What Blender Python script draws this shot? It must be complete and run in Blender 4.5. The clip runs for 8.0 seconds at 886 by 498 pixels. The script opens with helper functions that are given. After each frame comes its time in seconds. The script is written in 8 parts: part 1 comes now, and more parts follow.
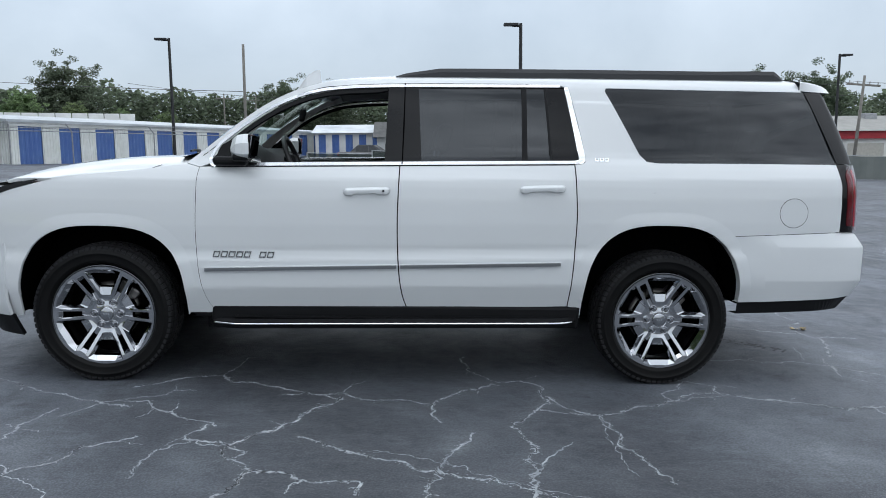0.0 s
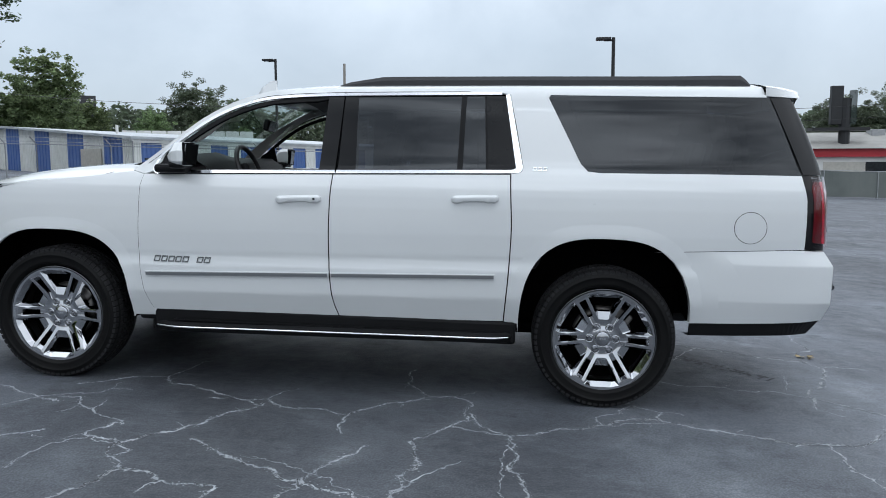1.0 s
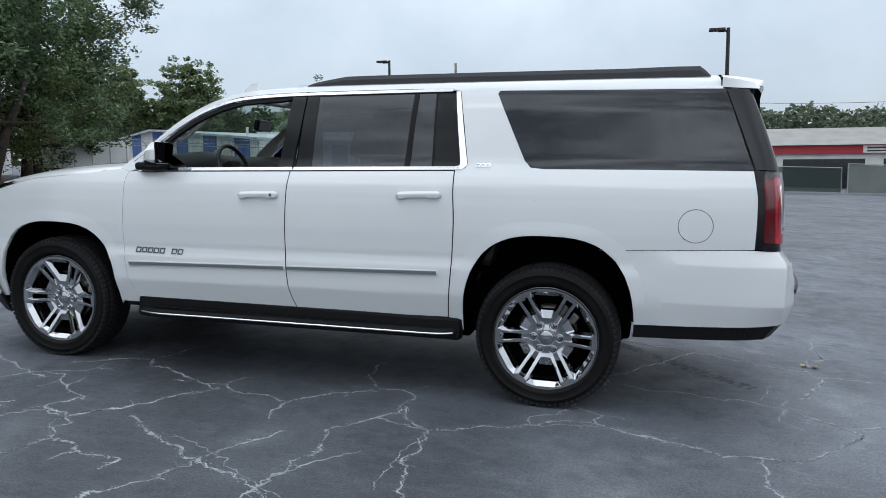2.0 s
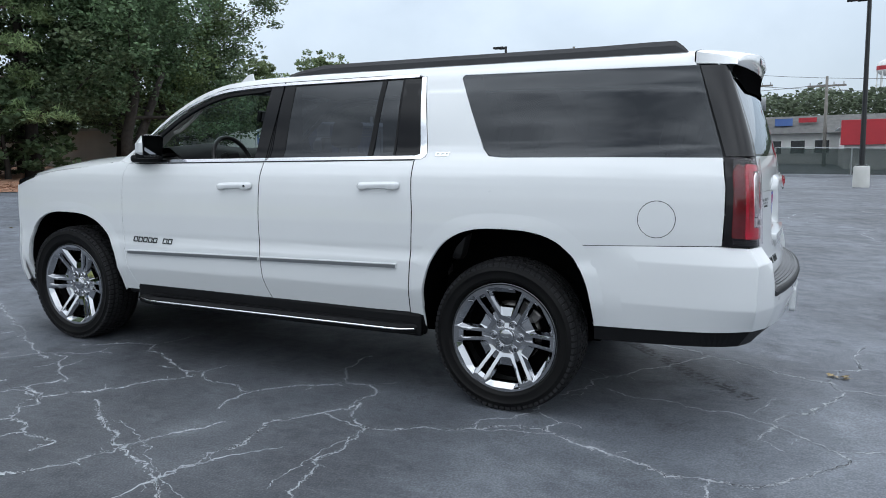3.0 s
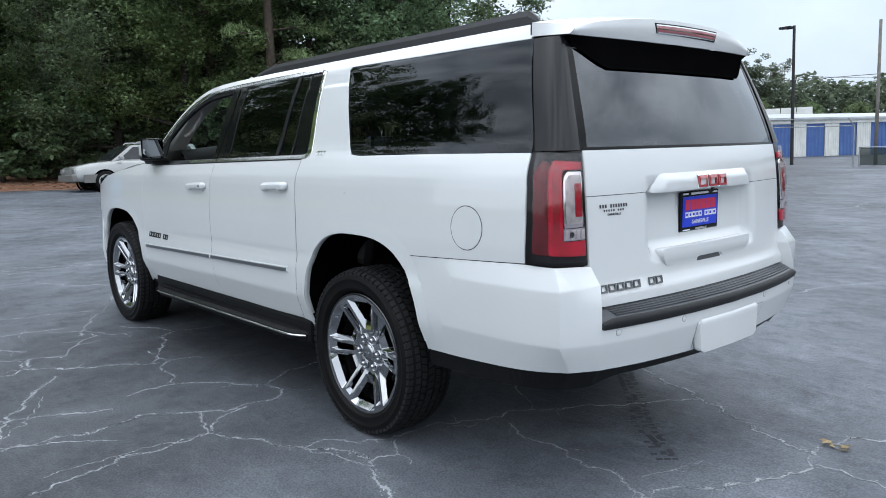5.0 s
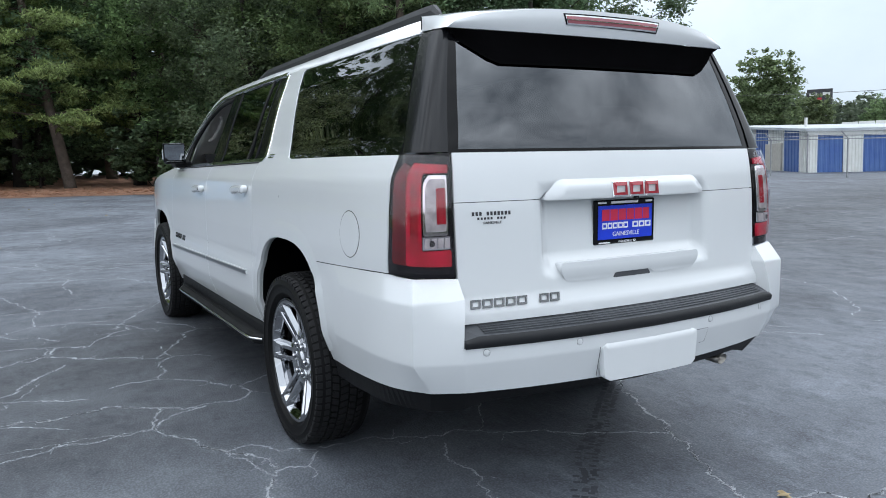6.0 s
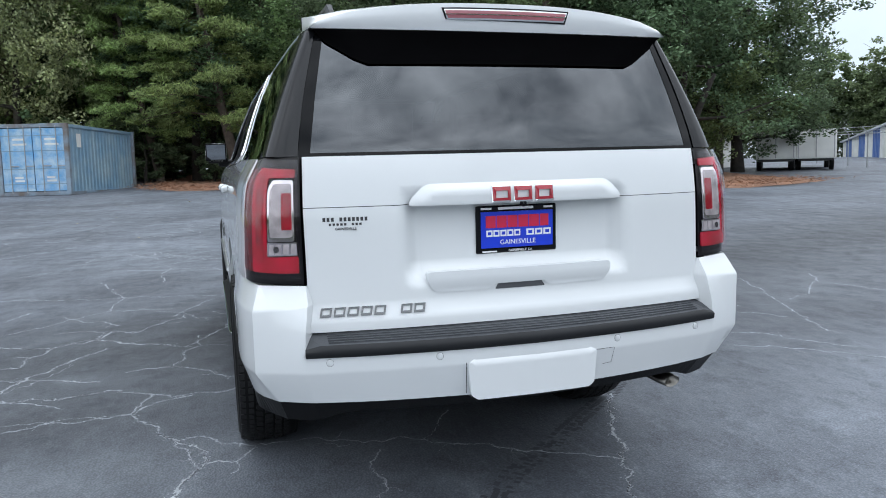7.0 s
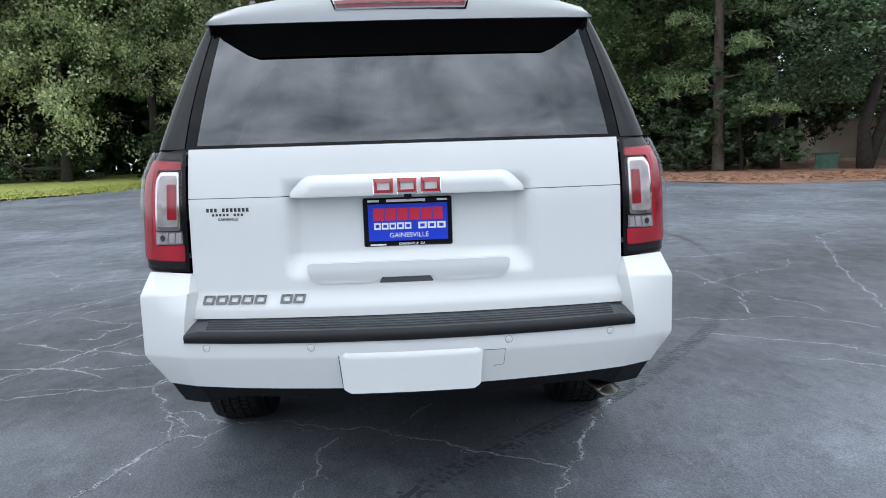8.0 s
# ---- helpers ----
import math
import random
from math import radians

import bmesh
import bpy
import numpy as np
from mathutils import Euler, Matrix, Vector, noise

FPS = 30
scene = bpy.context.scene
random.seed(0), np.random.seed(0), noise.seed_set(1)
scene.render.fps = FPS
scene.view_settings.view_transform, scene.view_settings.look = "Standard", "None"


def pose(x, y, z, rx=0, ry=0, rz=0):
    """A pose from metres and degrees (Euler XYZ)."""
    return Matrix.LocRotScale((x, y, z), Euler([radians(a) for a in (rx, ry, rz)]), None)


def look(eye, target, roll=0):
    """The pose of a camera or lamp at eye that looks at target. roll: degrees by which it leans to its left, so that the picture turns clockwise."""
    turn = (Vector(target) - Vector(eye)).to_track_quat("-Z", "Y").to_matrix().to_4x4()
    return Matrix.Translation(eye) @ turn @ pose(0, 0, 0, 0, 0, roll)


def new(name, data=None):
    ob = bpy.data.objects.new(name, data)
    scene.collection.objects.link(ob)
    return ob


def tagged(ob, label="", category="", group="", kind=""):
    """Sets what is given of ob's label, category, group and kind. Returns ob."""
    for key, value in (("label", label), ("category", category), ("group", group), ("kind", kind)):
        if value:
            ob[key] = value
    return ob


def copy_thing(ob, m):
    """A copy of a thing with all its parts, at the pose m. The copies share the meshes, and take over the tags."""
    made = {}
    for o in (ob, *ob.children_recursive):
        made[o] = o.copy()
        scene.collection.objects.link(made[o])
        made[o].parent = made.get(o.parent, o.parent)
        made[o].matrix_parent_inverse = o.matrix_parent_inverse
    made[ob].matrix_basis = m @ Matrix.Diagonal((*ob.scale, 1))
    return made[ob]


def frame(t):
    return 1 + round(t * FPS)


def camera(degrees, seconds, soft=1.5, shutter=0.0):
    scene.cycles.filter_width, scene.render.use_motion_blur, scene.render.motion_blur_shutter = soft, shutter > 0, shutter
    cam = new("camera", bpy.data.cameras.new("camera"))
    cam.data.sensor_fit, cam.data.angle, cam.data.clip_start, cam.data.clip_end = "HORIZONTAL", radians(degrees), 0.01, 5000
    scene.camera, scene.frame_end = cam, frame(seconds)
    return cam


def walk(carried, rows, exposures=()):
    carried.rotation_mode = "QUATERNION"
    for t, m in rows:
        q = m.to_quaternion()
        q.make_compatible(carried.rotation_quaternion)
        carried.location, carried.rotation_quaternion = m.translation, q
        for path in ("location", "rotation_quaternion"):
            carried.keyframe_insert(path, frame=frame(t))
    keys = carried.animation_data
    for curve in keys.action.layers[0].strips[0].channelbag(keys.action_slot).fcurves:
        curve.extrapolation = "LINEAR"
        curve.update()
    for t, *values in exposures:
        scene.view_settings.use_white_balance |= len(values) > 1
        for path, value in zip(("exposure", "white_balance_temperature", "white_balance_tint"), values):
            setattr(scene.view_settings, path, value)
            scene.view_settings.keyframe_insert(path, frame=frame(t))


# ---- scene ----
cam = camera(61.1, 8.0, soft=0.95)
PATH = [
    (0, (-1.518, -5.328, 1.428), (-1.423, -3.347, 1.165), -0.44),
    (0.5, (-0.997, -5.233, 1.406), (-1.050, -3.248, 1.167), -0.32),
    (1, (-0.463, -5.222, 1.371), (-0.668, -3.245, 1.155), -0.20),
    (1.5, (0.072, -5.151, 1.335), (-0.302, -3.199, 1.117), -0.16),
    (1.7, (0.283, -5.139, 1.358), (-0.156, -3.200, 1.141), -0.24),
    (2.8, (1.288, -4.688, 1.334), (0.476, -2.876, 1.094), -1.09),
    (3, (1.438, -4.570, 1.352), (0.566, -2.787, 1.105), -1.16),
    (3.5, (1.886, -4.268, 1.326), (0.852, -2.573, 1.087), -1.56),
    (4, (2.254, -3.847, 1.295), (1.061, -2.260, 1.053), -1.85),
    (4.5, (2.633, -3.418, 1.274), (1.278, -1.967, 1.032), -2.11),
    (4.7, (2.772, -3.233, 1.306), (1.354, -1.843, 1.066), -2.15),
    (5.8, (3.327, -2.240, 1.257), (1.645, -1.179, 1.049), -1.43),
    (6, (3.402, -2.047, 1.248), (1.674, -1.060, 1.049), -1.46),
    (6.5, (3.558, -1.543, 1.249), (1.734, -0.747, 1.051), -1.38),
    (7, (3.726, -1.043, 1.257), (1.824, -0.461, 1.053), -1.49),
    (7.5, (3.772, -0.530, 1.241), (1.814, -0.176, 1.034), -1.58),
    (8, (3.856, -0.028, 1.232), (1.870, 0.079, 1.017), -1.66),
]
walk(cam, [(t, look(eye, target, roll)) for t, eye, target, roll in PATH], exposures=[(0.0, -0.03), (1.5, -0.03), (3.5, 0.22), (6.0, 0.32), (8.0, 0.40)])

from mathutils.geometry import delaunay_2d_cdt

# ---- the sloping lot: everything that stands on it is placed through lot() ----
LOT = Vector((-0.030, 0.004, 1.0)).rotation_difference(Vector((0, 0, 1))).to_matrix().to_4x4()
LOT_N = LOT.to_3x3() @ Vector((0, 0, 1))


def ground_z(x, y):
    r = max(math.hypot(x, y), 1e-6)
    k = min(1.0, 70.0 / r)
    return -(LOT_N.x * x + LOT_N.y * y) / LOT_N.z * k


def lot(x, y, h=0.0, turn=0.0):
    return pose(x, y, ground_z(x, y) + h, 0, 0, turn)


# ---- world, sun, exposure ----
world = bpy.data.worlds.new("overcast_sky")
scene.world = world
world.use_nodes = True
wn, wl = world.node_tree.nodes, world.node_tree.links
wn.clear()
w_out = wn.new("ShaderNodeOutputWorld")
w_bg = wn.new("ShaderNodeBackground")
w_sky = wn.new("ShaderNodeTexSky")
w_sky.sky_type, w_sky.sun_disc = "NISHITA", False
w_sky.sun_elevation, w_sky.sun_rotation = radians(52), radians(150)
w_tc = wn.new("ShaderNodeTexCoord")
w_sep = wn.new("ShaderNodeSeparateXYZ")
wl.new(w_tc.outputs["Generated"], w_sep.inputs[0])
w_map = wn.new("ShaderNodeMapping")
w_map.inputs["Scale"].default_value = (1.0, 1.0, 1.15)
wl.new(w_tc.outputs["Generated"], w_map.inputs[0])
w_noise = wn.new("ShaderNodeTexNoise")
w_noise.inputs["Scale"].default_value, w_noise.inputs["Detail"].default_value = 3.9, 6
w_noise.inputs["Roughness"].default_value, w_noise.inputs["Distortion"].default_value = 0.55, 0.2
wl.new(w_map.outputs[0], w_noise.inputs[0])
w_ramp = wn.new("ShaderNodeValToRGB")
w_ramp.color_ramp.elements[0].position, w_ramp.color_ramp.elements[0].color = 0.35, (0.20, 0.25, 0.315, 1)
w_ramp.color_ramp.elements[1].position, w_ramp.color_ramp.elements[1].color = 0.68, (1.27, 1.37, 1.49, 1)
wl.new(w_noise.outputs[0], w_ramp.inputs[0])
# an overcast sky is brightest overhead; near the horizon the cloud structure fades in the haze
w_up = wn.new("ShaderNodeMapRange")
w_up.inputs[1].default_value, w_up.inputs[2].default_value = 0.0, 0.9
w_up.inputs[3].default_value, w_up.inputs[4].default_value = 0.78, 2.3
wl.new(w_sep.outputs[2], w_up.inputs[0])
w_haze = wn.new("ShaderNodeMapRange")
w_haze.inputs[1].default_value, w_haze.inputs[2].default_value = 0.17, 0.45
w_haze.inputs[3].default_value, w_haze.inputs[4].default_value = 0.12, 0.95
wl.new(w_sep.outputs[2], w_haze.inputs[0])
w_cl = wn.new("ShaderNodeMixRGB")
w_cl.inputs[1].default_value = (0.675, 0.79, 0.92, 1)
wl.new(w_haze.outputs[0], w_cl.inputs[0])
wl.new(w_ramp.outputs[0], w_cl.inputs[2])
w_lum = wn.new("ShaderNodeVectorMath")
w_lum.operation = "SCALE"
wl.new(w_cl.outputs[0], w_lum.inputs[0])
wl.new(w_up.outputs[0], w_lum.inputs[3])
w_skyk = wn.new("ShaderNodeVectorMath")
w_skyk.operation = "SCALE"
w_skyk.inputs[3].default_value = 0.10
wl.new(w_sky.outputs[0], w_skyk.inputs[0])
w_mix = wn.new("ShaderNodeMixRGB")
w_mix.inputs[0].default_value = 0.86
wl.new(w_skyk.outputs[0], w_mix.inputs[1])
wl.new(w_lum.outputs[0], w_mix.inputs[2])
wl.new(w_mix.outputs[0], w_bg.inputs[0])
w_bg.inputs[1].default_value = 1.0
wl.new(w_bg.outputs[0], w_out.inputs[0])

sun = new("sun", bpy.data.lights.new("sun", "SUN"))
sun.data.energy, sun.data.angle, sun.data.color = 0.85, radians(178), (1.0, 0.97, 0.93)
sun.matrix_basis = look((0, 0, 30), (-6, 5, 0))


# ---- materials ----
def surface(name, col, rough=0.6, metal=0.0, col2=None, scale=6.0, fine=60.0, var=0.12, bump=0.0, coat=0.0, random_by="", spec=0.5, rvar=0.1):
    """A principled material, varied at a large and a fine scale in object space; random_by: 'object' or 'island'."""
    m = bpy.data.materials.new(name)
    m.use_nodes = True
    n, l = m.node_tree.nodes, m.node_tree.links
    b = n["Principled BSDF"]
    tc = n.new("ShaderNodeTexCoord")
    big, small = n.new("ShaderNodeTexNoise"), n.new("ShaderNodeTexNoise")
    big.inputs["Scale"].default_value, big.inputs["Detail"].default_value = scale, 4
    small.inputs["Scale"].default_value, small.inputs["Detail"].default_value = fine, 3
    l.new(tc.outputs["Object"], big.inputs[0])
    l.new(tc.outputs["Object"], small.inputs[0])
    mix = n.new("ShaderNodeMixRGB")
    c2 = col2 or tuple(c * (1 - var * 2) for c in col)
    mix.inputs[1].default_value, mix.inputs[2].default_value = (*col, 1), (*c2, 1)
    ramp = n.new("ShaderNodeMapRange")
    ramp.inputs[1].default_value, ramp.inputs[2].default_value = 0.35, 0.70
    l.new(big.outputs[0], ramp.inputs[0])
    l.new(ramp.outputs[0], mix.inputs[0])
    hsv = n.new("ShaderNodeHueSaturation")
    vr = n.new("ShaderNodeMapRange")
    vr.inputs[3].default_value, vr.inputs[4].default_value = 1 - var, 1 + var
    l.new(small.outputs[0], vr.inputs[0])
    l.new(mix.outputs[0], hsv.inputs["Color"])
    if random_by:
        src = n.new("ShaderNodeObjectInfo") if random_by == "object" else n.new("ShaderNodeNewGeometry")
        out = src.outputs["Random"] if random_by == "object" else src.outputs["Random Per Island"]
        rr = n.new("ShaderNodeMapRange")
        rr.inputs[3].default_value, rr.inputs[4].default_value = 1 - 2.2 * var, 1 + 2.2 * var
        l.new(out, rr.inputs[0])
        mul = n.new("ShaderNodeMath")
        mul.operation = "MULTIPLY"
        l.new(vr.outputs[0], mul.inputs[0])
        l.new(rr.outputs[0], mul.inputs[1])
        l.new(mul.outputs[0], hsv.inputs["Value"])
    else:
        l.new(vr.outputs[0], hsv.inputs["Value"])
    l.new(hsv.outputs[0], b.inputs["Base Color"])
    rm = n.new("ShaderNodeMapRange")
    rm.inputs[3].default_value, rm.inputs[4].default_value = max(0, rough * (1 - rvar)), min(1, rough * (1 + rvar))
    l.new(big.outputs[0], rm.inputs[0])
    l.new(rm.outputs[0], b.inputs["Roughness"])
    b.inputs["Metallic"].default_value = metal
    b.inputs["Specular IOR Level"].default_value = spec
    if coat:
        b.inputs["Coat Weight"].default_value, b.inputs["Coat Roughness"].default_value = coat, 0.04
    if bump:
        bp = n.new("ShaderNodeBump")
        bp.inputs["Strength"].default_value, bp.inputs["Distance"].default_value = 0.6, bump
        l.new(small.outputs[0], bp.inputs["Height"])
        l.new(bp.outputs[0], b.inputs["Normal"])
    return m


def glass(name, through_col, gloss=0.08, rough=0.0, sheen=(0.95, 0.97, 1.0)):
    """A thin pane: sees through with a tint, and reflects more at a grazing angle."""
    m = bpy.data.materials.new(name)
    m.use_nodes = True
    n, l = m.node_tree.nodes, m.node_tree.links
    n.clear()
    out, mix = n.new("ShaderNodeOutputMaterial"), n.new("ShaderNodeMixShader")
    tr, gl, fr = n.new("ShaderNodeBsdfTransparent"), n.new("ShaderNodeBsdfGlossy"), n.new("ShaderNodeLayerWeight")
    tr.inputs[0].default_value = (*through_col, 1)
    gl.inputs["Color"].default_value, gl.inputs["Roughness"].default_value = (*sheen, 1), rough
    fr.inputs["Blend"].default_value = 0.5
    pw = n.new("ShaderNodeMath")
    pw.operation = "POWER"
    pw.inputs[1].default_value = 4.5
    l.new(fr.outputs["Facing"], pw.inputs[0])
    mr = n.new("ShaderNodeMapRange")
    mr.inputs[3].default_value, mr.inputs[4].default_value = gloss, 1.0
    l.new(pw.outputs[0], mr.inputs[0])
    l.new(mr.outputs[0], mix.inputs[0])
    l.new(tr.outputs[0], mix.inputs[1])
    l.new(gl.outputs[0], mix.inputs[2])
    l.new(mix.outputs[0], out.inputs[0])
    return m


PAINT = surface("white_pearl_paint", (0.658, 0.677, 0.684), 0.28, coat=1.0, var=0.01, scale=2, fine=900, rvar=0.05)
CHROME = surface("chrome", (0.86, 0.87, 0.88), 0.06, 1.0, var=0.02, scale=9, fine=80)
RIM_CHROME = surface("rim_chrome", (0.50, 0.51, 0.53), 0.035, 1.0, var=0.04, scale=9, fine=80)
NUT_CHROME = surface("nut_chrome", (0.42, 0.43, 0.45), 0.10, 1.0, var=0.04, scale=9, fine=80)
DARK_CHROME = surface("dark_chrome", (0.13, 0.135, 0.14), 0.25, 1.0, var=0.04)
# the shade inside the wheel is put into the barrel's colour
BARREL = surface("shaded_rim_barrel", (0.035, 0.036, 0.038), 0.42, 0.7, var=0.2, scale=12)
BLACK_GLOSS = surface("black_gloss", (0.005, 0.0054, 0.0066), 0.10, spec=0.20, var=0.05)
POST_BLACK = surface("tail_post_black", (0.007, 0.0075, 0.009), 0.20, spec=0.36, coat=0.0, var=0.0, rvar=0.0)
FRIT_BLACK = surface("black_glass_edge", (0.004, 0.0043, 0.005), 0.08, spec=0.16, var=0.02, rvar=0.01)
BLACK_PLASTIC = surface("black_plastic", (0.007, 0.0073, 0.0082), 0.5, var=0.12, fine=400, bump=0.0006, spec=0.15)
PAD_BLACK = surface("pad_front_plastic", (0.016, 0.017, 0.019), 0.5, var=0.12, fine=300, bump=0.0006, spec=0.3)
STEP_PLASTIC = surface("grey_step_plastic", (0.062, 0.066, 0.074), 0.42, var=0.12, fine=300, bump=0.001)
RUBBER = surface("tyre_rubber", (0.0042, 0.0042, 0.0046), 0.48, col2=(0.007, 0.007, 0.007), spec=0.12, var=0.1, fine=120, bump=0.0008)
TREAD_RUBBER = surface("worn_tread_rubber", (0.010, 0.010, 0.011), 0.62, col2=(0.018, 0.018, 0.019), spec=0.2, var=0.2, fine=90, bump=0.001)
# near-black for liners and joints, with the deep shade of recesses in the colour
SHADOW_BLACK = surface("liner_and_shade_black", (0.003, 0.003, 0.0033), 0.9, var=0.1, spec=0.0)
STEEL_DARK = surface("brake_steel", (0.22, 0.21, 0.20), 0.4, 0.9, var=0.15)
INTERIOR = surface("dark_interior_trim", (0.012, 0.012, 0.013), 0.65, spec=0.2, var=0.12, fine=200, bump=0.0005)
LEATHER = surface("black_leather", (0.026, 0.025, 0.026), 0.45, var=0.12, fine=150, bump=0.001)
PILLAR_TRIM = surface("pale_pillar_trim", (0.62, 0.60, 0.57), 0.8, var=0.06, fine=300)
HEADLINER = surface("grey_headliner", (0.17, 0.168, 0.162), 0.9, var=0.06, fine=300)
GLASS_CLEAR = glass("clear_glass", (0.60, 0.71, 0.68), 0.06)
GLASS_DARK = glass("privacy_glass", (0.034, 0.040, 0.050), 0.050, 0.0, (0.90, 0.95, 1.0))
GLASS_REAR = glass("rear_privacy_glass", (0.020, 0.024, 0.032), 0.100, 0.0, (0.90, 0.95, 1.0))
LAMP_COVER = glass("lamp_cover_plastic", (0.96, 0.90, 0.91), 0.032)
MIRROR = surface("mirror_silver", (0.27, 0.285, 0.30), 0.02, 1.0, var=0.0)
RED_LENS = surface("red_lamp_lens", (0.47, 0.006, 0.030), 0.12, coat=0.35, col2=(0.26, 0.005, 0.013), var=0.15, scale=11)
RED_SMOKE = surface("smoked_red_lens", (0.12, 0.005, 0.010), 0.12, coat=0.3, spec=0.3, col2=(0.06, 0.004, 0.006), var=0.15, scale=14)
RED_DEEP = surface("deep_red_reflector", (0.32, 0.005, 0.018), 0.16, coat=0.8, var=0.2, scale=25)
CLEAR_LENS = surface("clear_lamp_lens", (0.56, 0.56, 0.56), 0.16, 0.25, coat=1.0, col2=(0.30, 0.30, 0.31), var=0.15, scale=30)
SMOKE_LENS = surface("smoked_lamp_housing", (0.006, 0.0055, 0.007), 0.12, spec=0.28, var=0.1)
EMBLEM_RED = surface("emblem_red", (0.34, 0.010, 0.022), 0.2, coat=0.8, var=0.05)
PLATE_BLUE = surface("plate_blue", (0.008, 0.045, 0.60), 0.30, col2=(0.007, 0.035, 0.52), var=0.05)
PLATE_RED = surface("plate_red", (0.60, 0.015, 0.06), 0.4, var=0.04)
PLATE_WHITE = surface("plate_white", (0.8, 0.8, 0.8), 0.4, var=0.02)
STRIP_METAL = surface("brushed_strip_metal", (0.30, 0.31, 0.32), 0.30, 1.0, var=0.05, scale=3, fine=300)
RAIL_BLACK = surface("roof_rail_black", (0.022, 0.023, 0.026), 0.45, var=0.08)
TRIM_METAL = surface("satin_window_trim", (0.62, 0.63, 0.65), 0.16, 1.0, var=0.03)
INK = surface("dark_ink", (0.03, 0.03, 0.035), 0.5, var=0.05)


# ---- mesh helpers ----
def part(name, data, material, parent=None, label="", smooth=False):
    """One mesh object from a bmesh or a mesh, under a thing or a part."""
    if isinstance(data, bmesh.types.BMesh):
        me = bpy.data.meshes.new(name)
        bmesh.ops.recalc_face_normals(data, faces=data.faces)
        data.to_mesh(me)
        data.free()
        if smooth:
            me.polygons.foreach_set("use_smooth", [True] * len(me.polygons))
    else:
        me = data
    if material and not me.materials:
        me.materials.append(material)
    ob = new(name, me)
    if parent:
        ob.parent = parent
    return tagged(ob, label)


def thing(name, m, label, category, group="", kind=""):
    e = new(name)
    e.empty_display_size = 0.2
    e.matrix_basis = m
    return tagged(e, label, category, group, kind)


def box(bm, x0, x1, y0, y1, z0, z1, bevel=0.0, m=None):
    """Adds a bevelled box to bm."""
    res = bmesh.ops.create_cube(bm, size=1.0)
    vs = res["verts"]
    for v in vs:
        v.co = ((x0 + x1) / 2 + v.co.x * (x1 - x0), (y0 + y1) / 2 + v.co.y * (y1 - y0), (z0 + z1) / 2 + v.co.z * (z1 - z0))
    if bevel:
        es = list({e for v in vs for e in v.link_edges})
        res = bmesh.ops.bevel(bm, geom=es, offset=bevel, segments=2, affect="EDGES", profile=0.5)
        vs = list({v for f in res["faces"] for v in f.verts} | {v for v in vs if v.is_valid})
    if m is not None:
        bmesh.ops.transform(bm, matrix=m, verts=vs)
    return bm


def boxes(*specs, bevel=0.0):
    bm = bmesh.new()
    for s in specs:
        box(bm, *s, bevel=bevel)
    return bm


def tube(bm, pts, radii, sides=8, caps=True):
    """A tapered tube along points."""
    pts = [Vector(p) for p in pts]
    rings = []
    for i, p in enumerate(pts):
        d = (pts[min(i + 1, len(pts) - 1)] - pts[max(i - 1, 0)]).normalized()
        a = d.orthogonal().normalized() if abs(d.z) > 0.9 else d.cross(Vector((0, 0, 1))).normalized()
        b = d.cross(a)
        r = radii[i] if hasattr(radii, "__len__") else radii
        rings.append([bm.verts.new(p + r * (math.cos(2 * math.pi * k / sides) * a + math.sin(2 * math.pi * k / sides) * b)) for k in range(sides)])
    for q, w in zip(rings, rings[1:]):
        for k in range(sides):
            bm.faces.new((q[k], q[(k + 1) % sides], w[(k + 1) % sides], w[k]))
    if caps:
        bm.faces.new(rings[0][::-1])
        bm.faces.new(rings[-1])
    return bm


def lathe(bm, profile, axis_m, steps=48, closed=False):
    """Turns a profile of (radius, along) about the local z of axis_m."""
    rings = []
    for r, a in profile:
        rings.append([bm.verts.new(axis_m @ Vector((r * math.cos(2 * math.pi * k / steps), r * math.sin(2 * math.pi * k / steps), a))) for k in range(steps)])
    pairs = list(zip(rings, rings[1:])) + ([(rings[-1], rings[0])] if closed else [])
    for q, w in pairs:
        for k in range(steps):
            bm.faces.new((q[k], q[(k + 1) % steps], w[(k + 1) % steps], w[k]))
    return bm


def inside(p, poly):
    x, y = p
    hit = False
    for (x0, y0), (x1, y1) in zip(poly, poly[1:] + poly[:1]):
        if (y0 > y) != (y1 > y) and x < (x1 - x0) * (y - y0) / (y1 - y0) + x0:
            hit = not hit
    return hit


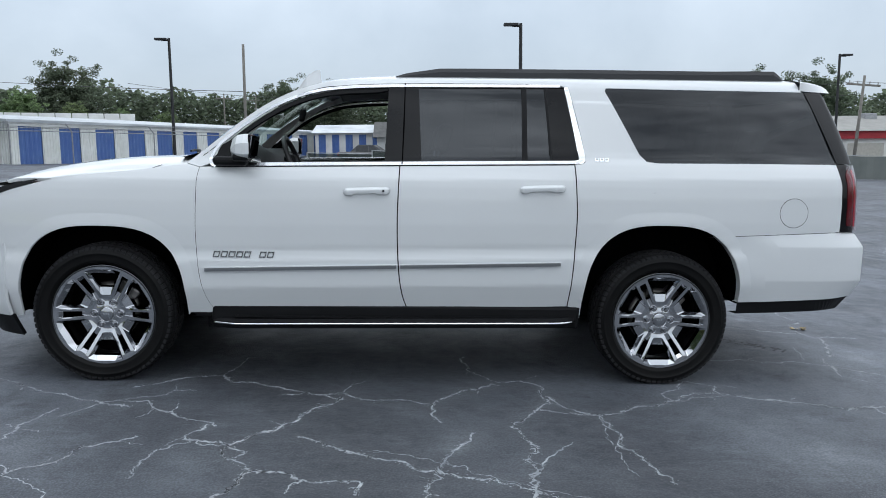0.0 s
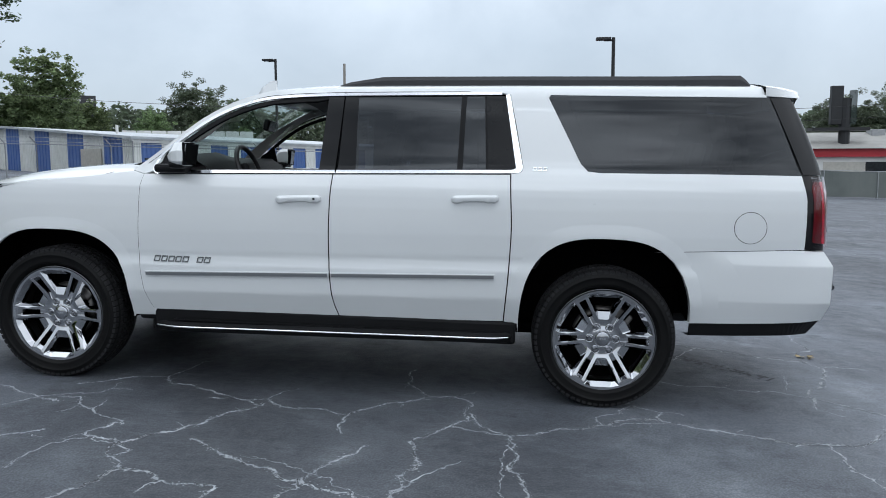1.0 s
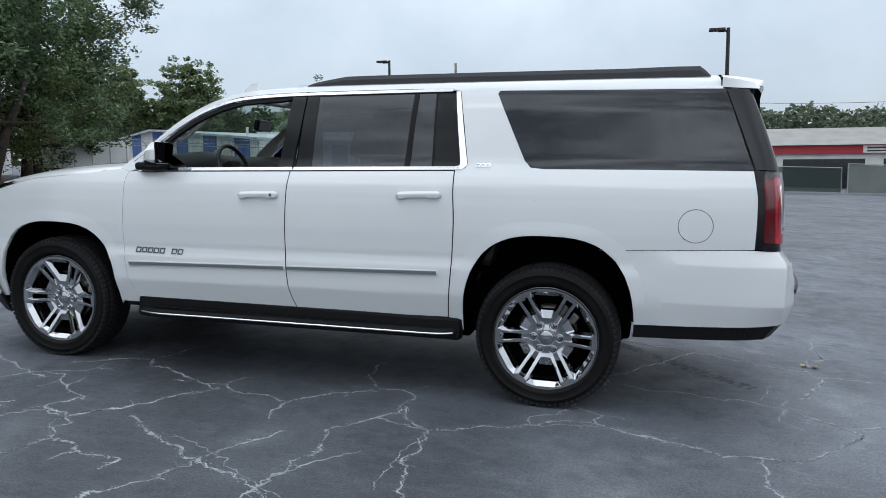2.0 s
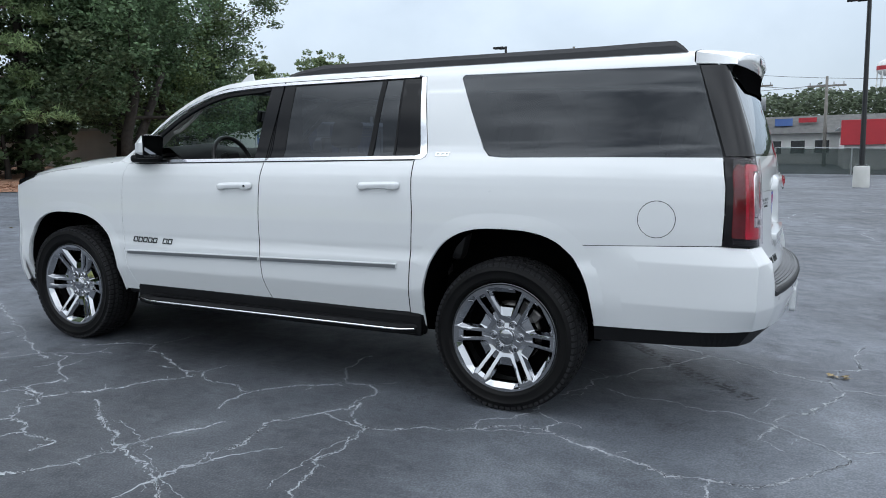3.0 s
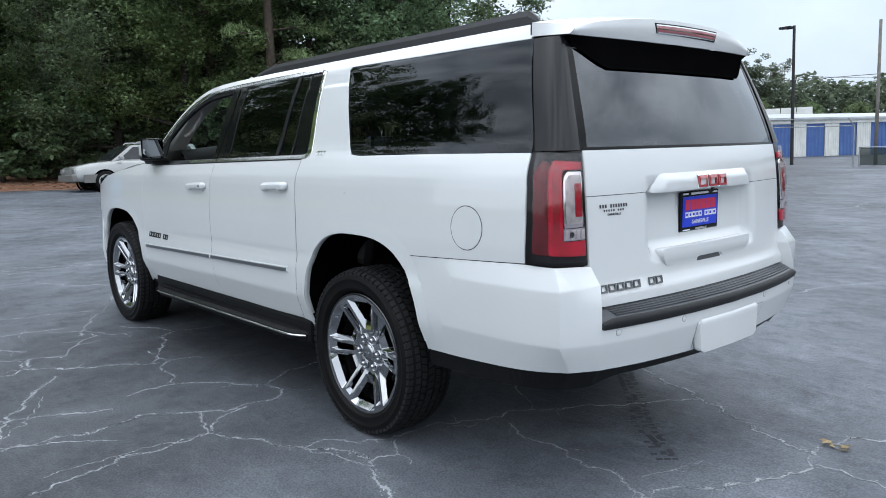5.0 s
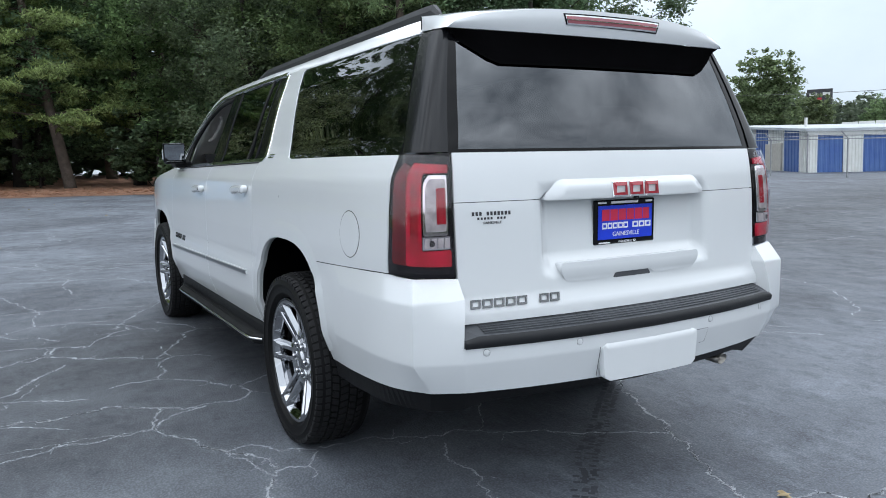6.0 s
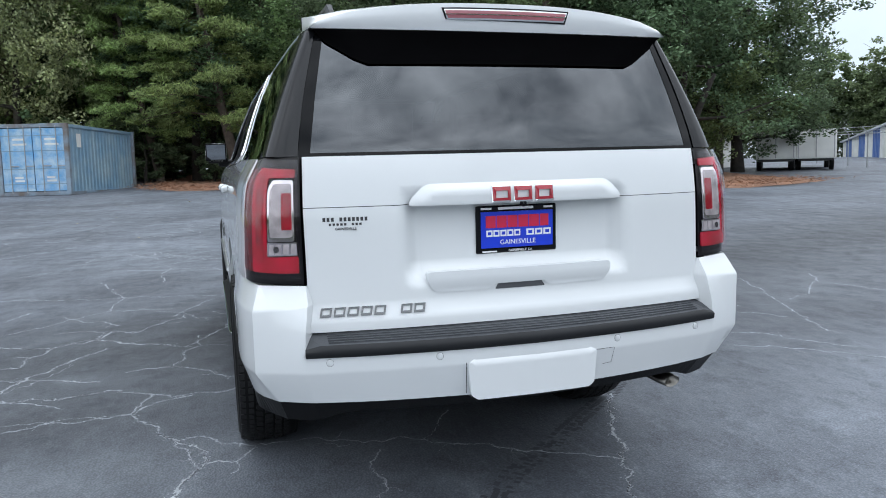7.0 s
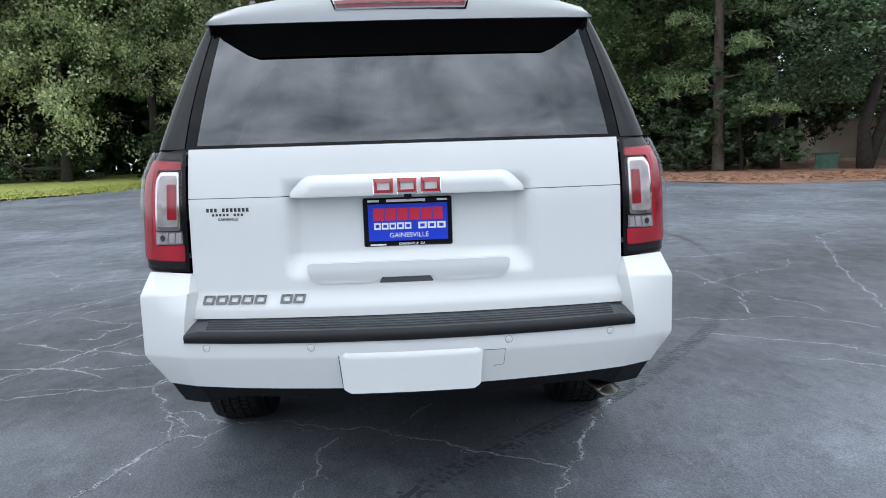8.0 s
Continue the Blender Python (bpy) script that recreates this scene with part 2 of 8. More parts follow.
def sheet(name, outline, surf, step=0.06, lip=0.012, lift=0.0, even=5e-3):
    """A curved panel: a flat outline laid on surf(u, v), meshed with a grid of inner points, with its edge turned inwards by lip."""
    line = []
    for a, b in zip(outline, list(outline[1:]) + [outline[0]]):
        d = math.hypot(b[0] - a[0], b[1] - a[1])
        if d < 1e-5:
            continue
        k = max(1, int(d / step))
        line += [(a[0] + (b[0] - a[0]) * j / k, a[1] + (b[1] - a[1]) * j / k) for j in range(k)]
    us, vs = [p[0] for p in line], [p[1] for p in line]
    grid = []
    nu, nv = int((max(us) - min(us)) / step) + 1, int((max(vs) - min(vs)) / step) + 1
    edge = np.array(line)
    for i in range(1, nu):
        for j in range(1, nv):
            p = (min(us) + (max(us) - min(us)) * i / nu, min(vs) + (max(vs) - min(vs)) * j / nv)
            if inside(p, line) and np.min(np.hypot(edge[:, 0] - p[0], edge[:, 1] - p[1])) > step * 0.45:
                grid.append(p)
    n = len(line)
    pts, _, tris, *_ = delaunay_2d_cdt([Vector(p) for p in line + grid], [(i, (i + 1) % n) for i in range(n)], [list(range(n))], 1, 1e-6)
    E = even
    verts, norms, faces = [], [], []
    for u, w in pts:
        p = Vector(surf(u, w))
        n = (Vector(surf(u + E, w)) - Vector(surf(u - E, w))).cross(Vector(surf(u, w + E)) - Vector(surf(u, w - E))).normalized()
        norms.append(n)
        verts.append(p)
    mid = sum((v for v in verts), Vector()) / len(verts)
    # the outside of the car looks away from its axis
    core = Vector((min(max(mid.x, -3.4), 0.6), 0, 0.9))
    flip = sum((v - core).dot(n) for v, n in zip(verts, norms)) < 0
    if flip:
        norms = [-n for n in norms]
    verts = [v + n * lift for v, n in zip(verts, norms)]
    faces = [list(reversed(f)) if flip else list(f) for f in tris]
    if lip:
        seen = {}
        for f in faces:
            for a, b in zip(f, f[1:] + f[:1]):
                seen[(a, b)] = True
        for a, b in [e for e in seen if (e[1], e[0]) not in seen]:
            out = (verts[b] - verts[a]).cross(norms[a])
            out = out.normalized() if out.length > 1e-9 else norms[a]
            k = len(verts)
            verts += [verts[a].copy(), verts[b].copy(), verts[b] - norms[b] * lip, verts[a] - norms[a] * lip]
            norms += [(norms[a] + out).normalized(), (norms[b] + out).normalized(), out, out]
            faces.append([k + 1, k, k + 3, k + 2])
    me = bpy.data.meshes.new(name)
    me.from_pydata([tuple(v) for v in verts], [], faces)
    me.polygons.foreach_set("use_smooth", [True] * len(me.polygons))
    me.normals_split_custom_set_from_vertices([tuple(n) for n in norms])
    return me


def smooth_line(pts, n=8):
    """Catmull-Rom through points."""
    P = [Vector((*p, 0)[:3]) if len(p) == 2 else Vector(p) for p in pts]
    P = [2 * P[0] - P[1]] + P + [2 * P[-1] - P[-2]]
    out = []
    for i in range(1, len(P) - 2):
        for k in range(n):
            t = k / n
            out.append(0.5 * (2 * P[i] + (P[i + 1] - P[i - 1]) * t + (2 * P[i - 1] - 5 * P[i] + 4 * P[i + 1] - P[i + 2]) * t * t + (3 * P[i] - P[i - 1] - 3 * P[i + 1] + P[i + 2]) * t ** 3))
    out.append(P[-2])
    return [tuple(p)[:len(pts[0])] for p in out]


def rounded(pts, r=0.03, n=4):
    """Rounds the corners of a closed outline; r may be one radius or one for each corner."""
    out = []
    N = len(pts)
    for i in range(N):
        a, b, c = Vector(pts[i - 1]), Vector(pts[i]), Vector(pts[(i + 1) % N])
        rr = r[i] if hasattr(r, "__len__") else r
        d1, d2 = (a - b), (c - b)
        k = min(rr, 0.45 * d1.length, 0.45 * d2.length)
        if k < 1e-4:
            out.append(tuple(b))
            continue
        p, q = b + d1.normalized() * k, b + d2.normalized() * k
        for j in range(n + 1):
            t = j / n
            out.append(tuple((1 - t) ** 2 * p + 2 * t * (1 - t) * b + t * t * q))
    return out


def ribbon(line, w0, w1):
    """The outline of a band from w0 to w1 left of a line in the plane."""
    L = [Vector(p) for p in line]
    a, b = [], []
    for i, p in enumerate(L):
        d = (L[min(i + 1, len(L) - 1)] - L[max(i - 1, 0)]).normalized()
        nrm = Vector((-d.y, d.x))
        a.append(tuple(p + nrm * w0))
        b.append(tuple(p + nrm * w1))
    return a + b[::-1]


# ---- the vehicle: x towards its tail, the rear axle at x = 0, its own ground at z = 0 ----
suv = thing("suv", LOT, "white full-size sport utility vehicle with chrome wheels parked on cracked asphalt", "car")
RAKE = 0.020
WIDTHS = ((0.36, 0.885), (0.45, 0.918), (0.574, 0.9605), (0.584, 0.9640), (0.600, 0.9648), (0.70, 0.967), (0.745, 0.967), (0.77, 0.961), (0.805, 0.957), (0.83, 0.960), (0.95, 0.962), (1.10, 0.956), (1.17, 0.9495), (1.211, 0.9425), (1.217, 0.9403),
          (1.265, 0.917), (1.30, 0.897), (1.33, 0.876), (1.37, 0.858), (1.56, 0.794), (1.70, 0.736), (1.75, 0.714), (1.80, 0.683), (1.835, 0.633), (1.862, 0.55), (1.88, 0.42))
WZ, WW = [w[0] for w in WIDTHS], [w[1] for w in WIDTHS]
FINE_Z = np.linspace(0.30, 1.90, 321)
_raw = np.interp(FINE_Z, WZ, WW)
_k = np.hanning(5)
FINE_W = np.convolve(np.pad(_raw, 2, mode="edge"), _k / _k.sum(), mode="valid")
_sel = (FINE_Z > 1.37) & (FINE_Z < 1.77)
_wide = np.polyval(np.polyfit(FINE_Z[_sel], _raw[_sel], 2), FINE_Z)
_m = np.clip((FINE_Z - 1.36) / 0.06, 0, 1) * np.clip((1.76 - FINE_Z) / 0.05, 0, 1)  # the glass is one even curve
FINE_W = FINE_W * (1 - _m) + _wide * _m
ARCHES = ((-3.282, 0.478, 0.522), (-0.018, 0.478, 0.578))  # centre x, half width, height above z = 0.40


def sstep(a, b, t):
    t = min(1.0, max(0.0, (t - a) / (b - a)))
    return t * t * (3 - 2 * t)


def half_width(x, z):
    zb = z - RAKE * (x + 1.6) * (1.0 if z < 1.7 else 0.7)
    w = float(np.interp(zb, FINE_Z, FINE_W))
    if x < -3.1:
        w -= 0.095 * ((-3.1 - x) / 1.1) ** 2.4
    if x > 0.5:
        w -= 0.014 * ((x - 0.5) / 0.5) ** 2
    return w


def arch_line(i, lo, n=26, grow=1.0):
    """The wheel opening's edge, from its front foot over the top to its rear foot."""
    cx, a, h = ARCHES[i]
    pts = []
    for k in range(n + 1):
        t = math.pi - math.pi * k / n
        c, s = math.cos(t), math.sin(t)
        pts.append((cx + grow * a * math.copysign(abs(c) ** (2 / 2.8), c), 0.40 + grow * h * abs(s) ** (2 / 2.8)))
    return [(pts[0][0] - 0.004, lo[0])] + pts + [(pts[-1][0] + 0.012, lo[1])]


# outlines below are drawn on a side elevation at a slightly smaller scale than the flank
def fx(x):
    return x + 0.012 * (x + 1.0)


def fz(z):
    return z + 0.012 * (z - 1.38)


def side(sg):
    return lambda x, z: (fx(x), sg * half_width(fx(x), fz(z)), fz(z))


BELT_LO = lambda x: 1.297 + 0.0262 * (x + 1.55)
BELT_HI = lambda x: BELT_LO(x) + 0.018
WINDOW_TOP = smooth_line([(-2.634, 1.318), (-2.598, 1.392), (-2.446, 1.520), (-2.289, 1.622), (-2.127, 1.690), (-1.963, 1.724), (-1.679, 1.744), (-1.26, 1.756), (-0.634, 1.770)], 5)
ROOF_EDGE = smooth_line([(-2.80, 1.285), (-2.72, 1.352), (-2.602, 1.449), (-2.449, 1.578), (-2.292, 1.678), (-2.13, 1.745), (-1.965, 1.783), (-1.63, 1.806), (-1.0, 1.822), (0.0, 1.838), (0.838, 1.848)], 5)
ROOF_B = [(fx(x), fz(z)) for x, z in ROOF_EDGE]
A_SEAM = smooth_line([(-2.725, 1.262), (-2.735, 1.20), (-2.737, 1.124), (-2.742, 0.957), (-2.738, 0.789), (-2.719, 0.62), (-2.685, 0.50), (-2.641, 0.424)], 4)
B_SEAM = smooth_line([(-1.587, 1.293), (-1.593, 1.158), (-1.597, 1.0), (-1.594, 0.833), (-1.583, 0.667), (-1.562, 0.54), (-1.533, 0.457)], 4)
C_SEAM = smooth_line([(-0.566, 1.322), (-0.560, 1.189), (-0.551, 1.032), (-0.554, 0.873), (-0.562, 0.711), (-0.579, 0.480)], 4)
GAP = 0.0035


def off_line(line, d):
    return [(x + d, z) for x, z in line]


def door_handle(sg, x, z, parent, key):
    """A pull handle: a bar on two feet over a shallow cup."""
    cup_x, cup_z = x, z
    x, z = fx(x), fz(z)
    y = half_width(x, z)
    bm = bmesh.new()
    n = 32
    rows = []
    for k in range(n + 1):
        t = k / n
        xx = x - 0.133 + 0.266 * t
        e = min(1.0, 10 * min(t, 1 - t) + 0.30)
        grip = sstep(0.17, 0.24, t) * sstep(0.76, 0.69, t)
        arch_ = 0.003 * math.sin(math.pi * t)
        top_, low = 0.0205 * math.sqrt(e) + arch_, -0.0235 * math.sqrt(e) + 0.007 * grip
        d = (0.012 + 0.024 * e) * (0.93 if 0.795 < t < 0.815 else 1.0)
        root = 0.002 + 0.014 * grip
        yy = half_width(xx, z)
        zz = z + 0.006 * (xx - x) / 0.13
        rows.append([bm.verts.new((xx, sg * (yy + oy), zz + oz)) for oy, oz in ((root, top_ * 0.9), (d * 0.62, top_), (d * 0.94, top_ * 0.42), (d, top_ * 0.1), (d * 0.86, low * 0.72), (d * 0.60, low), (root, low * 0.9))])
    for a, b in zip(rows, rows[1:]):
        for k in range(6):
            bm.faces.new((a[k], a[k + 1], b[k + 1], b[k]))
        for k in (2, 4):
            bm.edges.get((a[k], b[k])).smooth = False
    bm.faces.new(rows[0])
    bm.faces.new(rows[-1][::-1])
    h = part("door_handle", bm, PAINT, parent, "body-coloured pull handle", True)
    cup = rounded([(cup_x - 0.085, cup_z - 0.045), (cup_x + 0.06, cup_z - 0.045), (cup_x + 0.06, cup_z + 0.01), (cup_x - 0.085, cup_z + 0.01)], 0.03)
    part("handle_cup", sheet("handle_cup", cup, side(sg), 0.03, 0.002, 0.0012), PAINT, parent)
    if key:
        bm = bmesh.new()
        lathe(bm, [(0.0005, 0.004), (0.007, 0.004), (0.008, 0)], Matrix.Translation((x + 0.098, sg * (y + 0.0345), z + 0.004)) @ pose(0, 0, 0, 90 if sg < 0 else -90), 12)
        part("lock", bm, DARK_CHROME, h)


def lettering(word, x0, z0, width, height, surf, parent, material, name="badge", slant=0.25, lift=0.004):
    """A badge whose characters are plain slanted bars; a blank leaves a gap."""
    n = len(word)
    for i, c in enumerate(word):
        if c == " ":
            continue
        a, b = x0 + width * (i + 0.08) / n, x0 + width * (i + 0.90) / n
        t, c = height * 0.22, (b - a) * 0.16
        bm = bmesh.new()
        loops = []
        for i, k in ((0.0, lift), (1.0, lift), (1.0, 0.0), (0.0, 0.0)):
            loop = []
            for u, w in ((a + c * i, z0 + t * i), (b - c * i, z0 + t * i), (b - c * i, z0 + height - t * i), (a + c * i, z0 + height - t * i)):
                p = Vector(surf(u + slant * (w - z0), w))
                e1 = Vector(surf(u + slant * (w - z0) + 0.004, w)) - p
                e2 = Vector(surf(u + slant * (w - z0), w + 0.004)) - p
                n_ = e1.cross(e2).normalized()
                if n_.dot(Vector((p.x - 0.4 if p.x > 1.0 else 0.0, p.y, 0.0))) < 0:
                    n_ = -n_
                loop.append(bm.verts.new(p + n_ * (k + 0.0005)))
            loops.append(loop)
        for p, q in zip(loops, loops[1:] + loops[:1]):
            for k in range(4):
                bm.faces.new((p[k], p[(k + 1) % 4], q[(k + 1) % 4], q[k]))
        part(name, bm, material, parent)


def body_side(sg):
    S = side(sg)
    left = sg < 0
    # front wing
    arch = arch_line(0, (0.385, 0.418))
    wing = [(-3.86, 0.372), (-3.762, 0.380)] + arch[1:] + [(A_SEAM[-1][0] - GAP, 0.420)] + off_line(A_SEAM, -GAP)[::-1] + \
        [(-2.80, 1.278), (-3.05, 1.243), (-3.37, 1.205), (-3.60, 1.165), (-3.86, 1.09)]
    part("front_wing", sheet("front_wing", wing, S, 0.020, 0.015), PAINT, suv)
    # doors
    fd = A_SEAM[::-1] + [(x, BELT_LO(x) - 0.002) for x in (-2.66, -2.3, -1.95)] + off_line(B_SEAM, -GAP)
    front_door = part("front_door", sheet("front_door", fd[::-1], S, 0.017, 0.015), PAINT, suv, "front door with its window lowered")
    rd = off_line(B_SEAM, GAP)[::-1] + [(x, BELT_LO(x) - 0.002) for x in (-1.25, -0.9)] + off_line(C_SEAM, -GAP)
    rear_door = part("rear_door", sheet("rear_door", rd[::-1], S, 0.017, 0.015), PAINT, suv)
    door_handle(sg, -1.775, 1.146, front_door, left)
    door_handle(sg, -0.760, 1.177, rear_door, False)
    # rear quarter, up round the last side window
    arch = arch_line(1, (0.468, 0.51), 30)
    i = max(k for k, p in enumerate(arch) if p[1] > 0.905)
    quarter = [(-0.576 + GAP, 0.478)] + arch[:i + 2] + [(0.368, 0.921), (0.70, 0.938), (1.034, 0.955), (1.037, 1.10), (1.034, 1.22), (1.012, 1.352),
               (0.5, 1.3475), (-0.06, 1.3385), (-0.135, 1.345), (-0.175, 1.385), (-0.365, 1.762), (-0.352, 1.781),
               (-0.585, 1.781), (-0.540, 1.58), (-0.496, 1.36), (-0.503, 1.335), (-0.53, BELT_LO(-0.53))] + off_line(C_SEAM, GAP)
    quarter_panel = part("rear_quarter", sheet("rear_quarter", quarter, S, 0.018, 0.015), PAINT, suv)
    # cant rail over the windows, from the windscreen foot to the tail
    rail = ROOF_EDGE + [(0.853, 1.786)] + [(x, 1.781 + 0.004 * x) for x in (0.3, -0.352, -0.585)] + [(x - 0.004, z + 0.018) for x, z in WINDOW_TOP[::-1]] + [(-2.662, 1.318), (-2.668, 1.288), (-2.720, 1.264)]
    cant = part("cant_rail", sheet("cant_rail", rail, S, 0.06, 0.012), PAINT, suv)
    seam = [(x, z - (0.035 if x > -2.0 else 0.032)) for x, z in ROOF_EDGE if -2.74 < x < -0.62]
    part("seam", sheet("seam", ribbon(seam, -0.002, 0.002), S, 0.2, 0, 0.0008), SHADOW_BLACK, cant)
    part("seam", sheet("seam", ribbon([(-1.575, 1.30), (-1.566, 1.52), (-1.563, 1.775)], -0.003, 0.003), S, 0.2, 0, 0.006), SHADOW_BLACK, cant)
    part("seam", sheet("seam", ribbon([(-0.636, 1.785), (-0.640, 1.832)], -0.002, 0.002), S, 0.2, 0, 0.0008), SHADOW_BLACK, cant)
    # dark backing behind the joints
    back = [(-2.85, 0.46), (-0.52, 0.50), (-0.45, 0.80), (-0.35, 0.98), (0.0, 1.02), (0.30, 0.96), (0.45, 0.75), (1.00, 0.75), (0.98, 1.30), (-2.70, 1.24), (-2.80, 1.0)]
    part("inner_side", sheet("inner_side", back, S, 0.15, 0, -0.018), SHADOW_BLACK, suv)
    # black strips paint the shade in the door gaps and under the belt trim
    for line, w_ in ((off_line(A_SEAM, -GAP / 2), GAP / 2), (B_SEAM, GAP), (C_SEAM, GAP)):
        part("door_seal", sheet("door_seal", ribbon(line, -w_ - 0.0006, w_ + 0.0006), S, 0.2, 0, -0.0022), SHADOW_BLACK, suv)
    part("belt_seal", sheet("belt_seal", [(x, BELT_LO(x) - 0.0060) for x in (-2.66, -2.2, -1.6, -1.0, -0.57)] + [(x, BELT_LO(x) + 0.001) for x in (-0.57, -1.0, -1.6, -2.2, -2.65)], S, 0.2, 0.002, 0.0016), BLACK_PLASTIC, suv)
    # bright surround of the side windows
    part("window_trim", sheet("window_trim", [(x, BELT_LO(x)) for x in (-2.64, -2.2, -1.6, -1.0, -0.53)] + [(x, BELT_HI(x)) for x in (-0.53, -1.0, -1.6, -2.2, -2.63)], S, 0.2, 0.006, 0.004), TRIM_METAL, suv, "bright metal window trim")
    front_bend = smooth_line([(-2.636, BELT_LO(-2.636)), (-2.662, 1.284), (-2.665, 1.318), (-2.620, 1.398), (-2.465, 1.530)], 4)
    top_band = front_bend[:-1] + [(x - 0.012 * min(1, max(0, (-1.95 - x) / 0.4)), z + 0.013) for x, z in WINDOW_TOP if x > -2.44]
    part("window_trim", sheet("window_trim", ribbon(top_band, -0.0085, 0.0085), S, 0.12, 0.006, 0.004), TRIM_METAL, suv)
    part("window_trim", sheet("window_trim", rounded([(-0.612, 1.774), (-0.588, 1.778), (-0.497, 1.350), (-0.52, BELT_LO(-0.52)), (-0.563, BELT_LO(-0.56)), (-0.563, BELT_HI(-0.563)), (-0.545, BELT_HI(-0.545) + 0.004), (-0.537, 1.352)], (0.004, 0.02, 0.03, 0.03, 0.003, 0.003, 0.008, 0.003)), S, 0.06, 0.006, 0.004), CHROME, suv)
    # glass and black posts
    top = lambda x: float(np.interp(x, [p[0] for p in WINDOW_TOP], [p[1] for p in WINDOW_TOP]))
    lo = lambda x: BELT_HI(x) - 0.001
    curve = [p for p in WINDOW_TOP if -2.50 < p[0] < -1.70]
    edge = [(-2.655, 1.316), (-2.612, 1.394)] + [p for p in WINDOW_TOP if -2.58 < p[0] < -1.66] + [(-1.655, top(-1.655) + 0.004)]
    inner = [(x + 0.013, z - 0.020) for x, z in edge[1:-2]]
    frame_band = edge + [(-1.672, top(-1.66) - 0.012)] + [(-1.70, top(-1.7) - 0.016)] + inner[::-1] + [(-2.612, lo(-2.612)), (-2.64, lo(-2.64))]
    part("window_seal", sheet("window_seal", frame_band[::-1], S, 0.12, 0.02, -0.006), BLACK_PLASTIC, front_door)
    part("b_post", sheet("b_post", [(-1.676, lo(-1.676)), (-1.577, lo(-1.577)), (-1.566, top(-1.566)), (-1.660, top(-1.66))], S, 0.035, 0.01, -0.002), BLACK_GLOSS, front_door)
    part("b_post", sheet("b_post", [(-1.570, lo(-1.57)), (-1.462, lo(-1.462)), (-1.482, top(-1.482)), (-1.560, top(-1.56))], S, 0.035, 0.01, -0.002), BLACK_GLOSS, rear_door)
    g = part("side_window", sheet("side_window", [(-1.464, lo(-1.464)), (-0.862, lo(-0.862)), (-0.858, top(-0.858)), (-1.484, top(-1.484))], S, 0.05, 0, -0.007, 0.03), GLASS_DARK, rear_door)
    g.visible_shadow = False
    part("window_bar", sheet("window_bar", [(-0.872, lo(-0.87)), (-0.842, lo(-0.842)), (-0.838, top(-0.838)), (-0.868, top(-0.868))], S, 0.1, 0.01, -0.001), BLACK_PLASTIC, rear_door)
    g = part("side_window", sheet("side_window", [(-0.842, lo(-0.842)), (-0.700, lo(-0.7)), (-0.727, top(-0.727)), (-0.838, top(-0.838))], S, 0.05, 0, -0.006, 0.03), GLASS_DARK, rear_door)
    g.visible_shadow = False
    part("window_bar", sheet("window_bar", [(-0.707, lo(-0.7)), (-0.695, lo(-0.695)), (-0.722, top(-0.722)), (-0.733, top(-0.733))], S, 0.1, 0.01, -0.001), BLACK_PLASTIC, rear_door)
    part("c_post", sheet("c_post", [(-0.695, lo(-0.695)), (-0.543, lo(-0.55)), (-0.535, 1.352), (-0.609, top(-0.64)), (-0.722, top(-0.722))], S, 0.035, 0.01, -0.003), BLACK_GLOSS, rear_door)
    q = rounded([(-0.380, 1.783), (-0.146, 1.3375), (1.016, 1.3475), (0.864, 1.7915)], (0.012, 0.075, 0.004, 0.004), 6)
    g = part("quarter_window", sheet("quarter_window", q, S, 0.05, 0, -0.003, 0.03), GLASS_DARK, quarter_panel)
    g.visible_shadow = False
    part("post_seal", sheet("post_seal", [(1.000, 1.352), (1.046, 1.352), (0.896, 1.79), (0.850, 1.79)], S, 0.1, 0, -0.010), BLACK_PLASTIC, quarter_panel)
    part("pillar_trim", sheet("pillar_trim", [(-0.66, 1.32), (-0.07, 1.34), (-0.27, 1.80), (-0.70, 1.80)], S, 0.1, 0, -0.035), INTERIOR, quarter_panel)
    # side strip and badges
    for a, b, p in ((-2.694, -1.596, front_door), (-1.578, -0.638, rear_door)):
        za, zb = 0.683 + 0.029 * (a + 2.694), 0.683 + 0.029 * (b + 2.694)
        part("side_strip", sheet("side_strip", [(a, za - 0.013), (b, zb - 0.013), (b, zb + 0.012), (a, za + 0.012)], S, 0.3, 0.012, 0.012), PAINT, p)
        part("strip_inlay", sheet("strip_inlay", [(a + 0.002, za - 0.012), (b - 0.002, zb - 0.012), (b - 0.002, zb + 0.007), (a + 0.002, za + 0.007)], S, 0.3, 0.003, 0.0145), STRIP_METAL, p, "brushed metal side strip")
    if left:
        lettering("HHHHH HH", -2.652, 0.752, 0.350, 0.036, S, front_door, DARK_CHROME)
        lettering("HHH", -0.448, 1.353 - 0.012, 0.085, 0.020, S, quarter_panel, CHROME)
    else:
        lettering("HHHHH HH", -2.652, 0.752, 0.350, 0.036, S, front_door, DARK_CHROME)
    # filler flap
    if left:
        ring = [(0.742 + 0.0875 * math.cos(t), 1.064 + 0.0875 * math.sin(t)) for t in np.linspace(0, 2 * math.pi, 40, endpoint=False)]
        part("flap_gap", sheet("flap_gap", ring, S, 0.08, 0, 0.0006), SHADOW_BLACK, quarter_panel)
        disc = [(0.742 + 0.0845 * math.cos(t), 1.064 + 0.0845 * math.sin(t)) for t in np.linspace(0, 2 * math.pi, 40, endpoint=False)]
        part("filler_flap", sheet("filler_flap", disc, S, 0.04, 0.0005, 0.0014), PAINT, quarter_panel)
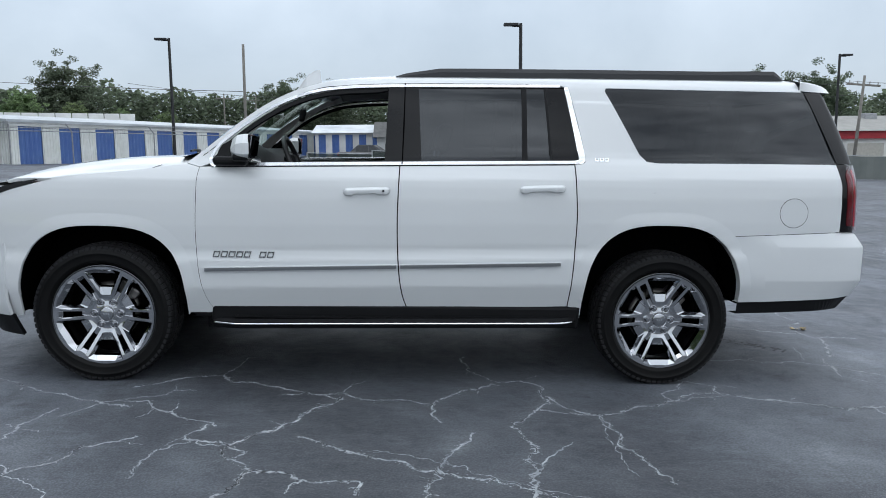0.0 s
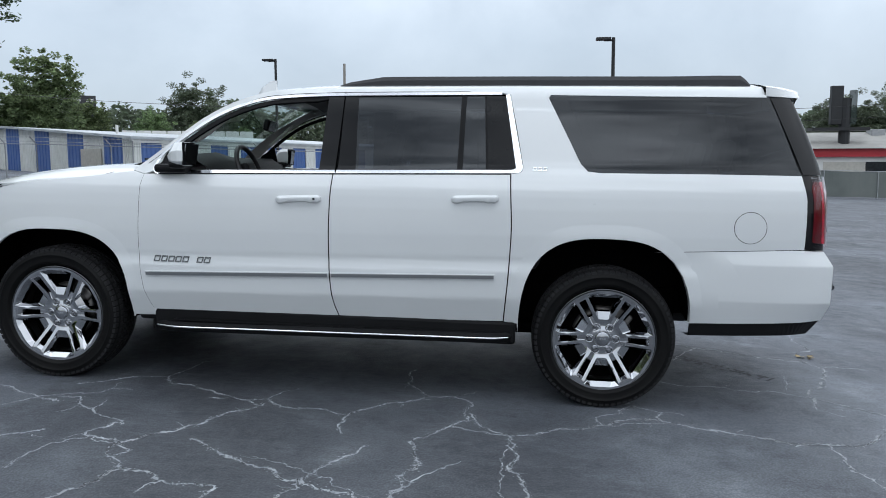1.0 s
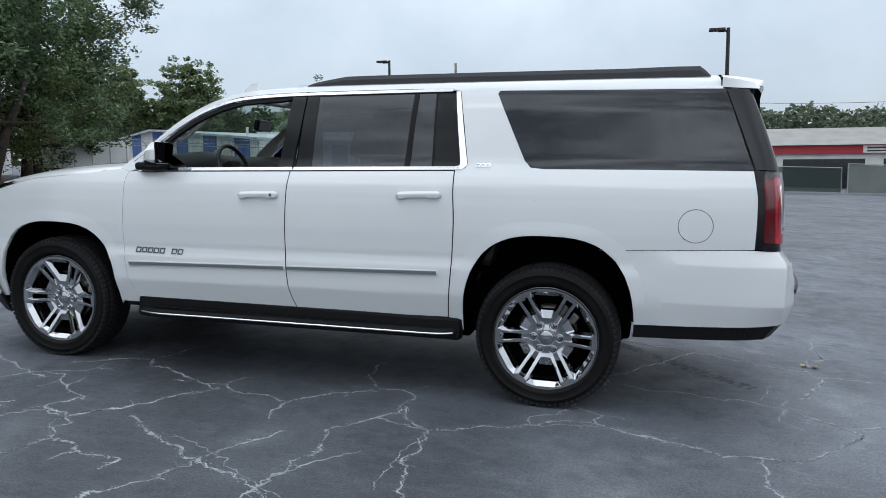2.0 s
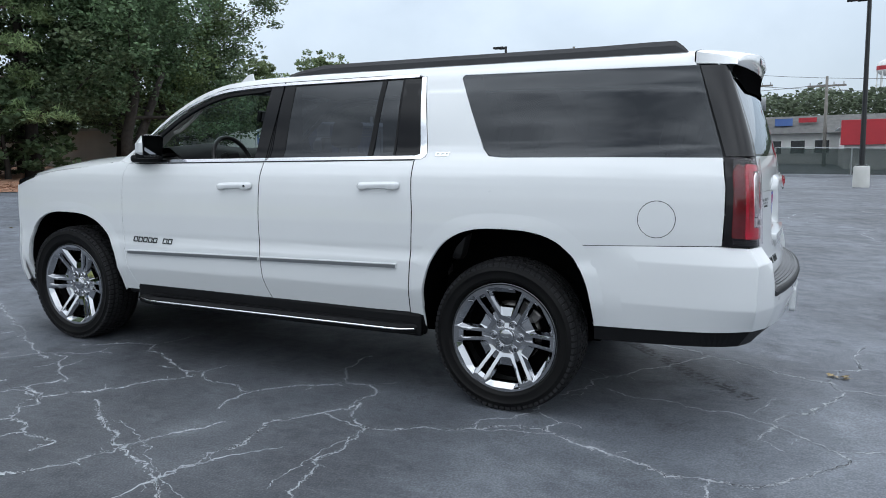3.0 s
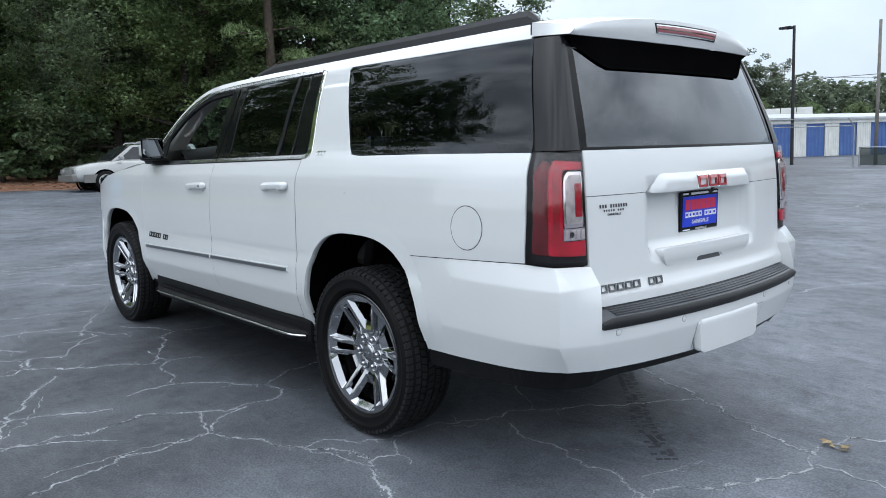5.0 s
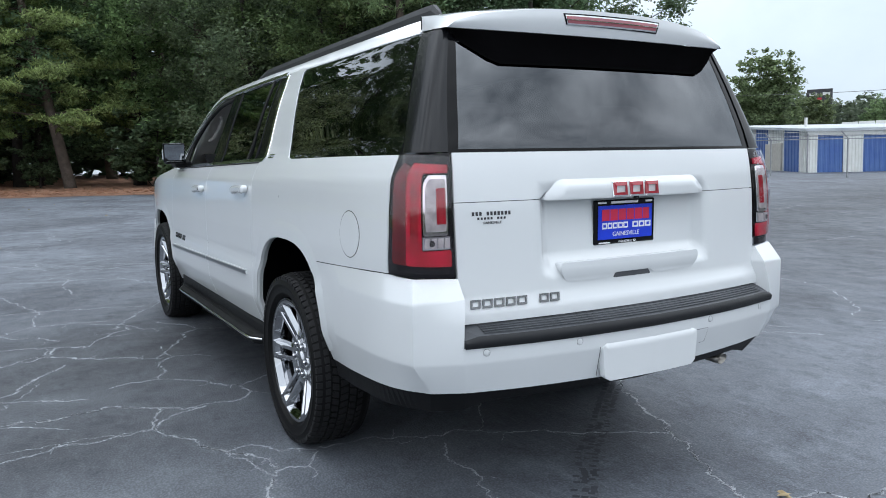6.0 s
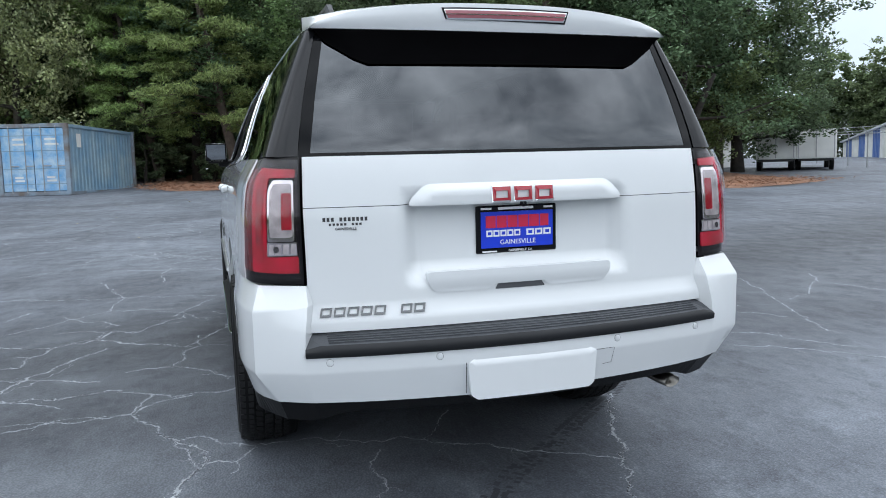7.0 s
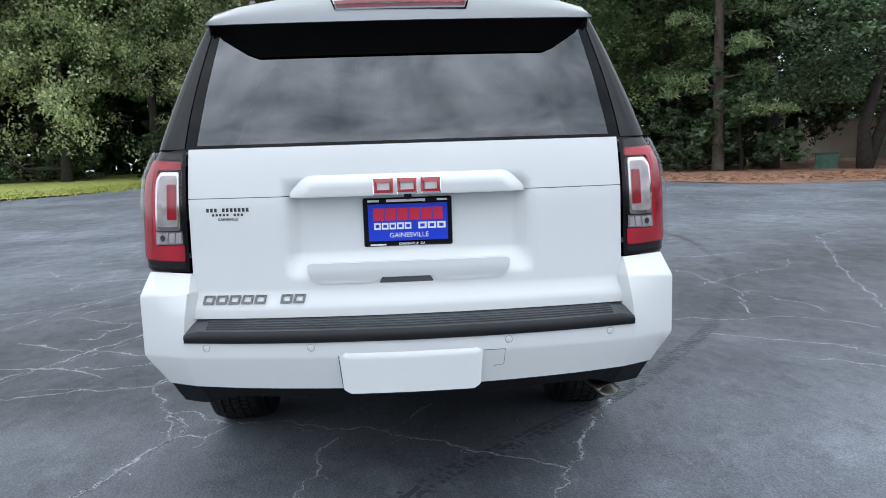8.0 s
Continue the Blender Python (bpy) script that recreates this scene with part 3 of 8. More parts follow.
    # flares: a band round each wheel opening, tilted out towards the opening
    for k in (0, 1):
        bm = bmesh.new()
        rows = []
        cx, a, h = ARCHES[k]
        for j in range(61):
            t = math.pi * (1 - j / 60)
            c_, s_ = math.copysign(abs(math.cos(t)) ** (2 / 2.8), math.cos(t)), abs(math.sin(t)) ** (2 / 2.8)
            if fz(0.40 + h * s_) < (0.53 if (k == 1 and c_ > 0) else 0.47):
                continue
            row = []
            for grow, out in ((1.006, -0.030), (1.0, 0.0036), (1.012, 0.0036), (1.05, 0.0027), (1.10, 0.0014), (1.135, 0.0004)):
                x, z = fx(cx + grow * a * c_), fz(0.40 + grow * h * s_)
                row.append(bm.verts.new((x, sg * (half_width(x, z) + out), z)))
            rows.append(row)
        for p, q_ in zip(rows, rows[1:]):
            for i_ in range(5):
                bm.faces.new((p[i_], p[i_ + 1], q_[i_ + 1], q_[i_]))
            bm.edges.get((p[1], q_[1])).smooth = False
        part("arch_flare", bm, PAINT, suv, "", True)
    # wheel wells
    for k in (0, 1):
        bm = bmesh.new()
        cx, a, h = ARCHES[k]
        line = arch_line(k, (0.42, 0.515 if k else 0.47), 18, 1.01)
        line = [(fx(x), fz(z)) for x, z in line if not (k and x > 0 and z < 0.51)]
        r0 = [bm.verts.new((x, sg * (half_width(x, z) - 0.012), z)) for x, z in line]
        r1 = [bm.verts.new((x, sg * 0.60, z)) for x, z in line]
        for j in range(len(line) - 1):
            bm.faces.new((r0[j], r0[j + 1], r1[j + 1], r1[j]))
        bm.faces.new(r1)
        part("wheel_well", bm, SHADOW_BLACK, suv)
    # sill and running board
    part("sill", boxes((-2.69, -0.50, min(sg * 0.83, sg * 0.925), max(sg * 0.83, sg * 0.925), 0.33, 0.468), (-2.795, -2.66, min(sg * 0.83, sg * 0.905), max(sg * 0.83, sg * 0.905), 0.375, 0.455), bevel=0.02), BLACK_PLASTIC, suv)
    bm = bmesh.new()
    prof = ((0.86, 0.412), (0.925, 0.409), (0.985, 0.399), (1.010, 0.385), (1.015, 0.369), (1.000, 0.345), (0.925, 0.333), (0.86, 0.337))
    xs = [-2.72, -2.68, -2.60, -2.50, -2.2, -1.6, -1.0, -0.70, -0.60, -0.53, -0.50]
    ins = [0.10, 0.055, 0.025, 0.0, 0, 0, 0, 0.0, 0.012, 0.05, 0.085]
    rings = [[bm.verts.new((x, sg * (0.86 + 0.79 * (y - 0.86) * (1 - i / 0.12) if y > 0.86 else y), z - 0.009 + 0.012 * (x + 1.6))) for y, z in prof] for x, i in zip(xs, ins)]
    for a, b in zip(rings, rings[1:]):
        for k in range(len(prof)):
            bm.faces.new((a[k], a[(k + 1) % len(prof)], b[(k + 1) % len(prof)], b[k]))
    bm.faces.new(rings[0])
    bm.faces.new(rings[-1][::-1])
    board = part("running_board", bm, BLACK_PLASTIC, suv, "ribbed black running board with a bright edge")
    for yy in (0.918, 0.933, 0.948):
        part("tread_rib", boxes((-2.55, -0.72, min(sg * yy, sg * (yy + 0.008)), max(sg * yy, sg * (yy + 0.008)), 0.390, 0.398)), BLACK_PLASTIC, board)
    pts = [(x, sg * (0.86 + 0.124 * (1 - i / 0.12)), 0.366 + 0.012 * (x + 1.6)) for x, i in zip(xs[1:-1], ins[1:-1])]
    bm = tube(bmesh.new(), smooth_line(pts, 4), 0.0065, 8)
    part("bright_edge", bm, CHROME, board, "chrome edge strip", True)


for sg in (-1, 1):
    body_side(sg)


# wheels
def rim_face():
    """The cast face: a shallow dish cut by six wide windows and six slots, each edge chamfered and walled to its depth."""
    dish = lambda r: float(np.interp(r, [0.0, 0.050, 0.088, 0.105, 0.25, 0.272, 0.291], [0.066, 0.063, 0.055, 0.060, 0.106, 0.1100, 0.1115]))

    def inset(poly, c):
        """A convex outline with each edge moved in by its own c."""
        P, out_ = [Vector(p) for p in poly], []
        mid = sum(P, Vector((0, 0))) / len(P)
        lines = []
        for p, q, k in zip(P, P[1:] + P[:1], c):
            d = (q - p).normalized()
            nn = Vector((-d.y, d.x))
            if nn.dot(mid - p) < 0:
                nn = -nn
            lines.append((p + nn * k, d))
        for (p, d), (q, e) in zip(lines[-1:] + lines[:-1], lines):
            t = ((q - p).x * e.y - (q - p).y * e.x) / (d.x * e.y - d.y * e.x)
            out_.append(tuple(p + d * t))
        return out_

    window = [(0.274, 0.054), (0.274, -0.054), (0.260, -0.104), (0.114, -0.028), (0.114, 0.028), (0.260, 0.104)]
    slot = [(0.260, 0.0205), (0.260, -0.0205), (0.100, -0.0130), (0.100, 0.0130)]
    window_cut = (0.026, 0.022, 0.015, 0.046, 0.015, 0.022)
    slot_cut = (0.016, 0.0050, 0.046, 0.0050)
    holes = []
    for k in range(6):
        for shape, off, r, cut, d1, d2 in ((window, 0.0, 0.009, window_cut, 0.024, 0.060), (slot, 0.5, 0.005, slot_cut, 0.018, 0.045)):
            a = 2 * math.pi * (k + off) / 6
            c, s_ = math.cos(a), math.sin(a)
            rings = []
            for c_, d_ in ((0.0, 0.0), (1.0, d1), (1.12, d2)):
                lp = rounded(inset(shape, [c_ * v for v in cut]), r if c_ == 0 else r * 0.6, 3)
                rings.append(([(x * c - y * s_, x * s_ + y * c) for x, y in lp], d_))
            holes.append(rings)
    n = 120
    loops = [[(0.291 * math.cos(2 * math.pi * k / n), 0.291 * math.sin(2 * math.pi * k / n)) for k in range(n)]] + [h[0][0] for h in holes]
    pts, edges = [], []
    for lp in loops:
        k0 = len(pts)
        pts += lp
        edges += [(k0 + i, k0 + (i + 1) % len(lp)) for i in range(len(lp))]
    rim_pts = np.array(pts)
    for r in np.arange(0.02, 0.285, 0.016):
        m_ = max(6, int(2 * math.pi * r / 0.016))
        for k in range(m_):
            p = (r * math.cos(2 * math.pi * (k + 0.3) / m_), r * math.sin(2 * math.pi * (k + 0.3) / m_))
            if np.min(np.hypot(rim_pts[:, 0] - p[0], rim_pts[:, 1] - p[1])) > 0.006 and not any(inside(p, h[0][0]) for h in holes):
                pts.append(p)
    out, _, tris, *_ = delaunay_2d_cdt([Vector(p) for p in pts], edges, [], 0, 1e-7)
    verts = [(p.x, p.y, dish(p.length)) for p in out]
    faces, smooth = [], []
    for f in tris:
        mid = sum((out[i] for i in f), Vector((0, 0))) / 3
        if not any(inside(tuple(mid), h[0][0]) for h in holes):
            faces.append(list(f))
            smooth.append(True)
    for rings in holes:
        m_ = len(rings[0][0])
        for (la, da), (lb, db) in zip(rings, rings[1:]):
            k0 = len(verts)
            for lp, d_ in ((la, da), (lb, db)):
                verts.extend((x, y, dish(math.hypot(x, y)) - d_) for x, y in lp)
            for i in range(m_):
                j = (i + 1) % m_
                faces.append([k0 + i, k0 + j, k0 + m_ + j, k0 + m_ + i])
                smooth.append(False)
    me = bpy.data.meshes.new("rim_face")
    me.from_pydata(verts, [], faces)
    me.polygons.foreach_set("use_smooth", smooth)
    return me


def wheel(x, sg, turn):
    W = thing("wheel", Matrix.Translation((x, sg * 0.842, 0.400)) @ (pose(0, 0, 0, 90, 0, 0) if sg < 0 else pose(0, 0, 0, -90, 0, 0)) @ pose(0, 0, 0, 0, 0, turn), "", "")
    for k in ("label", "category"):
        if k in W:
            del W[k]
    W.parent = suv
    return W


def build_wheel(x, sg, turn):
    W = wheel(x, sg, turn)
    R = 0.402
    # tyre: local z points out of the car
    bm = bmesh.new()
    prof = [(0.295, 0.105), (0.302, 0.112), (0.312, 0.121), (0.316, 0.126), (0.320, 0.125), (0.340, 0.130), (0.352, 0.131), (0.355, 0.134), (0.359, 0.134), (0.362, 0.131), (0.372, 0.129), (0.385, 0.122), (0.394, 0.112), (R, 0.098), (R, 0.0), (R, -0.098), (0.396, -0.116), (0.385, -0.132), (0.345, -0.143), (0.302, -0.118), (0.295, -0.105)]
    lathe(bm, prof, Matrix(), 72, True)
    tyre = part("tyre", bm, RUBBER, W, "black rubber tyre", True)
    bm = bmesh.new()
    n = 72
    for row, (z0, z1) in enumerate(((0.070, 0.127), (0.032, 0.060), (-0.012, 0.022), (-0.050, -0.022), (-0.127, -0.060))):
        for k in range(n):
            a0 = 2 * math.pi * (k + 0.35 * (row % 2)) / n
            a1 = a0 + 2 * math.pi / n * 0.74
            sk = 0.02 * (1 if row % 2 else -1)
            vs = []
            for r_add in (-0.010, 0.006):
                for a, z, s in ((a0, z0, 0), (a1, z0, 0), (a1, z1, sk), (a0, z1, sk)):
                    r = R + r_add - (0.016 if abs(z) > 0.11 else 0)
                    vs.append(bm.verts.new((r * math.cos(a + s), r * math.sin(a + s), z)))
            bm.faces.new(vs[4:])
            for j in range(4):
                bm.faces.new((vs[j], vs[(j + 1) % 4], vs[4 + (j + 1) % 4], vs[4 + j]))
    part("tread", bm, TREAD_RUBBER, tyre)
    # rim: a lip and barrel, a hub, six pairs of spokes
    bm = bmesh.new()
    lathe(bm, [(0.270, 0.085), (0.280, 0.094), (0.288, 0.100), (0.294, 0.111), (0.299, 0.113), (0.303, 0.109), (0.303, 0.098)], Matrix(), 72)
    rim = part("rim", bm, DARK_CHROME, W, "dark rim lip", True)
    rim.matrix_basis = Matrix.Translation(W.matrix_basis.to_3x3().inverted() @ Vector((0, 0, -0.010))) @ Matrix.Scale(0.99, 4)
    part("rim_barrel", lathe(bmesh.new(), [(0.272, -0.10), (0.258, -0.06), (0.262, 0.04), (0.270, 0.086)], Matrix(), 60), BARREL, rim, "dark inner barrel", True)
    part("rim_face", rim_face(), RIM_CHROME, rim, "cast face of six spoke pairs with deep windows")
    for k in range(6):
        a2 = 2 * math.pi * (k + 0.5) / 6
        bm = bmesh.new()
        lathe(bm, [(0.0005, 0.079), (0.009, 0.079), (0.0135, 0.073), (0.0145, 0.05)], Matrix.Translation((0.075 * math.cos(a2), 0.075 * math.sin(a2), 0)), 6)
        part("lug_nut", bm, NUT_CHROME, rim)
        bm = bmesh.new()
        lathe(bm, [(0.0150, 0.056), (0.0170, 0.0585), (0.0225, 0.0645), (0.0245, 0.064), (0.0255, 0.056)], Matrix.Translation((0.075 * math.cos(a2), 0.075 * math.sin(a2), 0)), 16)
        part("nut_seat", bm, RIM_CHROME, rim, "", True)
    bm = bmesh.new()
    lathe(bm, [(0.0005, 0.0735), (0.034, 0.0725), (0.041, 0.0695), (0.0435, 0.058)], Matrix(), 32)
    part("hub_ring", lathe(bmesh.new(), [(0.0435, 0.056), (0.0475, 0.066), (0.0500, 0.0655), (0.0520, 0.056)], Matrix(), 36), RIM_CHROME, rim, "", True)
    cap = part("centre_cap", bm, NUT_CHROME, rim, "", True)
    for j in (-1, 0, 1):
        part("cap_mark", boxes((j * 0.013 - 0.005, j * 0.013 + 0.005, -0.0035, 0.0035, 0.072, 0.0743)), CHROME, cap).matrix_basis = pose(0, 0, 0, 0, 0, -turn)
    bm = lathe(bmesh.new(), [(0.0005, 0.075), (0.0045, 0.074), (0.005, 0.04)], Matrix.Translation((0.255, 0.012, 0)), 8)
    part("valve_stem", bm, BLACK_PLASTIC, rim)
    bm = bmesh.new()
    lathe(bm, [(0.10, -0.005), (0.172, -0.005), (0.172, -0.03), (0.10, -0.03)], Matrix(), 40, True)
    part("brake_disc", bm, STEEL_DARK, W, "", True)
    bm = bmesh.new()
    box(bm, 0.11, 0.20, -0.07, 0.07, -0.05, 0.015, 0.012, pose(0, 0, 0, 0, 0, 20))
    part("brake_caliper", bm, STEEL_DARK, W)
    # a black disc stands in for the shade behind the rim's openings
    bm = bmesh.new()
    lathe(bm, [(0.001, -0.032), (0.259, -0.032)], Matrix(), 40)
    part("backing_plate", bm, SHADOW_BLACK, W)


for wx in (-3.302, 0.0):
    for sg in (-1, 1):
        build_wheel(wx, sg, 30 if sg < 0 else -30)

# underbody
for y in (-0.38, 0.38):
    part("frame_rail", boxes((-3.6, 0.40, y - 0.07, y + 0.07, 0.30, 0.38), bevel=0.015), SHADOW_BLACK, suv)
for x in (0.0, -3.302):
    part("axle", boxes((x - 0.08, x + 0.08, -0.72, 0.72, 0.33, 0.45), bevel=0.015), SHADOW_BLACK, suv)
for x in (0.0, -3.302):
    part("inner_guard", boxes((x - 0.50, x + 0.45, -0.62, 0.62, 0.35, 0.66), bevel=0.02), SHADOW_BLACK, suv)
# the second, lower box is added unseen to block light passing beneath the vehicle
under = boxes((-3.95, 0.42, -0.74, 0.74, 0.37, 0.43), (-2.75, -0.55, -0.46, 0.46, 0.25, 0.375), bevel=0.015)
part("underbody_and_light_block", under, SHADOW_BLACK, suv)


# ---- roof, bonnet, windscreen ----
edge_y = [(x, half_width(x, z) - 0.004) for x, z in ROOF_B if x > -2.17]
roof_out = [(x, -y) for x, y in edge_y] + [(ROOF_B[-1][0], y) for y in np.linspace(-0.5, 0.5, 5)] + [(x, y) for x, y in edge_y[::-1]] + [(-2.20 - 0.05 * (1 - (y / 0.7) ** 2), y) for y in np.linspace(0.60, -0.60, 7)]


def roof_surf(x, y):
    # meets the cant rail at its edge
    ze = float(np.interp(x, [p[0] for p in ROOF_B], [p[1] for p in ROOF_B]))
    we = half_width(x, ze)
    k = min(1.0, abs(y) / we)
    crown = 0.046 + 0.010 * sstep(-2.2, -1.4, x)
    return (x, y, ze + crown * (1 - k ** 2.6))


part("roof", sheet("roof", roof_out, roof_surf, 0.09, 0.01), PAINT, suv)

# windscreen and bonnet


def screen(v, t):
    """v across, -1 to 1; t from the foot to the head."""
    y0, y1 = 0.765 * v, 0.655 * v
    x0, z0 = -2.76 - 0.20 * (1 - v * v), 1.300 + 0.012 * (1 - v * v)
    x1 = -2.15 - 0.09 * (1 - v * v)
    z1 = roof_surf(x1, y1)[2] - 0.004
    bulge = 0.035 * math.sin(math.pi * t) * 1.0
    return (x0 + (x1 - x0) * t - bulge * 0.6, y0 + (y1 - y0) * t, z0 + (z1 - z0) * t + bulge)


g = part("windscreen", sheet("windscreen", [(-0.97, 0), (0.97, 0), (0.97, 1), (-0.97, 1)], screen, 0.12, 0), GLASS_CLEAR, suv)
g.visible_shadow = False
for sg in (-1, 1):
    part("a_pillar", sheet("a_pillar", [(sg * 0.955, -0.02), (sg * 1.06, -0.02), (sg * 1.07, 0.5), (sg * 1.055, 1.0), (sg * 0.955, 1.0)], screen, 0.1, 0.01), PAINT, suv)


def bonnet_z(x, y):
    t = (x + 2.76) / -1.30
    zc = 1.318 - 0.055 * t - 0.125 * max(0, t) ** 3.2
    zc -= 0.045 * (abs(y) / 0.86) ** 2.6 + 0.03 * sstep(0.77, 0.89, abs(y))
    zc += 0.022 * (sstep(0.36, 0.46, abs(y)) - sstep(0.62, 0.78, abs(y)) * 0.6) * (1 - max(0, t) ** 3)
    return (x, y, zc)


bon = [(-2.80, y) for y in (0.880, 0.45, 0, -0.45, -0.880)] + [(-3.2, -0.903), (-3.6, -0.88), (-3.90, -0.77), (-4.03, -0.5), (-4.10, 0), (-4.03, 0.5), (-3.90, 0.77), (-3.6, 0.88), (-3.2, 0.903)]
bonnet = part("bonnet", sheet("bonnet", bon, bonnet_z, 0.06, 0.02), PAINT, suv)
for sg in (-1, 1):
    part("bonnet_seam", sheet("bonnet_seam", ribbon([(-2.985, sg * 0.82), (-3.06, sg * 0.885)], -0.003, 0.003), bonnet_z, 0.3, 0, 0.001), SHADOW_BLACK, bonnet)
part("cowl", sheet("cowl", [(-0.98, -0.10), (0.98, -0.10), (0.98, 0.01), (-0.98, 0.01)], lambda v, t: (screen(v, t)[0], screen(v, t)[1], screen(v, 0)[2] + 0.012 + 0.1 * t), 0.1, 0.02), BLACK_PLASTIC, suv)
for y0 in (-0.05, 0.62):
    bm = tube(bmesh.new(), [(-2.98 + 0.12 * abs(y0), y0, 1.345), (-2.92, y0 - 0.30, 1.352), (-2.86 + 0.0, y0 - 0.62, 1.348)], (0.011, 0.009, 0.006), 6)
    part("wiper", bm, BLACK_PLASTIC, suv)

# the nose, of which only the near corner shows
NOSE = smooth_line([(-3.84, -0.938), (-3.98, -0.865), (-4.10, -0.76), (-4.20, -0.56), (-4.26, -0.3), (-4.28, 0), (-4.26, 0.3), (-4.20, 0.56), (-4.10, 0.76), (-3.98, 0.865), (-3.84, 0.938)], 6)


def along(line):
    P = [Vector(p) for p in line]
    s = [0.0]
    for a, b in zip(P, P[1:]):
        s.append(s[-1] + (b - a).length)
    xs, ys = [p[0] for p in P], [p[1] for p in P]

    def at(u):
        E = 0.004
        x, y = float(np.interp(u, s, xs)), float(np.interp(u, s, ys))
        dx, dy = float(np.interp(u + E, s, xs) - np.interp(u - E, s, xs)), float(np.interp(u + E, s, ys) - np.interp(u - E, s, ys))
        d = math.hypot(dx, dy) or 1.0
        return x, y, dy / d, -dx / d
    return at, s[-1]


nose_at, nose_len = along(NOSE)


def nose_surf(u, z):
    x, y, nx, ny = nose_at(u)
    o = float(np.interp(z, [0.22, 0.30, 0.42, 0.55, 0.75, 0.95, 1.12, 1.2], [-0.10, -0.05, 0.0, 0.015, 0.0, -0.01, -0.05, -0.09]))
    return (x - nx * o, y - ny * o, z)


L = nose_len
part("front_bumper", sheet("front_bumper", [(0.02, 0.375), (L - 0.02, 0.375), (L - 0.02, 0.80), (0.02, 0.80)], nose_surf, 0.08, 0.02), PAINT, suv)
part("front_valance", sheet("front_valance", [(0.02, 0.235), (L - 0.02, 0.235), (L - 0.02, 0.37), (0.02, 0.37)], nose_surf, 0.08, 0.02, -0.01), BLACK_PLASTIC, suv)
part("grille", sheet("grille", [(L * 0.30, 0.81), (L * 0.70, 0.81), (L * 0.70, 1.12), (L * 0.30, 1.12)], nose_surf, 0.08, 0.02), DARK_CHROME, suv)
for a, b in ((0.02, 0.29), (0.71, 0.98)):
    part("headlamp", sheet("headlamp", rounded([(L * a, 0.81), (L * b, 0.81), (L * b, 1.12), (L * a, 1.13)], 0.03), nose_surf, 0.06, 0.02, -0.004), CLEAR_LENS, suv, "clear headlamp in a dark housing")
for sg in (-1, 1):
    tip = [(-3.84, 1.092), (-3.84, 1.126), (-3.66, 1.170), (-3.612, 1.178), (-3.66, 1.156)]
    part("headlamp_tip", sheet("headlamp_tip", tip, side(sg), 0.06, 0.004, 0.003), BLACK_GLOSS, suv)


# ---- tail ----
TAIL_Z = (0.50, 0.77, 0.95, 1.19, 1.365, 1.56, 1.75, 1.82)
TAIL_X = (1.225, 1.222, 1.208, 1.192, 1.166, 1.104, 1.032, 1.00)
TAIL_HW = (0.755, 0.755, 0.757, 0.757, 0.748, 0.715, 0.668, 0.65)


_tail = np.array(smooth_line([(z, x, w) for z, x, w in zip(TAIL_Z, TAIL_X, TAIL_HW)], 12))


def tail_base(z):
    return float(np.interp(z, _tail[:, 0], _tail[:, 1])), float(np.interp(z, _tail[:, 0], _tail[:, 2]))


def tail_x(y, z):
    base, hw = tail_base(z)
    return base + 0.058 * (1 - min(1.2, abs(y) / hw) ** 2)


def press(y, z):
    """The pressed field round the plate."""
    k = sstep(0.438, 0.368, abs(y)) * sstep(0.90, 0.985, z) * sstep(1.225, 1.195, z)
    low = 0.016 * sstep(0.86, 0.80, z)
    return -0.050 * k + low


def gate(y, z):
    return (tail_x(y, z) + press(y, z), y, z)


def rear(y, z):
    return (tail_x(y, z), y, z)


tailgate = part("tailgate", sheet("tailgate", rounded([(-0.750, 0.778), (0.750, 0.778), (0.753, 1.1875), (-0.753, 1.1875)], 0.004), gate, 0.025, 0.02), PAINT, suv)
part("tailgate_upper", sheet("tailgate_upper", [(-0.753, 1.1900), (0.753, 1.1900), (0.746, 1.357), (-0.746, 1.357)], gate, 0.04, 0.02), PAINT, suv)
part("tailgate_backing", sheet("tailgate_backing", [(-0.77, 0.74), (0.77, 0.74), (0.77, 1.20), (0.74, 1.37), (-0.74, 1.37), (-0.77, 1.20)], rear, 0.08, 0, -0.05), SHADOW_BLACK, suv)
rg = part("rear_window", sheet("rear_window", [(-0.742, 1.352), (0.742, 1.352), (0.706, 1.56), (0.660, 1.765), (-0.660, 1.765), (-0.706, 1.56)], rear, 0.06, 0, -0.004, 0.03), GLASS_REAR, suv, "dark tinted rear window")
rg.visible_shadow = False
for sg in (-1, 1):
    part("window_edge", sheet("window_edge", [(sg * 0.760, 1.352), (sg * 0.722, 1.352), (sg * 0.686, 1.56), (sg * 0.640, 1.775), (sg * 0.680, 1.775), (sg * 0.727, 1.56)], rear, 0.06, 0, -0.0025), FRIT_BLACK, rg)
part("window_edge", sheet("window_edge", [(-0.746, 1.350), (0.746, 1.350), (0.741, 1.369), (-0.741, 1.369)], rear, 0.06, 0, -0.0015), FRIT_BLACK, rg)

# garnish over the plate, plate, pull ledge, badges
def garnish_surf(y, z):
    """An upright face with a thin chamfer above it that rolls back into the gate."""
    p = float(np.interp(z, [1.180, 1.186, 1.228, 1.234, 1.257, 1.262], [0.016, 0.019, 0.023, 0.021, 0.002, -0.004]))
    return (tail_x(y, z) - 0.004 + (p + 0.004) * sstep(0.415, 0.335, abs(y) + 0.75 * max(0.0, z - 1.20)), y, z)


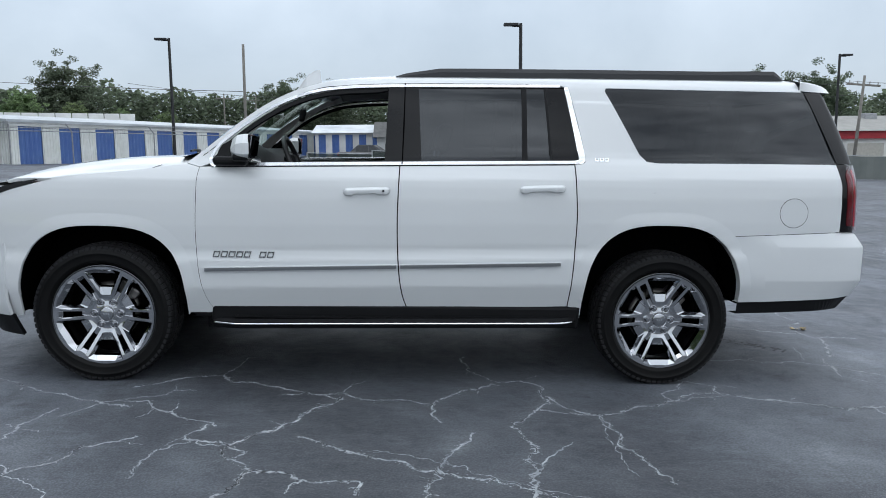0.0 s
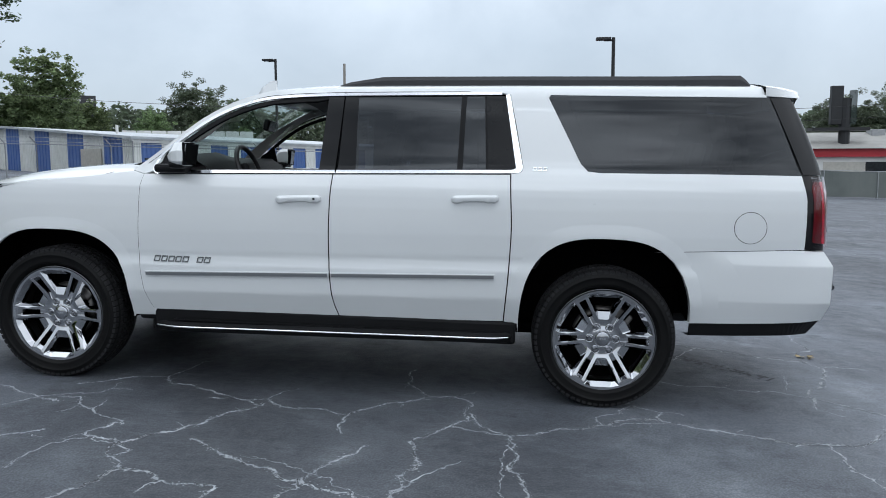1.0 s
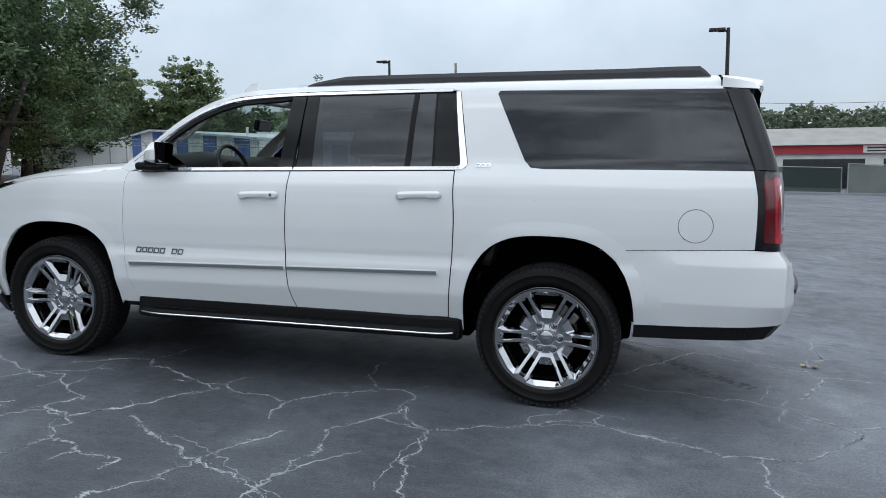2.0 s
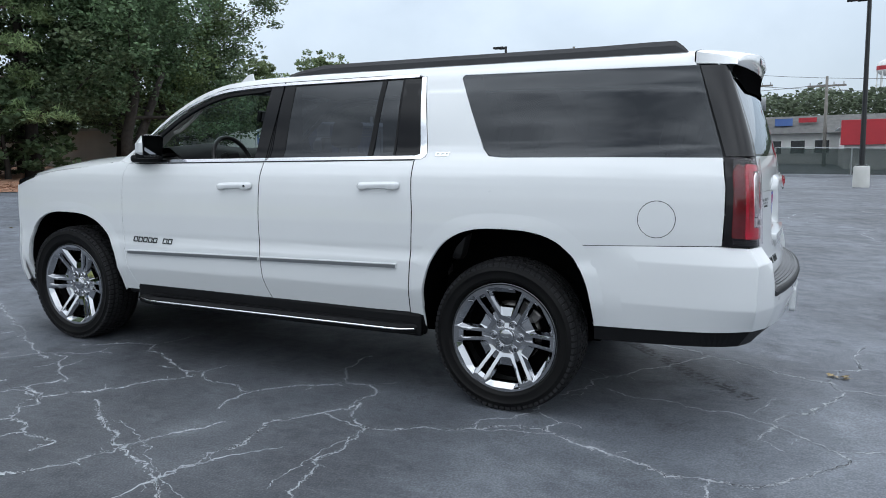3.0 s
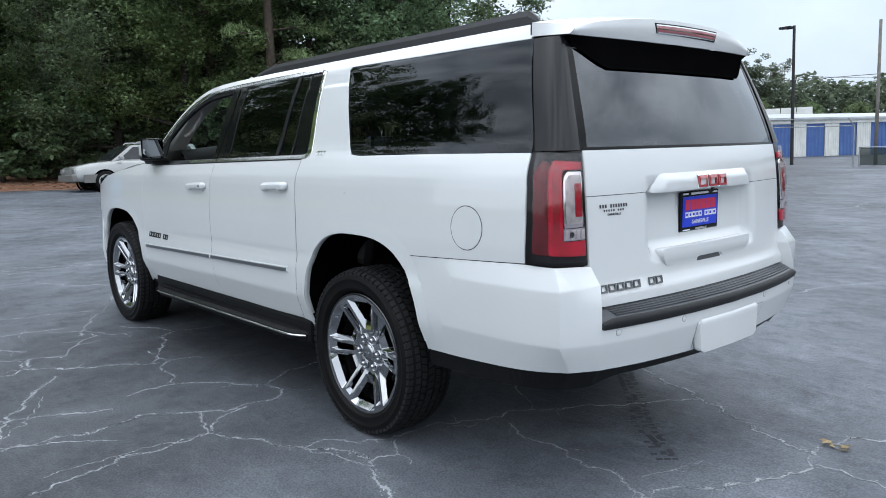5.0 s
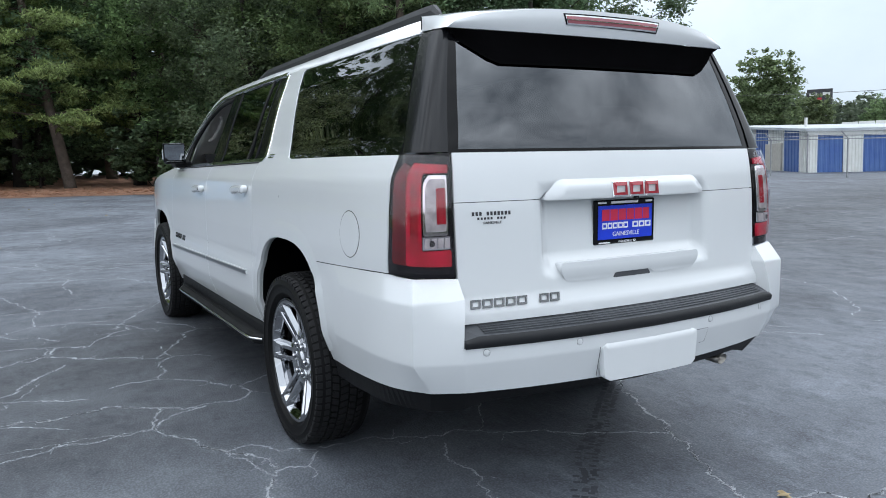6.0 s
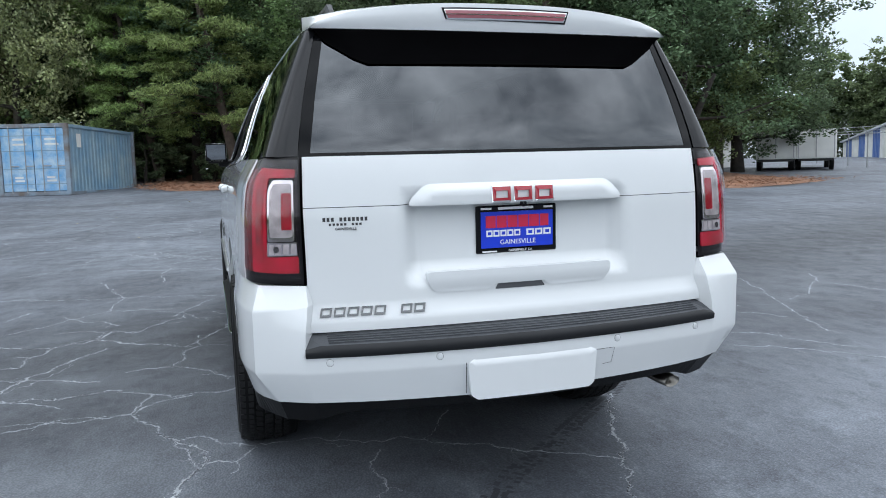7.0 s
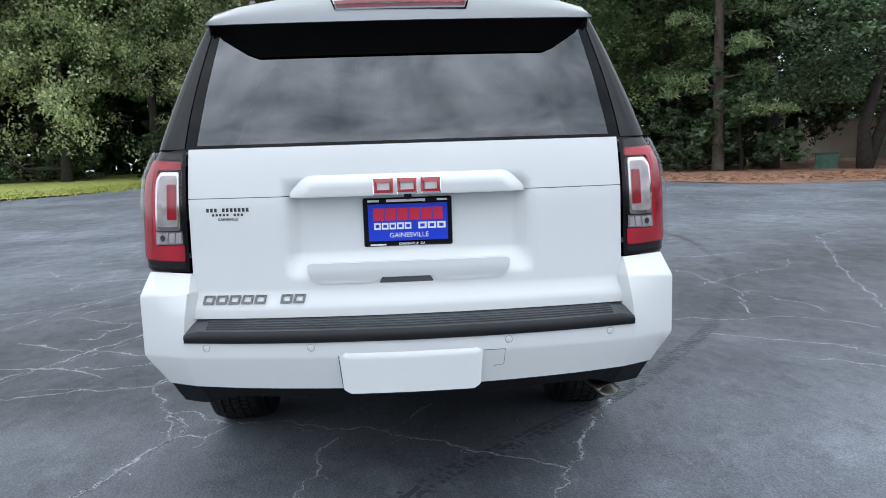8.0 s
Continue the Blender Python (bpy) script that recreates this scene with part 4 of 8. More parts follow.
bar = rounded([(-0.405, 1.184), (0.405, 1.184), (0.398, 1.206), (0.345, 1.257), (-0.345, 1.257), (-0.398, 1.206)], 0.010)
part("garnish", sheet("garnish", bar, garnish_surf, 0.016, 0.06), PAINT, tailgate, "body-coloured bar over the plate")
lettering("HHH", -0.124, 1.187, 0.246, 0.054, garnish_surf, tailgate, CHROME, "emblem_edge", 0.0, 0.007)
lettering("HHH", -0.1205, 1.193, 0.239, 0.042, garnish_surf, tailgate, EMBLEM_RED, "emblem", 0.0, 0.0085)
bm = bmesh.new()
box(bm, tail_x(0, 1.08) - 0.054, tail_x(0, 1.08) - 0.042, -0.157, 0.152, 1.002, 1.172, 0.006)
plate = part("plate_frame", bm, BLACK_GLOSS, tailgate, "black dealer plate frame")
px = tail_x(0, 1.08) - 0.0415


def plate_bar(y0, y1, z0, z1, material, name="plate_bar", d=0.0):
    part(name, boxes((px - 0.004, px + 0.0015 + d, y0, y1, z0, z1)), material, plate)


plate_bar(-0.140, 0.136, 1.022, 1.150, PLATE_BLUE, "plate")
plate_bar(-0.122, 0.119, 1.093, 1.136, PLATE_RED, d=0.0012)
for k in range(6):
    plate_bar(-0.126 + 0.0415 * k, -0.123 + 0.0415 * k, 1.093, 1.136, PLATE_BLUE, d=0.0016)
for k in range(5):
    plate_bar(-0.120 + 0.0265 * k, -0.097 + 0.0265 * k, 1.062, 1.085, PLATE_WHITE, d=0.0012)
    plate_bar(-0.115 + 0.0265 * k, -0.102 + 0.0265 * k, 1.068, 1.079, PLATE_BLUE, d=0.0016)
for k in range(3):
    plate_bar(0.033 + 0.033 * k, 0.062 + 0.033 * k, 1.062, 1.085, PLATE_WHITE, d=0.0012)
    plate_bar(0.040 + 0.033 * k, 0.055 + 0.033 * k, 1.068, 1.079, PLATE_BLUE, d=0.0016)
plate_bar(-0.135, -0.080, 1.0065, 1.0115, PLATE_WHITE)
plate_bar(-0.075, 0.060, 1.157, 1.166, PLATE_WHITE, d=0.001)
plate_bar(-0.140, -0.100, 1.158, 1.165, PLATE_WHITE, d=0.001)
plate_bar(0.100, 0.135, 1.158, 1.165, PLATE_WHITE, d=0.001)


def words(text, height, m, material, parent, name="writing"):
    """Raised writing in the built-in font, as a mesh; local x runs along the line."""
    cu = bpy.data.curves.new(name, "FONT")
    cu.body, cu.size, cu.extrude, cu.align_x = text, height, 0.0006, "CENTER"
    tmp = new(name, cu)
    dg = bpy.context.evaluated_depsgraph_get()
    me = bpy.data.meshes.new_from_object(tmp.evaluated_get(dg))
    bpy.data.objects.remove(tmp)
    me.materials.clear()
    ob = part(name, me, material, parent)
    ob.matrix_basis = m
    return ob


FACE_BACK = Matrix(((0, 0, 1, 0), (1, 0, 0, 0), (0, 1, 0, 0), (0, 0, 0, 1)))
words("GAINESVILLE", 0.024, Matrix.Translation((px + 0.0022, 0.0, 1.0335)) @ FACE_BACK, PLATE_WHITE, plate)
words("GAINESVILLE, GA", 0.012, Matrix.Translation((px + 0.0008, 0.01, 1.0065)) @ FACE_BACK, PLATE_WHITE, plate)
# dealer sticker: three rows of small bars, the town below
for z0, h, cells, w in ((1.142, 0.013, (3, 7), 0.0138), (1.128, 0.008, (5, 3), 0.0125)):
    n = sum(cells) + 1
    x = -0.617 - n * w / 2
    for c in cells:
        for k in range(c):
            part("sticker_bar", sheet("sticker_bar", [(x + 0.0012, z0), (x + w - 0.0036, z0), (x + w - 0.0036, z0 + h), (x + 0.0012, z0 + h)], gate, 0.05, 0, 0.0012), INK, tailgate)
            x += w
        x += w
words("GAINESVILLE", 0.0125, Matrix.Translation((tail_x(0.617, 1.115) + press(0.617, 1.115) + 0.0015, -0.617, 1.113)) @ pose(0, 0, 0, 0, 0, -8.5) @ FACE_BACK, INK, tailgate)
lettering("HHHHH HH", -0.722, 0.826, 0.358, 0.030, gate, tailgate, DARK_CHROME, lift=0.006)
led = [(-0.352, 0.958), (0.344, 0.958), (0.344, 0.925), (0.315, 0.888), (0.10, 0.886), (0.075, 0.906), (-0.105, 0.906), (-0.130, 0.886), (-0.325, 0.888), (-0.352, 0.925)]
part("pull_ledge", sheet("pull_ledge", rounded(led, 0.014), lambda y, z: (tail_x(y, z) + 0.010 * sstep(0.885, 0.93, z), y, z), 0.02, 0.05, 0.003), PAINT, tailgate, "body-coloured pull ledge")
part("pull_recess", sheet("pull_recess", rounded([(-0.11, 0.885), (0.08, 0.885), (0.065, 0.908), (-0.095, 0.908)], 0.006), rear, 0.05, 0.004, 0.0015), STEP_PLASTIC, tailgate)
bm = bmesh.new()
lathe(bm, [(0.001, 0.006), (0.011, 0.005), (0.013, 0)], Matrix.Translation((tail_x(0, 1.178) + 0.018, 0.0, 1.181)) @ pose(0, 0, 0, 0, 90, 0), 16)
part("rear_camera", bm, BLACK_GLOSS, tailgate)


# corner pieces between side and tail: tail lamps and D-posts
def corner(sg, z_a, x_a, n=2.7, even=False):
    """From the flank (u = 0) round to the tail (u = 1) at height z; x_a(z) is where the flank ends."""
    zs = np.linspace(1.36, 1.79, 30)
    fit_w = np.polyfit(zs, [half_width(x_a(z), z) for z in zs], 2)

    def f(u, z):
        xa = x_a(z)
        wa = float(np.polyval(fit_w, z)) if even else half_width(xa, z)
        xb, hb = tail_base(z)
        hb += 0.004
        t = u * math.pi / 2
        return (xa + (xb - xa) * abs(math.sin(t)) ** (2 / n) * (1 if u >= 0 else -1), sg * (hb + (wa - hb) * abs(math.cos(t)) ** (2 / n)), z)
    return f


lamp_x = lambda z: float(np.interp(z, [0.94, 1.10, 1.22, 1.36], [1.062, 1.066, 1.063, 1.040]))
post_x = lambda z: 1.040 + (0.886 - 1.040) * (z - 1.36) / 0.43
for sg in (-1, 1):
    C = corner(sg, 0.95, lamp_x, 2.4)
    lamp = part("tail_lamp", sheet("tail_lamp", [(0.0, 0.951), (0.25, 0.948), (0.5, 0.945), (0.75, 0.942), (1.0, 0.938), (1.0, 1.357), (0.5, 1.3575), (0.0, 1.3545)], C, 0.025, 0.03, -0.003), SMOKE_LENS, suv, "tail lamp in smoked housing with red and clear lenses")
    L = lambda u, z, C=C: C(float(np.interp(u, [0, 0.12, 0.30, 0.585, 0.865, 0.93, 1], [0, 0.12, 0.39, 0.640, 0.945, 0.972, 1])), z)
    part("dark_lens", sheet("dark_lens", rounded([(0.12, 0.990), (0.31, 0.985), (0.31, 1.312), (0.20, 1.325), (0.12, 1.29)], 0.02, 3), L, 0.03, 0.006, 0.002), RED_SMOKE, lamp, "smoky dark red lens")
    part("red_lens", sheet("red_lens", rounded([(0.30, 0.985), (0.93, 0.976), (0.93, 1.032), (0.56, 1.032), (0.56, 1.290), (0.90, 1.290), (0.90, 1.316), (0.36, 1.322), (0.30, 1.29)], 0.02, 3), L, 0.03, 0.012, 0.006), RED_LENS, lamp, "red lens")
    part("inner_red", sheet("inner_red", rounded([(0.38, 1.02), (0.51, 1.018), (0.51, 1.295), (0.42, 1.300), (0.38, 1.27)], 0.02, 3), L, 0.03, 0.004, 0.008), RED_DEEP, lamp)
    part("clear_frame", sheet("clear_frame", rounded([(0.585, 1.082), (0.865, 1.082), (0.865, 1.282), (0.645, 1.282), (0.585, 1.255)], 0.02, 3), L, 0.03, 0.010, 0.008), CHROME, lamp, "bright lens frame")
    part("clear_lens", sheet("clear_lens", rounded([(0.615, 1.096), (0.850, 1.096), (0.850, 1.270), (0.665, 1.270), (0.615, 1.246)], 0.02, 3), L, 0.03, 0.006, 0.010), CLEAR_LENS, lamp, "clear lens")
    for k in range(9):
        z0 = 1.106 + 0.0175 * k
        part("lens_rib", sheet("lens_rib", [(0.622, z0), (0.715, z0), (0.715, z0 + 0.004), (0.622, z0 + 0.004)], L, 0.05, 0.003, 0.012), CLEAR_LENS, lamp)
    part("brake_lens", sheet("brake_lens", rounded([(0.745, 1.120), (0.845, 1.120), (0.845, 1.240), (0.745, 1.240)], 0.008, 2), L, 0.03, 0.003, 0.0115), RED_DEEP, lamp, "inner red lens")
    part("reverse_housing", sheet("reverse_housing", [(0.575, 1.036), (0.905, 1.036), (0.905, 1.079), (0.575, 1.079)], L, 0.05, 0.006, 0.007), CHROME, lamp)
    for k in range(4):
        part("reverse_lens", sheet("reverse_lens", [(0.60 + 0.075 * k, 1.041), (0.655 + 0.075 * k, 1.041), (0.665 + 0.075 * k, 1.074), (0.61 + 0.075 * k, 1.074)], L, 0.05, 0.006, 0.009 + 0.002 * (k % 2)), CLEAR_LENS, lamp)
    shell = part("lamp_cover", sheet("lamp_cover", [(0.13, 0.962), (0.5, 0.957), (0.985, 0.951), (0.985, 1.344), (0.5, 1.345), (0.13, 1.342)], C, 0.03, 0.0, 0.0155), LAMP_COVER, lamp, "clear outer lamp cover")
    shell.visible_shadow = False
    bulb = [(0.685 + 0.030 * math.cos(t), 1.0575 + 0.0105 * math.sin(t)) for t in np.linspace(0, 2 * math.pi, 14, endpoint=False)]
    part("reverse_bulb", sheet("reverse_bulb", bulb, L, 0.05, 0.002, 0.0135), DARK_CHROME, lamp)
    P = corner(sg, 1.37, post_x, 3.6, True)
    bm = bmesh.new()
    rows = []
    for z in np.linspace(1.359, 1.788, 22):
        us = [0.5 - 0.5 * math.cos(math.pi * k / 20) for k in range(21)]
        rows.append([bm.verts.new(P(max(0.004, min(0.996, u)), z)) for u in us])
    for a, b in zip(rows, rows[1:]):
        for k in range(20):
            bm.faces.new((a[k], a[k + 1], b[k + 1], b[k]))
    part("d_post", bm, POST_BLACK, suv, "gloss black tail post", True)

# spoiler with the high brake lamp
sp_line = lambda y: 1.135 - 0.075 * (abs(y) / 0.69) ** 2.4


def spoiler_top(v, t):
    """v across, -1 to 1; t from the roof back to the lip."""
    x0, x1 = ROOF_B[-1][0] + 0.004, sp_line(0.69 * v)
    hw = 0.690 - 0.034 * t
    x = x0 + (x1 - x0) * t
    y = hw * v
    z0 = roof_surf(ROOF_B[-1][0], 0.64 * v)[2] - 0.002
    z = z0 - 0.016 * t - 0.016 * t ** 3 - 0.006 * sstep(0.80, 1.0, abs(v)) * t + 0.003 * math.exp(-((abs(v) - 0.88) / 0.06) ** 2) * sstep(0.2, 0.7, t)
    return (x, y, z)


spoiler = part("spoiler", sheet("spoiler", [(-1, 0), (1, 0), (1, 1), (-1, 1)], spoiler_top, 0.07, 0.0), PAINT, suv, "roof spoiler over the rear window")


part("seam", sheet("seam", [(-1, 0.0), (1, 0.0), (1, 0.025), (-1, 0.025)], spoiler_top, 0.07, 0, 0.0008), SHADOW_BLACK, spoiler)


def spoiler_edge(v, t):
    x, y, z = spoiler_top(v, 1)
    zb = 1.782 + 0.008 * abs(v) ** 3
    return (x + 0.006 * math.sin(math.pi * t) - 0.012 * t, y * (1 + 0.052 * t), z + (zb - z) * t)


part("spoiler_lip", sheet("spoiler_lip", [(-1, 0), (1, 0), (1, 1), (-1, 1)], spoiler_edge, 0.07, 0.0), PAINT, spoiler)
for sg in (-1, 1):
    def spoiler_end(u, t, sg=sg):
        x, y, z = spoiler_top(sg, u)
        zb = 1.800 - 0.010 * u
        return (x, y * (1 + 0.052 * t * u), z + (zb - z) * t)
    part("spoiler_end", sheet("spoiler_end", [(0, 0), (1, 0), (1, 1), (0, 1)], spoiler_end, 0.1, 0.0), PAINT, spoiler)
    part("seam", sheet("seam", [(0.0, 0), (0.03, 0), (0.03, 1), (0.0, 1)], spoiler_end, 0.1, 0.0, 0.0008), SHADOW_BLACK, spoiler)


def spoiler_under(v, t):
    """From its foot on the glass, which drops towards the middle, out to the lip."""
    zi = 1.668 + 0.078 * min(1.0, max(0.0, (abs(v) - 0.80) / 0.19))
    xi, xo = tail_x(0.66 * v, zi) + 0.006, sp_line(0.69 * v) - 0.012
    yi, yo = 0.645 * v, 0.690 * v
    t = max(t, 0.0)
    zo = 1.781 + 0.008 * abs(v) ** 3
    return (xi - 0.035 * t * (1 - t) + (xo - xi) * t ** 2.4, yi + (yo - yi) * t, zi + (zo - zi) * min(1.0, t) ** 0.9)


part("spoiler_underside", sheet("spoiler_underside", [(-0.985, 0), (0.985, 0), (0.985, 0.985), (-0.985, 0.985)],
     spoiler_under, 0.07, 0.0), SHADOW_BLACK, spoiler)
BRAKE_CLEAR = surface("clear_red_lens", (0.40, 0.13, 0.15), 0.15, 0.2, coat=1.0, col2=(0.30, 0.09, 0.11), var=0.1, scale=12)
hb = part("high_brake_lamp", sheet("high_brake_lamp", [(-0.365, 0.16), (0.365, 0.16), (0.335, 0.66), (-0.335, 0.60)], spoiler_edge, 0.07, 0.004, 0.002), BLACK_GLOSS, spoiler, "long high brake lamp")
part("lamp_edge", sheet("lamp_edge", [(-0.352, 0.22), (0.352, 0.22), (0.328, 0.60), (-0.328, 0.60)], spoiler_edge, 0.07, 0.002, 0.004), CHROME, hb)
part("brake_lens", sheet("brake_lens", [(-0.345, 0.27), (0.345, 0.27), (0.324, 0.54), (-0.324, 0.54)], spoiler_edge, 0.07, 0.002, 0.0055), BRAKE_CLEAR, hb, "long pinkish brake lens")
part("lens_rib", sheet("lens_rib", [(-0.342, 0.39), (0.342, 0.39), (0.338, 0.42), (-0.338, 0.42)], spoiler_edge, 0.07, 0.002, 0.0065), CHROME, hb)

# rear bumper: flank, a crisp corner facet and the curved tail, in three bands with creases between them
def poly_y(line):
    xs, ys = [p[0] for p in line], [p[1] for p in line]
    return lambda x: float(np.interp(x, xs, ys))


def poly_x(line):
    ys, xs = [p[1] for p in line], [p[0] for p in line]
    return lambda y: float(np.interp(y, ys, xs))


FLANK_BAND = poly_y(smooth_line([(0.30, 0.968), (0.70, 0.972), (0.95, 0.974), (1.10, 0.962), (1.222, 0.934)], 6))
FLANK_LOW = poly_y(smooth_line([(0.30, 0.936), (0.70, 0.939), (0.95, 0.936), (1.09, 0.912), (1.206, 0.862)], 6))
FLANK_TOP = poly_y(smooth_line([(0.30, 0.962), (0.70, 0.955), (0.95, 0.950), (1.077, 0.932), (1.176, 0.906)], 6))
TAIL_BAND = poly_x(smooth_line([(1.378, -0.15), (1.376, 0.0), (1.364, 0.28), (1.334, 0.55), (1.290, 0.778)], 6))
TAIL_LOW = poly_x(smooth_line([(1.344, -0.15), (1.342, 0.0), (1.330, 0.28), (1.300, 0.55), (1.258, 0.752)], 6))
arch_q = arch_line(1, (0.468, 0.508), 60)
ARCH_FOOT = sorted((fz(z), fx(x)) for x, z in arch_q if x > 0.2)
arch_x = lambda z: float(np.interp(z, [p[0] for p in ARCH_FOOT], [p[1] for p in ARCH_FOOT]))
foot_z = lambda x: float(np.interp(x, [0.45, 1.10, 1.20], [0.507, 0.540, 0.547]))
head_z = lambda x: float(np.interp(x, [0.39, 1.04, 1.16], [0.9125, 0.9455, 0.940]))
LEVELS = ("foot", "low", 0.655, 0.709, 0.785, 0.862, "head")


def flank_point(t, level):
    """t from the wheel arch (0) to the corner crease (1)."""
    z = 0.70
    for _ in range(3):
        x0, x1 = arch_x(z), {"foot": 1.206, "low": 1.215, "head": 1.176}.get(level, 1.222)
        x = x0 + (x1 - x0) * t
        z = foot_z(x) if level == "foot" else head_z(x) if level == "head" else (foot_z(x) + 0.655) / 2 if level == "low" else level + 0.012 * (x - 1.2)
    y = FLANK_LOW(x) if level == "foot" else FLANK_TOP(x) if level == "head" else (FLANK_LOW(x) + FLANK_BAND(x)) / 2 if level == "low" else FLANK_BAND(x)
    k = sstep(0.74, 0.42, x)
    return Vector((x, y * (1 - k) + (half_width(x, z) - 0.001) * k, z))


INNER = {"foot": (1.258, 0.752, 0.545), "low": (1.276, 0.766, 0.600), 0.655: (1.290, 0.778, 0.655), 0.709: (1.290, 0.778, 0.709), 0.785: (1.284, 0.772, 0.785), 0.862: (1.266, 0.760, 0.872), "head": (1.218, 0.757, 0.934)}


def bumper_columns(sg):
    """Columns of points from the arch to the middle of the tail."""
    cols = [[flank_point(t, l) for l in LEVELS] for t in np.linspace(0, 1, 25)]
    for t in (0.34, 0.67, 1.0):
        cols.append([flank_point(1.0, l).lerp(Vector(INNER[l]), t) for l in LEVELS])
    for t in np.linspace(0, 1, 17)[1:]:
        row = []
        for l, (yb, zb) in zip(LEVELS[:4], ((0.752, 0.545), (0.766, 0.600), (0.778, 0.655), (0.778, 0.709))):
            y = yb * (1 - t)
            x = TAIL_LOW(y) if l == "foot" else (TAIL_LOW(y) + TAIL_BAND(y)) / 2 if l == "low" else TAIL_BAND(y)
            row.append(Vector((x, y, zb - (0.012 * t if l == "foot" else 0.0))))
        cols.append(row)
    return [[Vector((p.x, sg * p.y, p.z)) for p in c] for c in cols]


bm = bmesh.new()
for sg in (-1, 1):
    cols = [[bm.verts.new(p) for p in c] for c in bumper_columns(sg)]
    for i, (a, b) in enumerate(zip(cols, cols[1:])):
        for k in range(min(len(a), len(b)) - 1):
            f = bm.faces.new((a[k], b[k], b[k + 1], a[k + 1]) if sg < 0 else (a[k], a[k + 1], b[k + 1], b[k]))
            f.smooth = True
    # turned in under the lamp, at the arch and beside the tailgate
    for grp, shift in (([c[-1] for c in cols[:28]], (-0.03, -0.06 * sg, -0.012)), (cols[27][3:], (-0.10, -0.050 * sg, 0.004)), ([c[0] for c in cols], (-0.02, -0.04 * sg, 0.004)), (cols[0], (0.0, -0.05 * sg, 0.0))):
        inn = [bm.verts.new(v.co + Vector(shift)) for v in grp]
        for j in range(len(grp) - 1):
            bm.faces.new((grp[j], grp[j + 1], inn[j + 1], inn[j]))
bmesh.ops.remove_doubles(bm, verts=bm.verts, dist=0.0004)
bm.normal_update()
crease = [e for e in bm.edges if len(e.link_faces) == 2 and math.radians(9) < e.calc_face_angle(0) < math.radians(42) and all(v.co.x > 0.60 for v in e.verts)]
bmesh.ops.bevel(bm, geom=crease, offset=0.007, segments=2, profile=0.5, affect="EDGES")
bm.normal_update()
for f in bm.faces:
    f.smooth = True
for e in bm.edges:
    if len(e.link_faces) == 2:
        e.smooth = e.calc_face_angle(0) < math.radians(42)
bumper = part("rear_bumper", bm, PAINT, suv, "white rear bumper with parking sensors")
# black valance below it
bm = bmesh.new()
for sg in (-1, 1):
    tops = [c[0] for c in bumper_columns(sg)]
    rows = []
    for i, p in enumerate(tops):
        t = sstep(0.95, 1.20, p.x)
        tail = sstep(0.80, 0.60, abs(p.y))
        n = Vector((0.12 + 0.75 * t, sg * (1 - 0.55 * t) * (1 - tail), 0)).normalized()
        drop = 0.074 + 0.012 * t * (1 - tail) - 0.030 * tail
        rows.append([bm.verts.new(q) for q in (p - n * 0.006 + Vector((0, 0, 0.012)), p - n * 0.008, p - n * (0.020 + 0.05 * t * (1 - 0.5 * tail)) - Vector((0, 0, drop)), p - n * (0.11 + 0.06 * t) - Vector((0, 0, drop + 0.004)))])
    for a, b in zip(rows, rows[1:]):
        for k in range(3):
            bm.faces.new((a[k], a[k + 1], b[k + 1], b[k]))
bmesh.ops.remove_doubles(bm, verts=bm.verts, dist=0.0004)
part("rear_valance", bm, BLACK_PLASTIC, suv, "black lower valance")
part("bumper_floor", boxes((0.52, 1.14, -0.80, 0.80, 0.475, 0.51)), SHADOW_BLACK, bumper)
# step pad: a treadplate across the top and a rolled front
pad = bmesh.new()
rows, front_line = [], []
for y in np.linspace(-0.776, 0.776, 33):
    xf = TAIL_BAND(abs(y)) + 0.003
    xb = tail_x(y, 0.77) - 0.02
    e = 0.012 * sstep(0.72, 0.776, abs(y))
    yb = y * 0.945
    front_line.append((xf, y, e))
    rows.append([pad.verts.new(p) for p in ((xb, yb, 0.784), (xb + (xf - xb) * 0.5, (y + yb) / 2, 0.767 - e * 0.3), (xf - 0.010, y, 0.749 - e), (xf + 0.001, y, 0.743 - e), (xf + 0.004, y, 0.728), (xf, y, 0.7095), (xb, yb, 0.706))])
for a, b in zip(rows, rows[1:]):
    for k in range(6):
        pad.faces.new((a[k], a[k + 1], b[k + 1], b[k]))
pad.faces.new(rows[0])
pad.faces.new(rows[-1][::-1])
step_pad = part("step_pad", pad, STEP_PLASTIC, bumper, "dark grey ribbed step pad")
bm = bmesh.new()
rows = [[bm.verts.new(p) for p in ((xf - 0.004, y, 0.7485 - e), (xf + 0.0045, y, 0.743 - e), (xf + 0.0075, y, 0.728), (xf + 0.0035, y, 0.7085), (xf - 0.01, y, 0.7075))] for xf, y, e in front_line]
for a, b in zip(rows, rows[1:]):
    for k in range(4):
        bm.faces.new((a[k], a[k + 1], b[k + 1], b[k]))
part("pad_front", bm, PAD_BLACK, step_pad, "black rolled front edge", True)
